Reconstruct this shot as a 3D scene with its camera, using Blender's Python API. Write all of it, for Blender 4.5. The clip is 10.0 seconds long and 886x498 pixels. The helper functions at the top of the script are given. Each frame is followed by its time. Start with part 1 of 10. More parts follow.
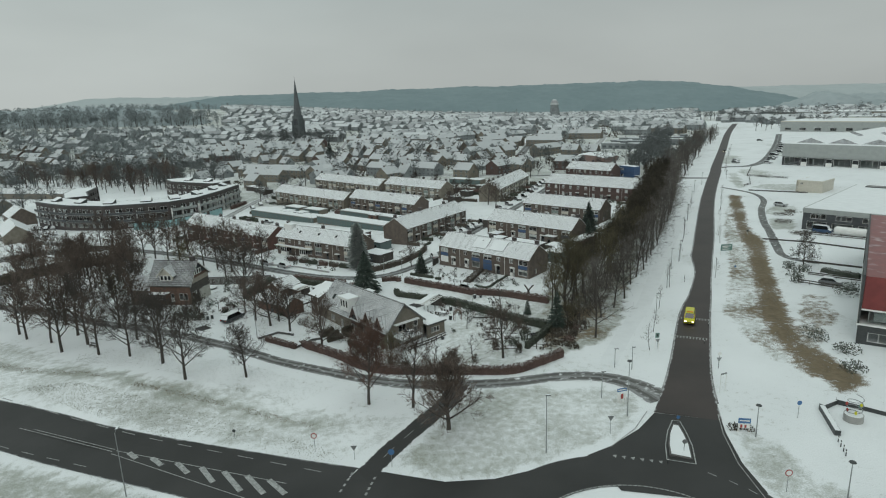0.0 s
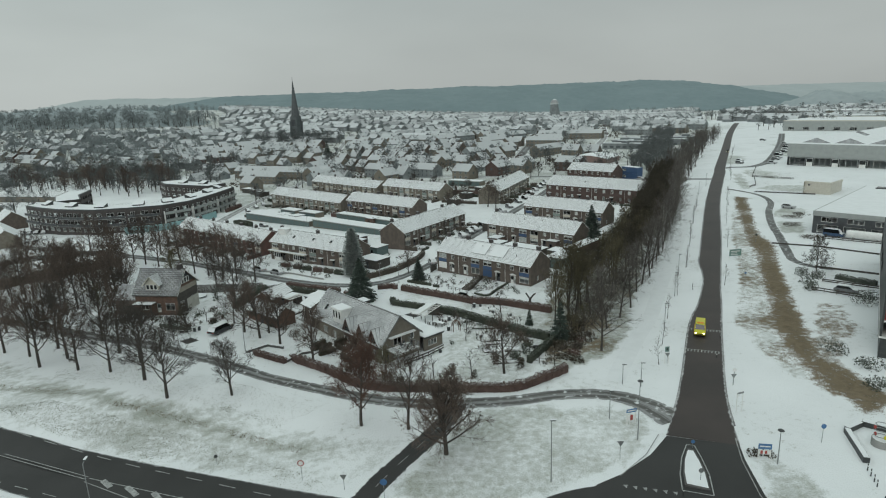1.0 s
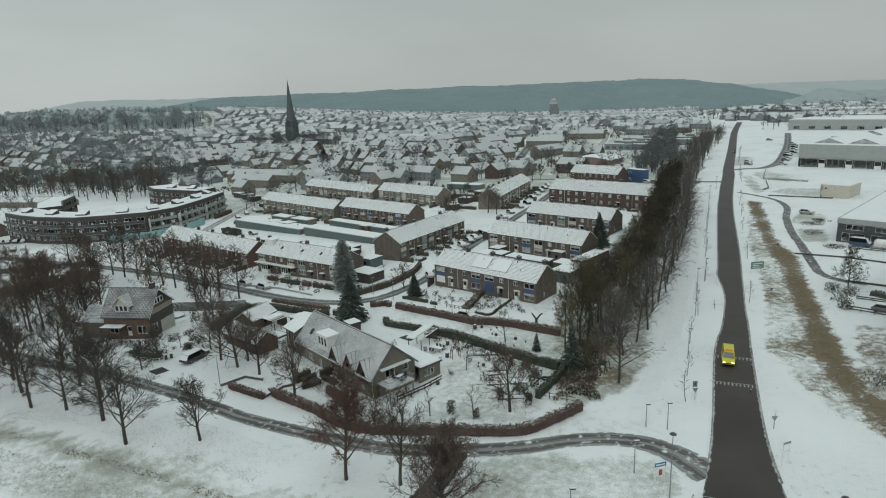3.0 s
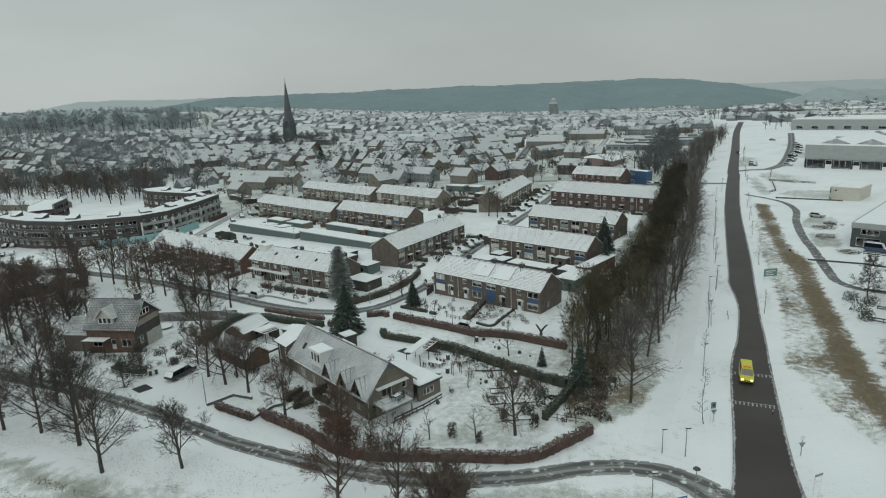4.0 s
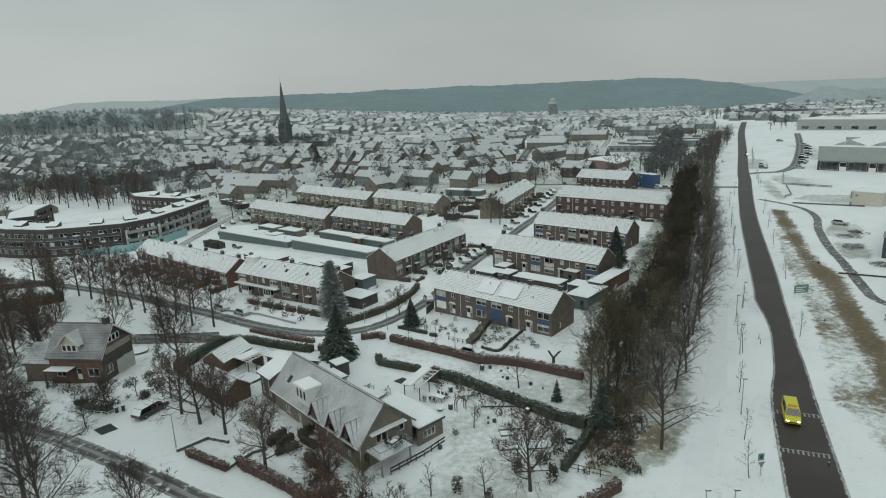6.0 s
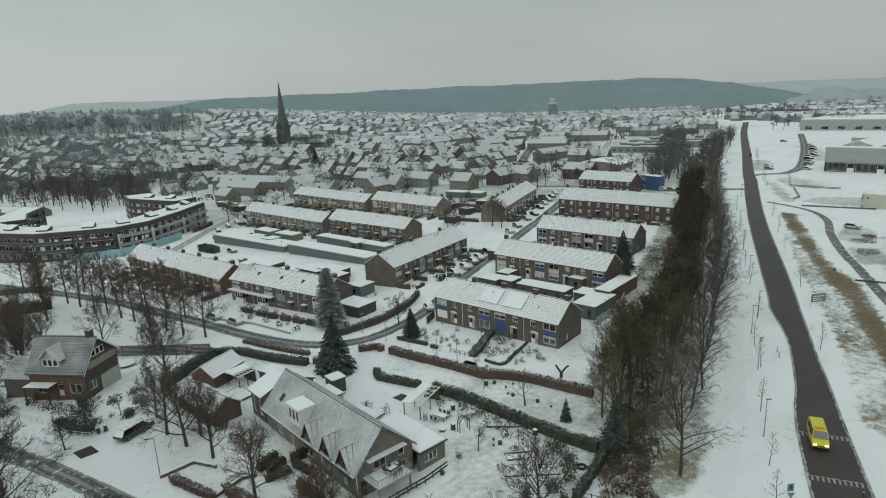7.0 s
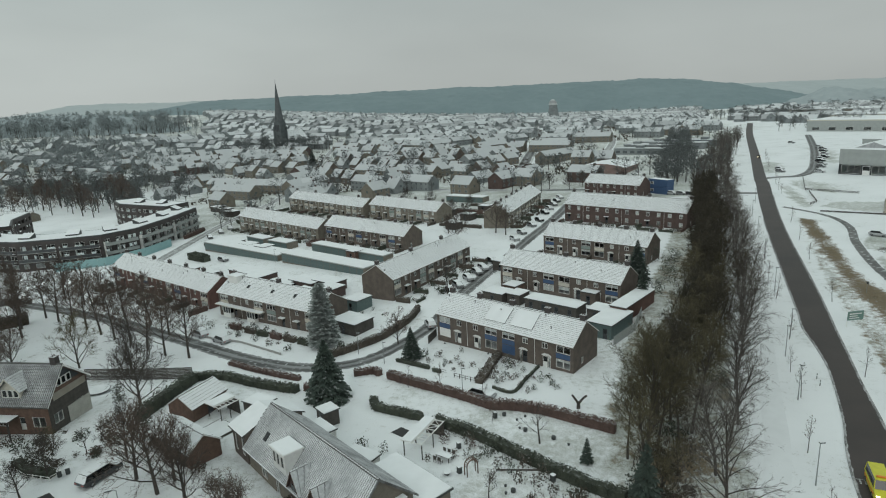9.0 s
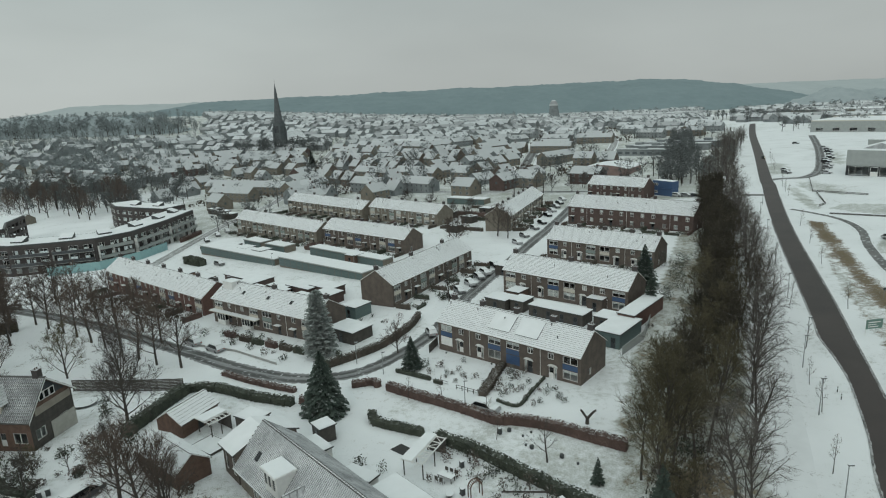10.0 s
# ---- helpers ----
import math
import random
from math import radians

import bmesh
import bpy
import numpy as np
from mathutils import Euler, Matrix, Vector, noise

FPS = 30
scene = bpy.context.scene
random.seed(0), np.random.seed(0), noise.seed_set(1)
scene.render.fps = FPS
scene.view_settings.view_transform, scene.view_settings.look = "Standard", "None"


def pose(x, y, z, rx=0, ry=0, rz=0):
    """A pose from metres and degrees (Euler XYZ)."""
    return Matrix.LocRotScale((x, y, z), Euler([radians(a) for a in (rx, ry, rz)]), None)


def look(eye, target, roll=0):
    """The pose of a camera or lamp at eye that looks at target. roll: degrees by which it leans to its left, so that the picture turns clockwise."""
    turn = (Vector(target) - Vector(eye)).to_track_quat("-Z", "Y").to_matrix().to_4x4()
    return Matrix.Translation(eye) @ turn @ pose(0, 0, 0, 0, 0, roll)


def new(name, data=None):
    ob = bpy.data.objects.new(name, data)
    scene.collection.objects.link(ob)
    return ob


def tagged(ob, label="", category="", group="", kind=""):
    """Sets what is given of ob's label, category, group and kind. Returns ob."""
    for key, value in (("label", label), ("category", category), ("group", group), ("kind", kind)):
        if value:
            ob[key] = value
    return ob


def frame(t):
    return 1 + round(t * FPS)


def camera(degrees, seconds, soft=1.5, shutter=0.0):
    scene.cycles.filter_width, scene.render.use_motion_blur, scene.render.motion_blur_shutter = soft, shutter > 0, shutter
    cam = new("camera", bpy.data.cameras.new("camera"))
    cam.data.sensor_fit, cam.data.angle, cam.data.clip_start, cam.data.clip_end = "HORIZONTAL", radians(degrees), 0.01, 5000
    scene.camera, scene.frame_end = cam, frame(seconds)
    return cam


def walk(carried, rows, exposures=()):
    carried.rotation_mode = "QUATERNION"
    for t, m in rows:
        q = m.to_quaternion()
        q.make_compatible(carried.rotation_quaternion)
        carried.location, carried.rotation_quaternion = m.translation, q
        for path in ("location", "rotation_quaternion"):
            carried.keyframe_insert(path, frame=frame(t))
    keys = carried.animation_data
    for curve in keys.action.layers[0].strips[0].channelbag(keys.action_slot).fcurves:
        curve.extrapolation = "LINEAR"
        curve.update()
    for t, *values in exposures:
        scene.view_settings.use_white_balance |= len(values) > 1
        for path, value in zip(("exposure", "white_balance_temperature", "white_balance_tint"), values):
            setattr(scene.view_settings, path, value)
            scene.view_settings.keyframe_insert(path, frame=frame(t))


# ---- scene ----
cam = camera(73.0, 10.0, 1.1)
# seconds, place of the eye, yaw, pitch, lean
PATH = [
    (0, -1.131, 5.972, 44.625, 0.797, -13.825, -1.942),
    (1, -0.664, 11.930, 44.758, 0.801, -13.829, -2.121),
    (2, -0.437, 18.005, 44.937, 0.768, -13.840, -2.266),
    (3, -0.408, 24.124, 45.143, 0.708, -13.853, -2.382),
    (4, -0.535, 30.216, 45.356, 0.630, -13.865, -2.474),
    (5, -0.775, 36.208, 45.556, 0.545, -13.871, -2.549),
    (6, -1.088, 42.027, 45.725, 0.463, -13.867, -2.612),
    (7, -1.430, 47.603, 45.844, 0.393, -13.848, -2.667),
    (8, -1.759, 52.861, 45.892, 0.345, -13.811, -2.720),
    (9, -2.034, 57.731, 45.851, 0.329, -13.750, -2.776),
    (10, -2.211, 62.140, 45.702, 0.356, -13.663, -2.842),
]
walk(cam, [(t, pose(x, y, z, 90 + pitch, 0, yaw) @ pose(0, 0, 0, 0, 0, lean)) for t, x, y, z, yaw, pitch, lean in PATH],
     exposures=[(0, -0.18), (10, -0.18)])

# ---- light: an overcast winter sky and a wide, weak sun behind it
SUN_EL, SUN_AZ = radians(32), radians(200)
world = bpy.data.worlds.new("overcast")
scene.world = world
world.use_nodes = True
wn, wl = world.node_tree.nodes, world.node_tree.links
wn.clear()
sky = wn.new("ShaderNodeTexSky")
sky.sky_type = "NISHITA"
sky.sun_disc = False
sky.sun_elevation, sky.sun_rotation = SUN_EL, SUN_AZ
grey = wn.new("ShaderNodeHueSaturation")
grey.inputs["Saturation"].default_value = 0.12
grey.inputs["Value"].default_value = 0.10
wl.new(sky.outputs[0], grey.inputs["Color"])
where = wn.new("ShaderNodeTexCoord")
split = wn.new("ShaderNodeSeparateXYZ")
wl.new(where.outputs["Generated"], split.inputs[0])
ramp = wn.new("ShaderNodeValToRGB")
ramp.color_ramp.elements[0].position = 0.0
ramp.color_ramp.elements[0].color = (0.465, 0.505, 0.49, 1)
ramp.color_ramp.elements[1].position = 0.8
ramp.color_ramp.elements[1].color = (0.80, 0.93, 0.905, 1)
mid = ramp.color_ramp.elements.new(0.10)
mid.color = (0.45, 0.498, 0.482, 1)
mid2 = ramp.color_ramp.elements.new(0.22)
mid2.color = (0.385, 0.45, 0.442, 1)
wl.new(split.outputs["Z"], ramp.inputs[0])
cloud = wn.new("ShaderNodeTexNoise")
cloud.inputs["Scale"].default_value = 2.2
cloud.inputs["Detail"].default_value = 4
stretch = wn.new("ShaderNodeMapping")
stretch.inputs["Scale"].default_value = (1, 1, 3.0)
wl.new(where.outputs["Generated"], stretch.inputs[0])
wl.new(stretch.outputs[0], cloud.inputs["Vector"])
band = wn.new("ShaderNodeMapRange")
band.inputs["From Min"].default_value, band.inputs["From Max"].default_value = 0.3, 0.7
band.inputs["To Min"].default_value, band.inputs["To Max"].default_value = 0.92, 1.06
wl.new(cloud.outputs["Fac"], band.inputs["Value"])
clouded = wn.new("ShaderNodeVectorMath")
clouded.operation = "SCALE"
west = wn.new("ShaderNodeMapRange")
west.interpolation_type = "SMOOTHSTEP"
west.inputs["From Min"].default_value, west.inputs["From Max"].default_value = -1.0, 0.25
west.inputs["To Min"].default_value, west.inputs["To Max"].default_value = 1.32, 0.98
wl.new(split.outputs["X"], west.inputs["Value"])
paler = wn.new("ShaderNodeMath")
paler.operation = "MULTIPLY"
wl.new(band.outputs[0], paler.inputs[0])
wl.new(west.outputs[0], paler.inputs[1])
wl.new(ramp.outputs[0], clouded.inputs[0])
wl.new(paler.outputs[0], clouded.inputs["Scale"])
both = wn.new("ShaderNodeMix")
both.data_type = "RGBA"
both.inputs["Factor"].default_value = 0.9
wl.new(grey.outputs[0], both.inputs["A"])
wl.new(clouded.outputs[0], both.inputs["B"])
bg = wn.new("ShaderNodeBackground")
bg.inputs["Strength"].default_value = 1.0
wl.new(both.outputs["Result"], bg.inputs["Color"])
out = wn.new("ShaderNodeOutputWorld")
wl.new(bg.outputs[0], out.inputs[0])
sun = new("sun", bpy.data.lights.new("sun", "SUN"))
sun.data.energy, sun.data.angle, sun.data.color = 0.5, radians(25), (1.0, 0.97, 0.93)
sun.matrix_basis = look((0, 0, 300), (300 * math.sin(SUN_AZ) * -1, -300 * math.cos(SUN_AZ), 300 - 300 * math.tan(SUN_EL)))


# ---- the ground falls gently to the west
def eased(t):
    t = max(0.0, min(1.0, t))
    return t * t * (3 - 2 * t)


def level(x, y=0.0):
    """Height of the wide ground: it falls gently westwards and rises under the far town."""
    return 10.04 * math.tanh(x / 250) + (57 * eased((y - 380) / 800) * eased((330 - x) / 900) if y > 380 else 0.0)


def gz(x, y=0.0):
    """Height of the ground, with the low western rise on which the lane and the gardens lie."""
    if x > -6 or not 82 < y < 174:
        return level(x, y)
    return level(x, y) + 2.9 * eased((-x - 6) / 46) * eased((y - 82) / 20) * eased((174 - y) / 34)


# the camera's place halfway along its path; points are fitted to its view
VIEW_POINT = Vector((-0.65, 33.2, 45.45))


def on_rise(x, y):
    """Where a plan point lies on the western rise, slid along the mid-path camera's sight line to fit its view."""
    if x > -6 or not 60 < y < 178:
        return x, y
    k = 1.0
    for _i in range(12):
        px, py = VIEW_POINT.x + k * (x - VIEW_POINT.x), VIEW_POINT.y + k * (y - VIEW_POINT.y)
        k += 0.7 * ((VIEW_POINT.z - gz(px, py)) / (VIEW_POINT.z - level(x, y)) - k)
    return VIEW_POINT.x + k * (x - VIEW_POINT.x), VIEW_POINT.y + k * (y - VIEW_POINT.y)


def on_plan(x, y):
    """The plan point that slides along that sight line to x, y on the rise."""
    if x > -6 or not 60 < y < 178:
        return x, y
    k, drop_ = 1.0, VIEW_POINT.z - gz(x, y)
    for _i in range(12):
        px, py = VIEW_POINT.x + k * (x - VIEW_POINT.x), VIEW_POINT.y + k * (y - VIEW_POINT.y)
        k += 0.7 * ((VIEW_POINT.z - level(px, py)) / drop_ - k)
    return VIEW_POINT.x + k * (x - VIEW_POINT.x), VIEW_POINT.y + k * (y - VIEW_POINT.y)


# ---- materials
def material(name, rough=0.8, metal=0.0):
    m = bpy.data.materials.new(name)
    m.use_nodes = True
    b = m.node_tree.nodes["Principled BSDF"]
    b.inputs["Roughness"].default_value, b.inputs["Metallic"].default_value = rough, metal
    return m, m.node_tree.nodes, m.node_tree.links, b


def noise_of(n, l, scale, detail=3.0, space="Object", stretch_by=None):
    tc = n.new("ShaderNodeTexCoord") if space != "Position" else n.new("ShaderNodeNewGeometry")
    tx = n.new("ShaderNodeTexNoise")
    tx.inputs["Scale"].default_value, tx.inputs["Detail"].default_value = scale, detail
    src = tc.outputs["Position" if space == "Position" else space]
    if stretch_by:
        mp = n.new("ShaderNodeMapping")
        mp.inputs["Scale"].default_value = stretch_by
        l.new(src, mp.inputs[0])
        src = mp.outputs[0]
    l.new(src, tx.inputs["Vector"])
    return tx.outputs["Fac"]


def mixed(n, l, fac, a, b):
    mx = n.new("ShaderNodeMix")
    mx.data_type = "RGBA"
    for key, v in (("Factor", fac), ("A", a), ("B", b)):
        if isinstance(v, (tuple, list)):
            mx.inputs[key].default_value = (*v, 1) if len(v) == 3 else v
        elif isinstance(v, float):
            mx.inputs[key].default_value = v
        else:
            l.new(v, mx.inputs[key])
    return mx.outputs["Result"]


def ranged(n, l, v, lo, hi, to_lo=0.0, to_hi=1.0):
    r = n.new("ShaderNodeMapRange")
    r.inputs["From Min"].default_value, r.inputs["From Max"].default_value = lo, hi
    r.inputs["To Min"].default_value, r.inputs["To Max"].default_value = to_lo, to_hi
    l.new(v, r.inputs["Value"])
    return r.outputs[0]


def calc(n, l, op, a, b=None):
    m = n.new("ShaderNodeMath")
    m.operation = op
    for k, v in enumerate((a, b)):
        if v is None:
            continue
        if isinstance(v, (int, float)):
            m.inputs[k].default_value = v
        else:
            l.new(v, m.inputs[k])
    return m.outputs[0]


def bumped(n, l, b, h, strength=0.4, dist=0.05):
    bp = n.new("ShaderNodeBump")
    bp.inputs["Strength"].default_value, bp.inputs["Distance"].default_value = strength, dist
    l.new(h, bp.inputs["Height"])
    l.new(bp.outputs[0], b.inputs["Normal"])


def varied(name, a, b, scale=1.0, rough=0.8, metal=0.0, bump=0.3, fine=20.0, rand=0.0, space="Object", snow=None):
    """A two-scale material between colours a and b; rand: spread from piece to piece; snow: how far snow lies on its upper sides."""
    m, n, l, p = material(name, rough, metal)
    big, small = noise_of(n, l, scale, 3, space), noise_of(n, l, fine, 2, space)
    fac = ranged(n, l, calc(n, l, "ADD", calc(n, l, "MULTIPLY", big, 0.6), calc(n, l, "MULTIPLY", small, 0.4)), 0.36, 0.64)
    col = mixed(n, l, fac, a, b)
    if rand:
        info = n.new("ShaderNodeObjectInfo")
        hs = n.new("ShaderNodeHueSaturation")
        l.new(col, hs.inputs["Color"])
        l.new(ranged(n, l, info.outputs["Random"], 0, 1, 1 - rand, 1 + rand), hs.inputs["Value"])
        col = hs.outputs[0]
    if snow is not None:
        geo = n.new("ShaderNodeNewGeometry")
        sp = n.new("ShaderNodeSeparateXYZ")
        l.new(geo.outputs["Normal"], sp.inputs[0])
        lie = calc(n, l, "ADD", sp.outputs["Z"], calc(n, l, "MULTIPLY", calc(n, l, "SUBTRACT", noise_of(n, l, fine * 0.5, 3, space), 0.5), 1.3))
        col = mixed(n, l, ranged(n, l, lie, snow, snow + 0.4, 0.0, 0.72), col, (0.78, 0.8, 0.81))
    l.new(col, p.inputs["Base Color"])
    if bump:
        bumped(n, l, p, small, bump)
    return m


def snow_material(name, show=(0.2, 0.2, 0.17), amount=0.12, scale=0.6, fine=9.0, tint=(0.79, 0.81, 0.82), bump=0.35):
    m, n, l, p = material(name, 0.75)
    p.inputs["Specular IOR Level"].default_value = 0.25
    big, small = noise_of(n, l, scale, 4, "Position"), noise_of(n, l, fine, 4, "Position")
    both_ = calc(n, l, "ADD", calc(n, l, "MULTIPLY", big, 0.55), calc(n, l, "MULTIPLY", small, 0.45))
    thin = ranged(n, l, both_, 0.5 - amount, 0.5 - amount - 0.14)
    white = mixed(n, l, ranged(n, l, big, 0.3, 0.7), tint, tuple(min(1, c * 0.93) for c in tint))
    l.new(mixed(n, l, thin, white, show), p.inputs["Base Color"])
    bumped(n, l, p, both_, bump, 0.06)
    return m


SNOW = snow_material("snow", amount=0.2)
SNOW_FLAT = snow_material("roof_snow", (0.3, 0.31, 0.31), 0.19, 0.5, 6.0, bump=0.15)
SNOW_TILE = snow_material("snow_on_tiles", (0.25, 0.24, 0.23), 0.118, 0.35, 5.0, bump=0.15)
SNOW_THIN = varied("thin_snow_on_tiles", (0.36, 0.37, 0.38), (0.68, 0.695, 0.70), 0.3, 0.75, bump=0.2, fine=3.0, space="Position")
SNOW_WORN = varied("patchy_thin_snow_on_tiles", (0.20, 0.205, 0.21), (0.52, 0.53, 0.54), 0.4, 0.75, bump=0.2, fine=3.0, space="Position")
PACKED = snow_material("packed_snow", (0.55, 0.56, 0.56), 0.13, 0.5, 5.0, (0.755, 0.775, 0.785), bump=0.3)
# thin snow on far roofs, its tint greyed and blued by painted haze
SNOW_FAR = snow_material("hazed_thin_roof_snow", (0.3, 0.31, 0.31), 0.07, 0.12, 0.9, (0.60, 0.625, 0.635), bump=0.0)
fn, fl = SNOW_FAR.node_tree.nodes, SNOW_FAR.node_tree.links
fp = [q for q in fn if q.type == "BSDF_PRINCIPLED"][0]
worn = mixed(fn, fl, ranged(fn, fl, fn.new("ShaderNodeNewGeometry").outputs["Random Per Island"], 0.4, 1.0), fp.inputs["Base Color"].links[0].from_socket, (0.30, 0.31, 0.315))
fl.new(worn, fp.inputs["Base Color"])
TILE_DUSTED = varied("dusted_roof_tile", (0.08, 0.078, 0.076), (0.40, 0.41, 0.415), 0.16, 0.75, space="Position", fine=1.4)
TILE = varied("dark_roof_tile", (0.07, 0.068, 0.066), (0.13, 0.125, 0.12), 1.2, 0.7)
BRICK = varied("brown_brick", (0.092, 0.075, 0.064), (0.145, 0.117, 0.098), 0.8, 0.85, fine=14)
BRICK_RED = varied("red_brick", (0.11, 0.062, 0.052), (0.16, 0.088, 0.073), 0.8, 0.85, fine=14)
BRICK_DARK = varied("dark_brick", (0.075, 0.052, 0.047), (0.115, 0.078, 0.068), 0.8, 0.85, fine=14)
BRICK_GREY = varied("grey_brown_brick", (0.15, 0.135, 0.11), (0.22, 0.195, 0.16), 0.9, 0.85, fine=14)
BRICK_PALE = varied("pale_brick", (0.27, 0.24, 0.20), (0.36, 0.33, 0.28), 0.9, 0.85, fine=14)
# far brick is pale and bluish: the haze is painted into its colour
BRICK_FAR = varied("hazed_grey_brick", (0.17, 0.19, 0.195), (0.27, 0.29, 0.295), 0.05, 0.9, bump=0, space="Position", fine=0.4)
BRICK_PALE_RED = varied("pale_red_brick", (0.20, 0.14, 0.125), (0.28, 0.20, 0.18), 0.3, 0.85, fine=4)
STONE_PALE = varied("pale_render", (0.36, 0.35, 0.31), (0.46, 0.45, 0.41), 0.9, 0.85, fine=10)
WHITE = varied("white_paint", (0.70, 0.70, 0.68), (0.80, 0.80, 0.78), 1.5, 0.45, bump=0.05)
CREAM = varied("cream_panel", (0.5, 0.47, 0.4), (0.6, 0.57, 0.5), 1.5, 0.5, bump=0.05)
BLUE = varied("blue_panel", (0.045, 0.085, 0.17), (0.06, 0.11, 0.21), 1.5, 0.45, bump=0.05)
GREEN_PANEL = varied("grey_green_panel", (0.20, 0.25, 0.23), (0.26, 0.31, 0.29), 1.5, 0.5, bump=0.05)
DOOR = varied("dark_door_paint", (0.03, 0.035, 0.04), (0.05, 0.055, 0.06), 1.5, 0.4, bump=0.05)
GARAGE = varied("green_grey_garage_door", (0.085, 0.125, 0.125), (0.12, 0.165, 0.16), 2.0, 0.5, bump=0.05)
CONCRETE = varied("concrete", (0.28, 0.28, 0.27), (0.38, 0.38, 0.36), 0.8, 0.9)
CONCRETE_DARK = varied("dark_concrete", (0.07, 0.07, 0.068), (0.13, 0.128, 0.124), 0.8, 0.85, fine=10)
KERB = varied("worn_kerb_stone", (0.10, 0.10, 0.098), (0.5, 0.5, 0.5), 0.35, 0.9, space="Position", fine=2)
GREY_PANEL = varied("grey_cladding", (0.30, 0.32, 0.31), (0.36, 0.38, 0.37), 0.5, 0.5, bump=0.05)
WOOD = varied("dark_wood", (0.05, 0.045, 0.04), (0.09, 0.08, 0.07), 1.5, 0.8)
WOOD_BROWN = varied("brown_wood", (0.10, 0.06, 0.045), (0.16, 0.10, 0.075), 1.5, 0.8)
METAL = varied("grey_steel", (0.25, 0.26, 0.26), (0.34, 0.35, 0.35), 3, 0.45, 0.6, bump=0.05)
DARK_METAL = varied("dark_steel", (0.05, 0.055, 0.055), (0.08, 0.085, 0.085), 3, 0.5, 0.4, bump=0.05)
SLATE_WALL = varied("dark_slate_cladding", (0.045, 0.05, 0.055), (0.075, 0.08, 0.085), 0.8, 0.6, bump=0.1)
TEAL = varied("teal_board", (0.22, 0.38, 0.39), (0.28, 0.45, 0.46), 0.4, 0.6, bump=0.05)
RED_PANEL = varied("dark_red_cladding", (0.16, 0.03, 0.03), (0.22, 0.045, 0.04), 0.5, 0.35, bump=0.05, fine=0.7, snow=1.08)
BARK = varied("bark", (0.042, 0.037, 0.033), (0.085, 0.073, 0.063), 2.0, 0.9, space="Position", fine=9)
TWIG = varied("brown_twigs", (0.07, 0.055, 0.046), (0.14, 0.105, 0.085), 0.5, 0.9, bump=0, space="Position", fine=3, rand=0.25)
TWIG_OLIVE = varied("olive_twigs", (0.062, 0.055, 0.032), (0.115, 0.1, 0.06), 0.5, 0.9, bump=0, space="Position", fine=3, rand=0.25)
TWIG_DARK = varied("dark_twigs", (0.034, 0.029, 0.02), (0.07, 0.06, 0.042), 0.3, 0.9, bump=0, space="Position", fine=2, rand=0.25)
TWIG_RUSSET = varied("russet_twigs", (0.075, 0.042, 0.032), (0.14, 0.082, 0.062), 0.5, 0.9, bump=0, space="Position", fine=3)
TWIG_GREY = varied("grey_brown_twigs", (0.085, 0.077, 0.068), (0.16, 0.145, 0.13), 0.4, 0.9, bump=0, space="Position", fine=3, rand=0.2)
# farthest twigs: strong haze painted in as a pale bluish tone
TWIG_HAZED = varied("pale_hazed_twigs", (0.185, 0.21, 0.215), (0.27, 0.30, 0.305), 0.02, 0.9, bump=0, space="Position", fine=0.5)
BRICK_APT = varied("slate_brown_brick", (0.05, 0.044, 0.043), (0.085, 0.074, 0.07), 0.3, 0.8, fine=6)
# town and field twigs: a weaker haze painted into the grey
TWIG_FAR = varied("hazed_twigs", (0.085, 0.094, 0.094), (0.15, 0.162, 0.162), 0.1, 0.9, bump=0, space="Position", fine=1)
CONIFER = varied("conifer_needles", (0.03, 0.044, 0.036), (0.068, 0.092, 0.074), 0.7, 0.85, bump=0, space="Position", fine=4, snow=1.02)
FROST_NEEDLES = varied("frosted_needles", (0.19, 0.22, 0.205), (0.33, 0.355, 0.34), 0.5, 0.85, bump=0, space="Position", fine=3, snow=0.95)
EVERGREEN = varied("evergreen_leaves", (0.038, 0.046, 0.034), (0.08, 0.09, 0.065), 0.9, 0.8, bump=0, space="Position", fine=5, snow=1.05)
BEECH = varied("brown_beech_leaves", (0.085, 0.055, 0.047), (0.15, 0.098, 0.082), 0.9, 0.85, bump=0, space="Position", fine=6, snow=0.92)
SHRUB = varied("grey_winter_shrub", (0.06, 0.052, 0.042), (0.12, 0.10, 0.08), 0.9, 0.9, bump=0, space="Position", fine=6, snow=0.95)
THICKET = varied("dark_undergrowth", (0.038, 0.033, 0.024), (0.085, 0.072, 0.05), 0.6, 0.9, bump=0, space="Position", fine=5, snow=1.2)
FROSTED = varied("frosted_bush_leaves", (0.06, 0.07, 0.055), (0.125, 0.138, 0.115), 0.9, 0.85, bump=0, space="Position", fine=5, snow=0.95)
DRYGRASS = varied("dry_grass", (0.15, 0.118, 0.076), (0.24, 0.19, 0.128), 0.4, 0.95, bump=0, space="Position", fine=3)
BANKGRASS = varied("bank_grass", (0.10, 0.11, 0.07), (0.19, 0.20, 0.13), 0.6, 0.9, bump=0, space="Position", fine=3)
TYRE = varied("black_rubber", (0.012, 0.012, 0.012), (0.022, 0.022, 0.022), 4, 0.8)
# distance haze is painted into these three pale blue-grey wood colours
FAR_WOODS = varied("hazed_woods", (0.165, 0.222, 0.235), (0.195, 0.255, 0.268), 0.012, 0.95, bump=0, space="Position", fine=0.09)
PALE_WOODS = varied("pale_hazed_woods", (0.27, 0.315, 0.325), (0.34, 0.385, 0.395), 0.012, 0.95, bump=0, space="Position", fine=0.09)
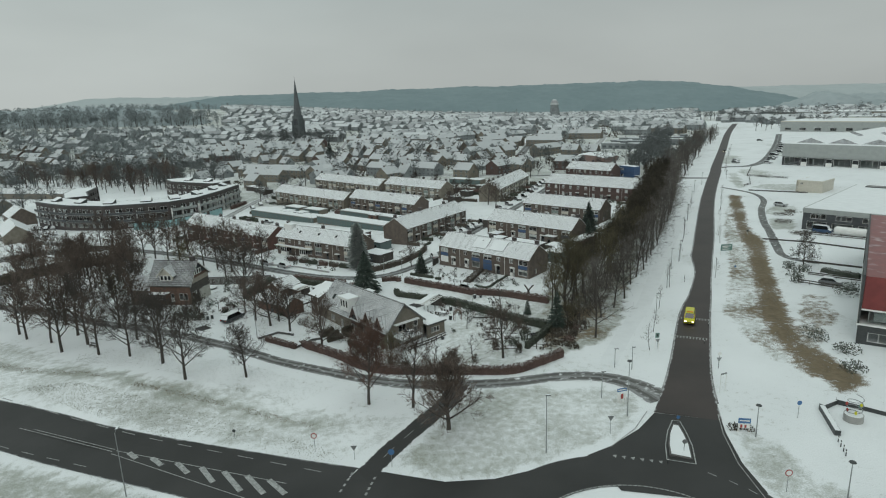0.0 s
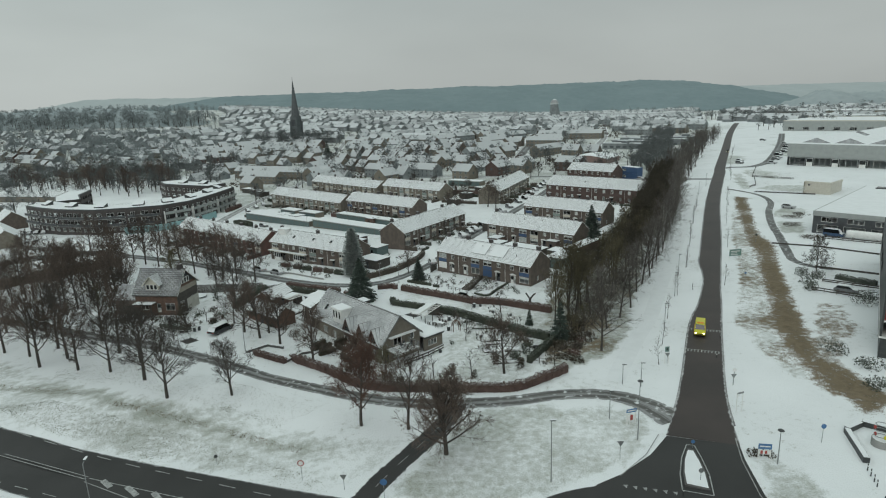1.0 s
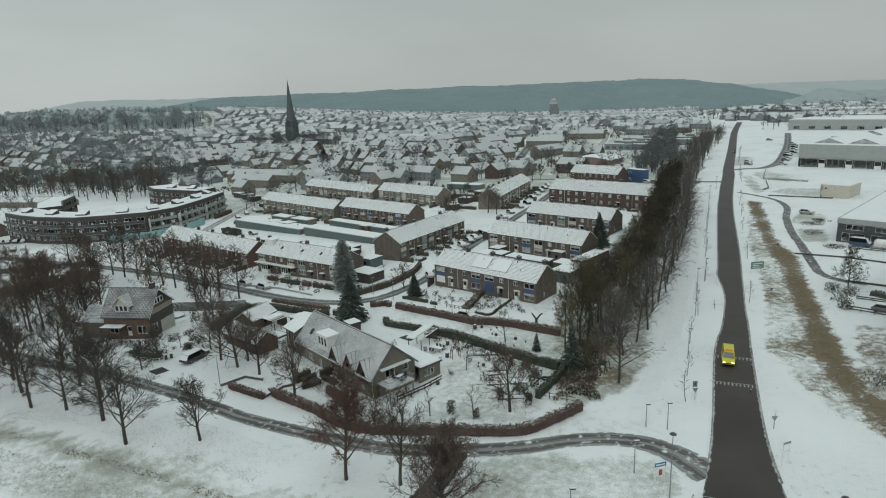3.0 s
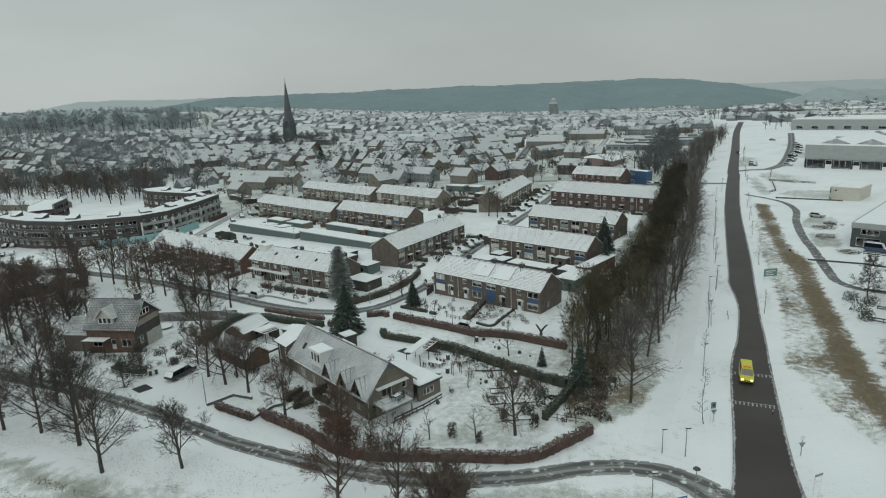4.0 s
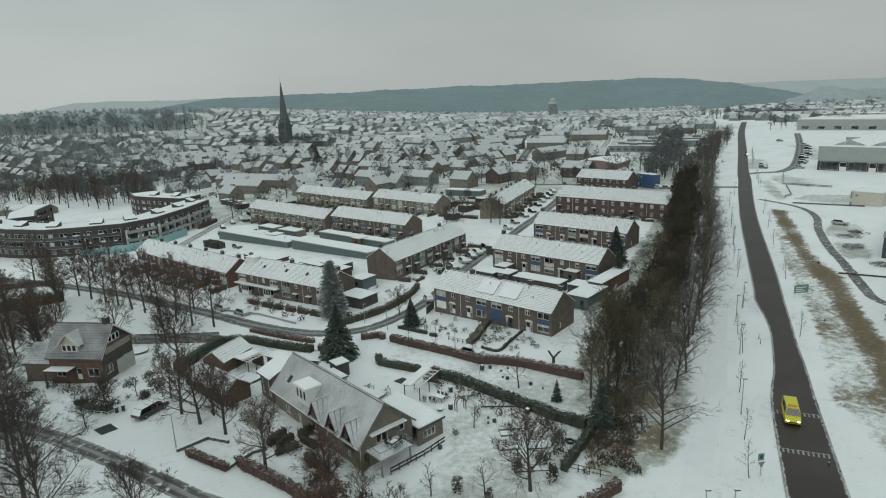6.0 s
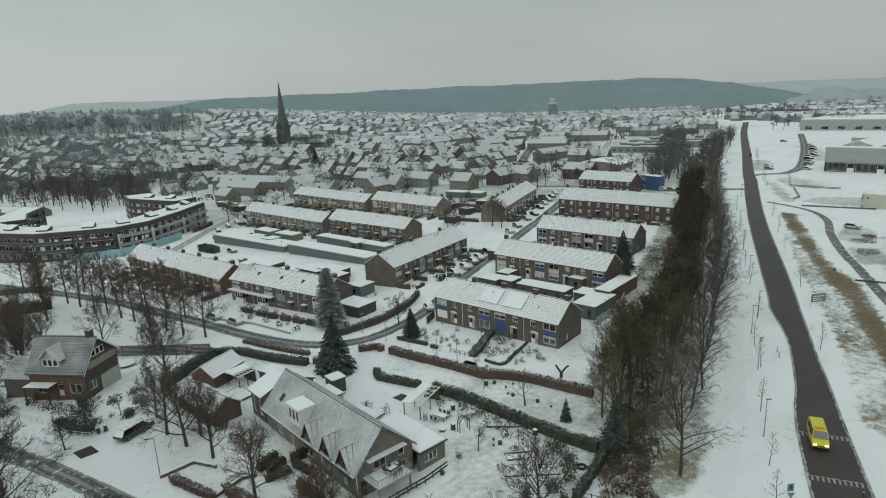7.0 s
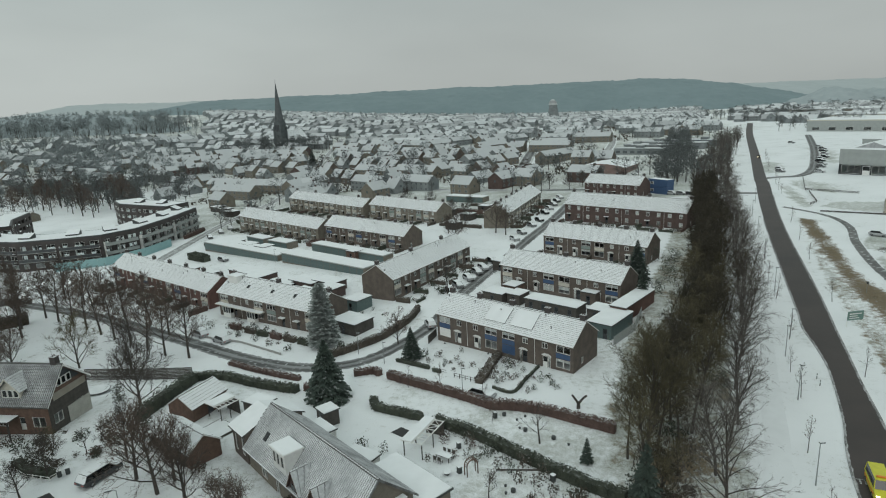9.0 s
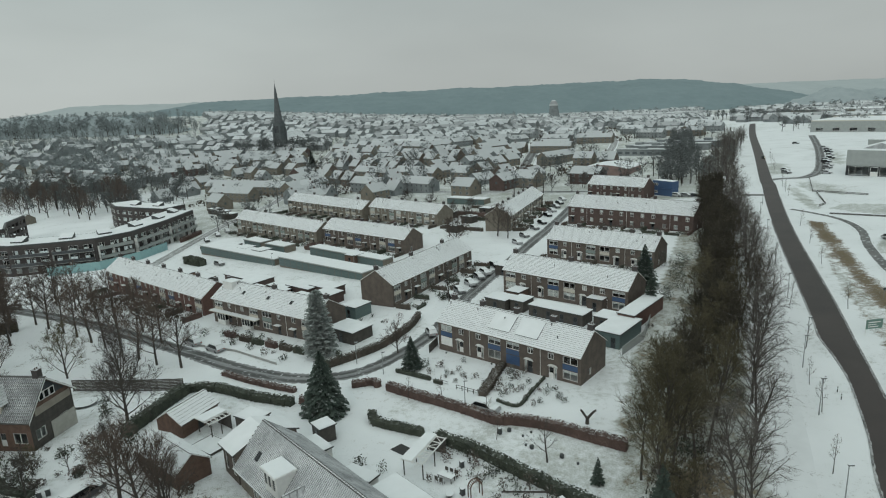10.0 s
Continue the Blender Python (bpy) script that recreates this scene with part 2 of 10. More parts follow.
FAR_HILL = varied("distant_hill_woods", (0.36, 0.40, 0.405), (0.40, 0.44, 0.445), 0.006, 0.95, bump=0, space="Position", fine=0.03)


def plain(name, colour, rough=0.5, metal=0.0):
    return varied(name, tuple(c * 0.9 for c in colour), tuple(min(1, c * 1.08) for c in colour), 2.0, rough, metal, bump=0.04)


YELLOW = plain("yellow_car_paint", (0.55, 0.52, 0.03), 0.3)
ORANGE = plain("orange_stripe", (0.7, 0.22, 0.03), 0.4)
BLACK_CAR = plain("black_car_paint", (0.015, 0.016, 0.018), 0.25)
GREY_CAR = plain("grey_car_paint", (0.16, 0.165, 0.17), 0.3)
GRAPHITE = plain("graphite_car_paint", (0.05, 0.052, 0.055), 0.25)
SILVER_CAR = plain("silver_car_paint", (0.4, 0.41, 0.42), 0.3)
BLUE_CAR = plain("blue_car_paint", (0.05, 0.09, 0.16), 0.3)
SIGN_BLUE = plain("sign_blue", (0.07, 0.17, 0.34), 0.5)
SIGN_RED = plain("sign_red", (0.36, 0.06, 0.05), 0.5)
SIGN_GREEN = plain("sign_green", (0.15, 0.25, 0.22), 0.5)
MARK = varied("worn_road_paint", (0.17, 0.175, 0.17), (0.44, 0.45, 0.44), 2.5, 0.7, bump=0.1, space="Position", fine=12)

GLASS, gn, gl, gp = material("window_glass", 0.04)
gp.inputs["Base Color"].default_value = (0.75, 0.8, 0.8, 1)
gp.inputs["Transmission Weight"].default_value = 1.0
gp.inputs["IOR"].default_value = 1.45
CAR_GLASS, gn, gl, gp = material("dark_car_glass", 0.05)
gp.inputs["Base Color"].default_value = (0.012, 0.014, 0.015, 1)
# far panes are grey instead of dark, with haze painted in
GLAZE_FAR = plain("hazed_far_glass", (0.11, 0.125, 0.13), 0.25)
LAMP_GLOW, gn, gl, gp = material("lit_lamp", 0.3)
gp.inputs["Emission Color"].default_value = (1.0, 0.85, 0.55, 1)
gp.inputs["Emission Strength"].default_value = 6.0


def ground_material():
    """Snow over grass: the sheet's 'grass' value says how thin the snow lies, 'dry' where tall dry grass stands out."""
    m, n, l, p = material("snowy_ground", 0.8)
    p.inputs["Specular IOR Level"].default_value = 0.2
    big, mid_, small = noise_of(n, l, 0.09, 4, "Position"), noise_of(n, l, 1.0, 5, "Position"), noise_of(n, l, 6.5, 5, "Position")
    ga, da = n.new("ShaderNodeAttribute"), n.new("ShaderNodeAttribute")
    ga.attribute_name, da.attribute_name = "grass", "dry"
    sum_ = calc(n, l, "ADD", calc(n, l, "ADD", calc(n, l, "MULTIPLY", big, 0.3), calc(n, l, "MULTIPLY", mid_, 0.35)), calc(n, l, "MULTIPLY", small, 0.35))
    thin = ranged(n, l, calc(n, l, "ADD", sum_, calc(n, l, "MULTIPLY", ga.outputs["Fac"], 0.30)), 0.56, 0.76)
    dry = ranged(n, l, calc(n, l, "ADD", sum_, calc(n, l, "MULTIPLY", da.outputs["Fac"], 0.30)), 0.60, 0.72)
    green = mixed(n, l, ranged(n, l, mid_, 0.35, 0.65), (0.15, 0.165, 0.115), (0.25, 0.26, 0.205))
    white = mixed(n, l, ranged(n, l, big, 0.3, 0.7), (0.80, 0.82, 0.83), (0.74, 0.76, 0.77))
    brown = mixed(n, l, ranged(n, l, mid_, 0.35, 0.65), (0.135, 0.106, 0.068), (0.2, 0.158, 0.106))
    col = mixed(n, l, calc(n, l, "MULTIPLY", thin, 0.75), white, green)
    l.new(mixed(n, l, dry, col, brown), p.inputs["Base Color"])
    bumped(n, l, p, calc(n, l, "ADD", mid_, small), 0.75, 0.12)
    return m


def road_material(name, a, b, edge=0.85, tracks=0.0, rough=0.45, snow_in=0.0, rag=0.9):
    """Wet asphalt with ragged snow along the edges; the UV's second value runs from -1 to 1 across."""
    m, n, l, p = material(name, rough)
    p.inputs["Specular IOR Level"].default_value = 0.3
    uv = n.new("ShaderNodeUVMap")
    sp = n.new("ShaderNodeSeparateXYZ")
    l.new(uv.outputs[0], sp.inputs[0])
    across = calc(n, l, "ABSOLUTE", sp.outputs["Y"])
    big, mid_, small = noise_of(n, l, 0.12, 3, "Position"), noise_of(n, l, 1.1, 4, "Position"), noise_of(n, l, 14, 2, "Position")
    col = mixed(n, l, ranged(n, l, calc(n, l, "ADD", calc(n, l, "MULTIPLY", big, 0.6), calc(n, l, "MULTIPLY", small, 0.4)), 0.35, 0.65), a, b)
    ragged = calc(n, l, "MULTIPLY", calc(n, l, "SUBTRACT", mid_, 0.5), rag)
    lie = ranged(n, l, calc(n, l, "ADD", across, ragged), edge, edge + 0.1)
    if tracks:
        along = n.new("ShaderNodeCombineXYZ")
        l.new(calc(n, l, "MULTIPLY", sp.outputs["X"], 0.11), along.inputs[0])
        l.new(calc(n, l, "MULTIPLY", sp.outputs["Y"], 4.5), along.inputs[1])
        streak = n.new("ShaderNodeTexNoise")
        streak.inputs["Scale"].default_value = 1.0
        streak.inputs["Detail"].default_value = 4.0
        l.new(along.outputs[0], streak.inputs["Vector"])
        pulled = calc(n, l, "MULTIPLY", calc(n, l, "SUBTRACT", streak.outputs[0], 0.5), 1.0)
        off = calc(n, l, "ABSOLUTE", calc(n, l, "SUBTRACT", across, 0.45))
        between = ranged(n, l, calc(n, l, "ADD", calc(n, l, "ADD", off, pulled), calc(n, l, "MULTIPLY", ragged, 0.3)), 0.16, 0.34)
        lie = calc(n, l, "MAXIMUM", lie, calc(n, l, "MULTIPLY", between, tracks))
    if snow_in:
        lie = calc(n, l, "MAXIMUM", lie, ranged(n, l, mid_, 0.62 - snow_in, 0.8 - snow_in))
    l.new(mixed(n, l, lie, col, (0.76, 0.78, 0.79)), p.inputs["Base Color"])
    l.new(ranged(n, l, lie, 0, 1, rough, 0.85), p.inputs["Roughness"])
    bumped(n, l, p, small, 0.2, 0.02)
    return m


GROUND = ground_material()
ASPHALT = road_material("wet_asphalt", (0.026, 0.026, 0.025), (0.044, 0.043, 0.042), 0.96, rough=0.55, rag=0.14)
ASPHALT_PATH = road_material("wet_path_asphalt", (0.026, 0.026, 0.025), (0.05, 0.049, 0.048), 0.84, rough=0.55, rag=0.6)
ASPHALT_RED = road_material("reddish_wet_asphalt", (0.033, 0.027, 0.025), (0.060, 0.047, 0.043), 0.95, rough=0.5, rag=0.22)
LANE = road_material("snowy_lane", (0.055, 0.053, 0.05), (0.13, 0.126, 0.12), 0.92, 0.24, 0.6, 0.06, 0.8)
PATH = road_material("swept_path", (0.07, 0.07, 0.068), (0.16, 0.158, 0.155), 0.78, 0.0, 0.6, 0.06, 0.8)
STREET_SNOWY = road_material("snowy_street", (0.16, 0.16, 0.158), (0.28, 0.28, 0.275), 0.7, 0.33, 0.6, 0.1, 0.7)
STREET = road_material("slushy_street", (0.042, 0.042, 0.042), (0.095, 0.095, 0.092), 0.84, 0.26, 0.55, 0.02, 0.7)


# ---- mesh builder
class Shape:
    """Collects faces with a material number each, to become one mesh."""

    def __init__(self):
        self.v, self.f, self.m, self.uv = [], [], [], None

    def face(self, pts, mat=0):
        k = len(self.v)
        self.v.extend(tuple(p) for p in pts)
        self.f.append(tuple(range(k, k + len(pts))))
        self.m.append(mat)

    def box(self, x0, y0, z0, x1, y1, z1, mat=0, top=None, m=None):
        c = [(x, y, z) for z in (z0, z1) for y in (y0, y1) for x in (x0, x1)]
        if m is not None:
            c = [tuple(m @ Vector(p)) for p in c]
        k = len(self.v)
        self.v.extend(c)
        for q, mt in (((0, 2, 3, 1), mat), ((4, 5, 7, 6), mat if top is None else top), ((0, 1, 5, 4), mat), ((1, 3, 7, 5), mat), ((3, 2, 6, 7), mat), ((2, 0, 4, 6), mat)):
            self.f.append(tuple(k + i for i in q))
            self.m.append(mt)

    def prism(self, outline, z0, z1, mat=0, top=None):
        """Upright block over an outline given anticlockwise."""
        n = len(outline)
        k = len(self.v)
        self.v.extend([(x, y, z0) for x, y in outline] + [(x, y, z1) for x, y in outline])
        for i in range(n):
            j = (i + 1) % n
            self.f.append((k + i, k + j, k + n + j, k + n + i))
            self.m.append(mat)
        self.f.append(tuple(k + n + i for i in range(n)))
        self.m.append(mat if top is None else top)
        self.f.append(tuple(k + i for i in reversed(range(n))))
        self.m.append(mat)

    def tube(self, a, b, ra, rb, sides=6, mat=0, caps=True):
        a, b = Vector(a), Vector(b)
        d = (b - a).normalized()
        s = d.cross((0, 0, 1) if abs(d.z) < 0.9 else (1, 0, 0)).normalized()
        w = d.cross(s)
        k = len(self.v)
        for c, r in ((a, ra), (b, rb)):
            for i in range(sides):
                t = 2 * math.pi * i / sides
                self.v.append(tuple(c + s * (r * math.cos(t)) + w * (r * math.sin(t))))
        for i in range(sides):
            j = (i + 1) % sides
            self.f.append((k + i, k + j, k + sides + j, k + sides + i))
            self.m.append(mat)
        if caps:
            self.f.append(tuple(k + sides + i for i in range(sides)))
            self.f.append(tuple(k + i for i in reversed(range(sides))))
            self.m.extend((mat, mat))

    def weld(self):
        """Joins corners that lie together."""
        at, new_v, where_ = {}, [], []
        for p in self.v:
            key = (round(p[0], 4), round(p[1], 4), round(p[2], 4))
            if key not in at:
                at[key] = len(new_v)
                new_v.append(tuple(p))
            where_.append(at[key])
        f2, m2 = [], []
        for f, m in zip(self.f, self.m):
            g = tuple(dict.fromkeys(where_[i] for i in f))
            if len(g) > 2:
                f2.append(g)
                m2.append(m)
        self.v, self.f, self.m = new_v, f2, m2

    def mesh(self, name, mats, smooth=False):
        if len(self.v) < 6000:
            self.weld()
        me = bpy.data.meshes.new(name)
        me.from_pydata(self.v, [], self.f)
        for mt in mats:
            me.materials.append(mt)
        me.polygons.foreach_set("material_index", self.m)
        if smooth:
            me.polygons.foreach_set("use_smooth", [True] * len(self.f))
        me.update()
        return me


def part(name, shape, mats, parent, label="", m=None):
    """One mesh under a thing or under a part."""
    me = shape if isinstance(shape, bpy.types.Mesh) else shape.mesh(name, mats if isinstance(mats, (list, tuple)) else [mats])
    ob = new(name, me)
    ob.parent = parent
    if m is not None:
        ob.matrix_basis = m
    return tagged(ob, label)


def thing(name, m, label, category, group="", kind=""):
    ob = new(name)
    ob.matrix_basis = m
    ob.empty_display_size = 0.2
    return tagged(ob, label, category, group, kind)


def solid(name, shape, mats, m, label="", category="", group="", kind=""):
    me = shape if isinstance(shape, bpy.types.Mesh) else shape.mesh(name, mats if isinstance(mats, (list, tuple)) else [mats])
    ob = new(name, me)
    ob.matrix_basis = m
    return tagged(ob, label, category, group, kind)


def on_ground(x, y, turn=0.0, lift=0.0):
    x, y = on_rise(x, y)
    return pose(x, y, gz(x, y) + lift, 0, 0, turn)


KEPT = {}


def kept(key, make):
    """A mesh that is made once and shared."""
    if key not in KEPT:
        KEPT[key] = make()
    return KEPT[key]


# ---- ground sheet
def side_of(poly, x, y):
    """Whether the point lies inside the outline."""
    inside = False
    for (x0, y0), (x1, y1) in zip(poly, poly[1:] + poly[:1]):
        if (y0 > y) != (y1 > y) and x < (x1 - x0) * (y - y0) / (y1 - y0) + x0:
            inside = not inside
    return inside


def away(line, x, y):
    """Distance from a polyline."""
    best = 1e9
    for (x0, y0), (x1, y1) in zip(line, line[1:]):
        dx, dy = x1 - x0, y1 - y0
        t = max(0, min(1, ((x - x0) * dx + (y - y0) * dy) / (dx * dx + dy * dy)))
        best = min(best, math.hypot(x - x0 - t * dx, y - y0 - t * dy))
    return best


DITCH = [(112, 248), (103, 228), (89, 193), (79.5, 167), (67.6, 138), (58.4, 116.8), (54.3, 103), (52.8, 93), (54, 83.5), (61, 88), (60.5, 98), (60.3, 103), (62, 110.5), (68, 125), (72, 135), (80, 155), (86, 166), (93.4, 192), (103, 214), (115, 243)]
THIN_DITCH = [(104, 232), (86, 193), (72, 160.5), (66.5, 146), (59.6, 133.5), (52.5, 118), (51, 106), (50, 98), (53, 93), (54.5, 103), (58.6, 117), (67.8, 138), (79.5, 167), (90, 196)]
VERGE = [(-4, 70), (4, 70.5), (10, 72), (18, 76), (23, 80), (26, 86), (22, 90.5), (14, 92), (5, 92.5), (0, 92), (-2, 85), (-9, 74)]
BANK = [(-150, 150), (-100, 127), (-60, 104), (-36, 98), (-16, 86), (-7, 86), (-14, 76), (-40, 84), (-80, 100), (-150, 128)]
NEAR_BANK = [(-150, 112), (-70, 82), (-38, 69), (-20, 58), (-60, 50), (-150, 60)]
EAST_VERGE = [(33, 62), (34, 70), (36, 78), (39, 74), (40, 66), (44, 58), (36, 55)]
BELT = [(15, 103), (25.5, 108), (31.5, 116), (39.5, 138), (50, 165), (62, 195), (80, 235), (96, 268), (86, 270), (64, 232), (44, 188), (30, 160), (21, 138), (16, 118)]
LAWN = [(-8, 103), (10, 101), (14, 110), (16, 118), (6, 127), (0, 132), (-2, 116)]
GRASSY = [(VERGE, 0.5), (BANK, 0.38), (NEAR_BANK, 0.6), (EAST_VERGE, 0.5), (BELT, 0.75), (LAWN, 0.42)]
GARDEN = [(-2, 137), (4, 133), (10, 127), (18, 120), (22, 130), (12, 138), (4, 143)]
GRASSY.append((GARDEN, 0.4))
GRASSY.append(([(-90, 140), (-70, 130), (-40, 116), (-28, 116), (-12, 102), (16, 104), (20, 118), (20, 134), (-8, 152), (-30, 152), (-48, 162), (-76, 166)], 0.15))
GRASSY.append(([(-60, 192), (-30, 172), (-8, 165), (20, 144), (42, 172), (54, 214), (30, 232), (-4, 230), (-30, 250), (-100, 300), (-108, 240)], 0.12))
DIRT = [(-60, 104.5), (-84, 110.5), (-120, 126)], [(-60, 102.5), (-40, 93.5), (-22, 84.5)]
DRIVES = [(-26, 152), (-18, 156), (-12, 150), (-14, 142), (-8, 137), (-10, 128), (-18, 134), (-24, 142)], [(-62, 124), (-50, 118), (-42, 120), (-46, 132), (-54, 136), (-60, 130)]
YARDS = [(128, 262), (137, 268), (150, 262), (146, 250), (136, 246)], [(141, 300), (150, 318), (160, 322), (154, 296), (148, 284)], [(150, 338), (160, 345), (180, 382), (172, 386), (160, 366)], [(122, 262), (128, 280), (136, 300), (141, 310), (144, 308), (134, 284), (126, 262)], [(192, 366), (214, 400), (244, 450), (252, 446), (222, 396), (200, 362)], [(104, 208), (118, 222), (122, 214), (112, 202)], [(96, 186), (104, 200), (110, 196), (102, 182)]
DUSTY = [(73, 128), (76, 124), (72, 113), (66, 108), (61, 100), (60, 105), (66, 116)]
LEAVES = [(14, 106), (20, 107.5), (26, 112), (31, 120), (30, 128), (24, 127), (18, 119)]


def ground():
    xs = [-3500, -2600, -2000, -1600, -1300] + list(range(-1150, -200, 75)) + [-210, -180] + [-150 + 1.6 * i for i in range(188)] + [155, 160, 165, 170, 175, 180, 186, 192, 198, 204, 210, 218, 226, 234, 242, 250, 260, 340, 450, 600, 800, 1200, 2000, 3500]
    ys = [-1500, -600, -250, -90, -20, 20, 36, 46] + [52 + 1.6 * i for i in range(144)] + [286, 292, 298, 304, 310, 316, 322, 328, 334, 340, 346, 352, 358, 364, 370, 376, 382, 388, 394, 400] + list(range(410, 1300, 45)) + [1400, 1700, 2300, 3000, 4500]
    verts, grass, dry = [], [], []
    for gy in ys:
        for gx in xs:
            g = d = 0.0
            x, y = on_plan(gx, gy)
            if -151 < x < 151 and 50 < y < 300 or 90 < x < 260 and 280 < y < 460 and x > 104 + (y - 280) * 0.49:
                for poly, amount in GRASSY:
                    if side_of(poly, x, y):
                        g = max(g, amount)
                if min(away(line, x, y) for line in DIRT) < 1.1:
                    g = max(g, 0.75)
                if side_of(DITCH, x, y):
                    d = (0.62 + 0.38 * eased(away(DITCH, x, y) / 2.2)) * (0.92 + 0.2 * noise.noise((x * 0.09, y * 0.09, 3)))
                elif side_of(THIN_DITCH, x, y):
                    d = 0.42 + 0.5 * noise.noise((x * 0.13, y * 0.13, 3))
                    g = max(g, 0.45)
                elif side_of(LEAVES, x, y):
                    d = 0.62 + 0.4 * noise.noise((x * 0.2, y * 0.2, 5))
                elif side_of(BELT, x, y):
                    d = 0.35 + 0.3 * noise.noise((x * 0.2, y * 0.2, 5))
                g += 0.16 * max(0, noise.noise((x * 0.03, y * 0.03, 9)))
                if any(side_of(p, x, y) for p in DRIVES):
                    g = -0.25
                if any(side_of(p, x, y) for p in YARDS):
                    g = max(g, 0.62)
                if side_of(DUSTY, x, y):
                    d = max(d, 0.55)
            elif y >= 300 and x < 126 + (y - 296) * 0.49 - 20 and not (-330 < x < -150 and y < 500) and y < 1200:
                g = 0.62
            rough = 0.05 * noise.noise((x * 0.15, y * 0.15, 1)) * min(1, g * 2 + d)
            verts.append((gx, gy, gz(gx, gy) + rough - (0.05 if g + d > 0.3 else 0)))
            grass.append(g)
            dry.append(d)
    nx = len(xs)
    faces = [(j * nx + i, j * nx + i + 1, (j + 1) * nx + i + 1, (j + 1) * nx + i) for j in range(len(ys) - 1) for i in range(nx - 1)]
    me = bpy.data.meshes.new("ground")
    me.from_pydata(verts, [], faces)
    for name, values in (("grass", grass), ("dry", dry)):
        me.attributes.new(name, "FLOAT", "POINT").data.foreach_set("value", values)
    me.materials.append(GROUND)
    me.polygons.foreach_set("use_smooth", [True] * len(faces))
    solid("ground", me, None, Matrix(), "wide snow-covered ground with grass showing through in patches", "ground", kind="structure")


ground()


# ---- roads
def smooth_line(pts, step=2.0):
    """Points every step metres on a smooth curve through pts (x, y, width)."""
    p = [pts[0]] + list(pts) + [pts[-1]]
    made = []
    for a, b, c, d in zip(p, p[1:], p[2:], p[3:]):
        n = max(1, int(math.hypot(c[0] - b[0], c[1] - b[1]) / step))
        for i in range(n):
            t = i / n
            made.append(tuple(0.5 * (2 * b[k] + (c[k] - a[k]) * t + (2 * a[k] - 5 * b[k] + 4 * c[k] - d[k]) * t * t + (3 * b[k] - a[k] - 3 * c[k] + d[k]) * t ** 3) for k in range(len(b))))
    return made + [tuple(pts[-1])]


def ribbon(name, pts, mat, lift, label, category="road", cross=5, kind="structure", step=2.0):
    line = smooth_line(pts, step)
    verts, faces, uv, run = [], [], [], 0.0
    for i, (x, y, w) in enumerate(line):
        a, b = line[max(0, i - 1)], line[min(len(line) - 1, i + 1)]
        d = Vector((b[0] - a[0], b[1] - a[1])).normalized()
        run += math.hypot(x - line[i - 1][0], y - line[i - 1][1]) if i else 0
        for k in range(cross):
            s = 2 * k / (cross - 1) - 1
            px, py = x - d.y * -s * w / 2, y + d.x * -s * w / 2
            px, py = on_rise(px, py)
            verts.append((px, py, gz(px, py) + lift))
            uv.append((run, s))
    for i in range(len(line) - 1):
        for k in range(cross - 1):
            a = i * cross + k
            faces.append((a, a + 1, a + cross + 1, a + cross))
    me = bpy.data.meshes.new(name)
    me.from_pydata(verts, [], faces)
    layer = me.uv_layers.new(name="UVMap")
    loops = np.zeros(len(me.loops), dtype=np.int32)
    me.loops.foreach_get("vertex_index", loops)
    layer.data.foreach_set("uv", np.array(uv)[loops].ravel())
    me.materials.append(mat)
    return solid(name, me, None, Matrix(), label, category, kind=kind)


def flat_patch(name, outline, mat, lift, label, category="road", kind="structure"):
    me = bpy.data.meshes.new(name)
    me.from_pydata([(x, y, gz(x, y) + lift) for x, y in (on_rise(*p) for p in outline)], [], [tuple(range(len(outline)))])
    me.materials.append(mat)
    me.uv_layers.new(name="UVMap").data.foreach_set("uv", [0.0] * (2 * len(me.loops)))
    return solid(name, me, None, Matrix(), label, category, kind=kind)


MAIN = [(30.8, 81, 8.8), (34.1, 89, 6.9), (37.9, 98, 6.0), (46.8, 118.5, 5.5), (52.0, 128.8, 4.3), (57.1, 139.9, 3.5), (59.5, 145.2, 3.5), (62.6, 153, 4.2), (65.1, 159.8, 5.1), (68.4, 167, 5.1), (74.7, 181.3, 5.2), (82.3, 198.8, 5.1), (91.8, 220.7, 4.9), (104.5, 249, 4.9), (120, 282, 5.2), (136.4, 315.9, 5.4), (145.5, 336, 5.2), (187, 422, 5.2), (258, 570, 5.4), (330, 712, 5.6)]
NW = [(-330, 184, 10), (-200, 138, 10), (-80.6, 93.5, 10), (-56.3, 83.6, 10), (-26.6, 72.2, 11), (-12, 66.6, 12), (4, 60, 12)]
LANE_LINE = [(-210, 178, 4), (-150, 166, 4), (-104, 146, 3.6), (-85, 136.5, 3.4), (-70, 129.6, 3.2), (-59.2, 123.9, 3), (-47.5, 116.9, 2.9), (-38, 110.7, 2.8), (-32.6, 107.2, 2.8), (-19, 100.4, 3.0), (-8.3, 96.2, 3.2), (5.2, 94.6, 3.2), (14.5, 95.5, 3.2), (20.5, 95.1, 3.2), (24.6, 93.2, 3.6), (27.4, 90.0, 4.2), (29.2, 86, 5.0)]
UPPER = [(-210, 262, 4.4), (-130, 224, 4.4), (-94, 204.5, 4.2), (-74, 190.8, 4.2), (-57, 178.6, 4), (-43.4, 168.6, 4), (-30.3, 162, 4), (-20, 161.8, 4), (-13, 167.5, 4), (-7, 176, 4), (-2.5, 187, 4), (2, 199, 4), (8, 212, 4), (16, 229, 4), (26, 251, 4.5), (36, 272, 4.5), (50, 305, 5), (58, 330, 5)]
ribbon("road_main", MAIN, ASPHALT_RED, 0.05, "wet reddish-dark asphalt road between snowy verges", cross=9)
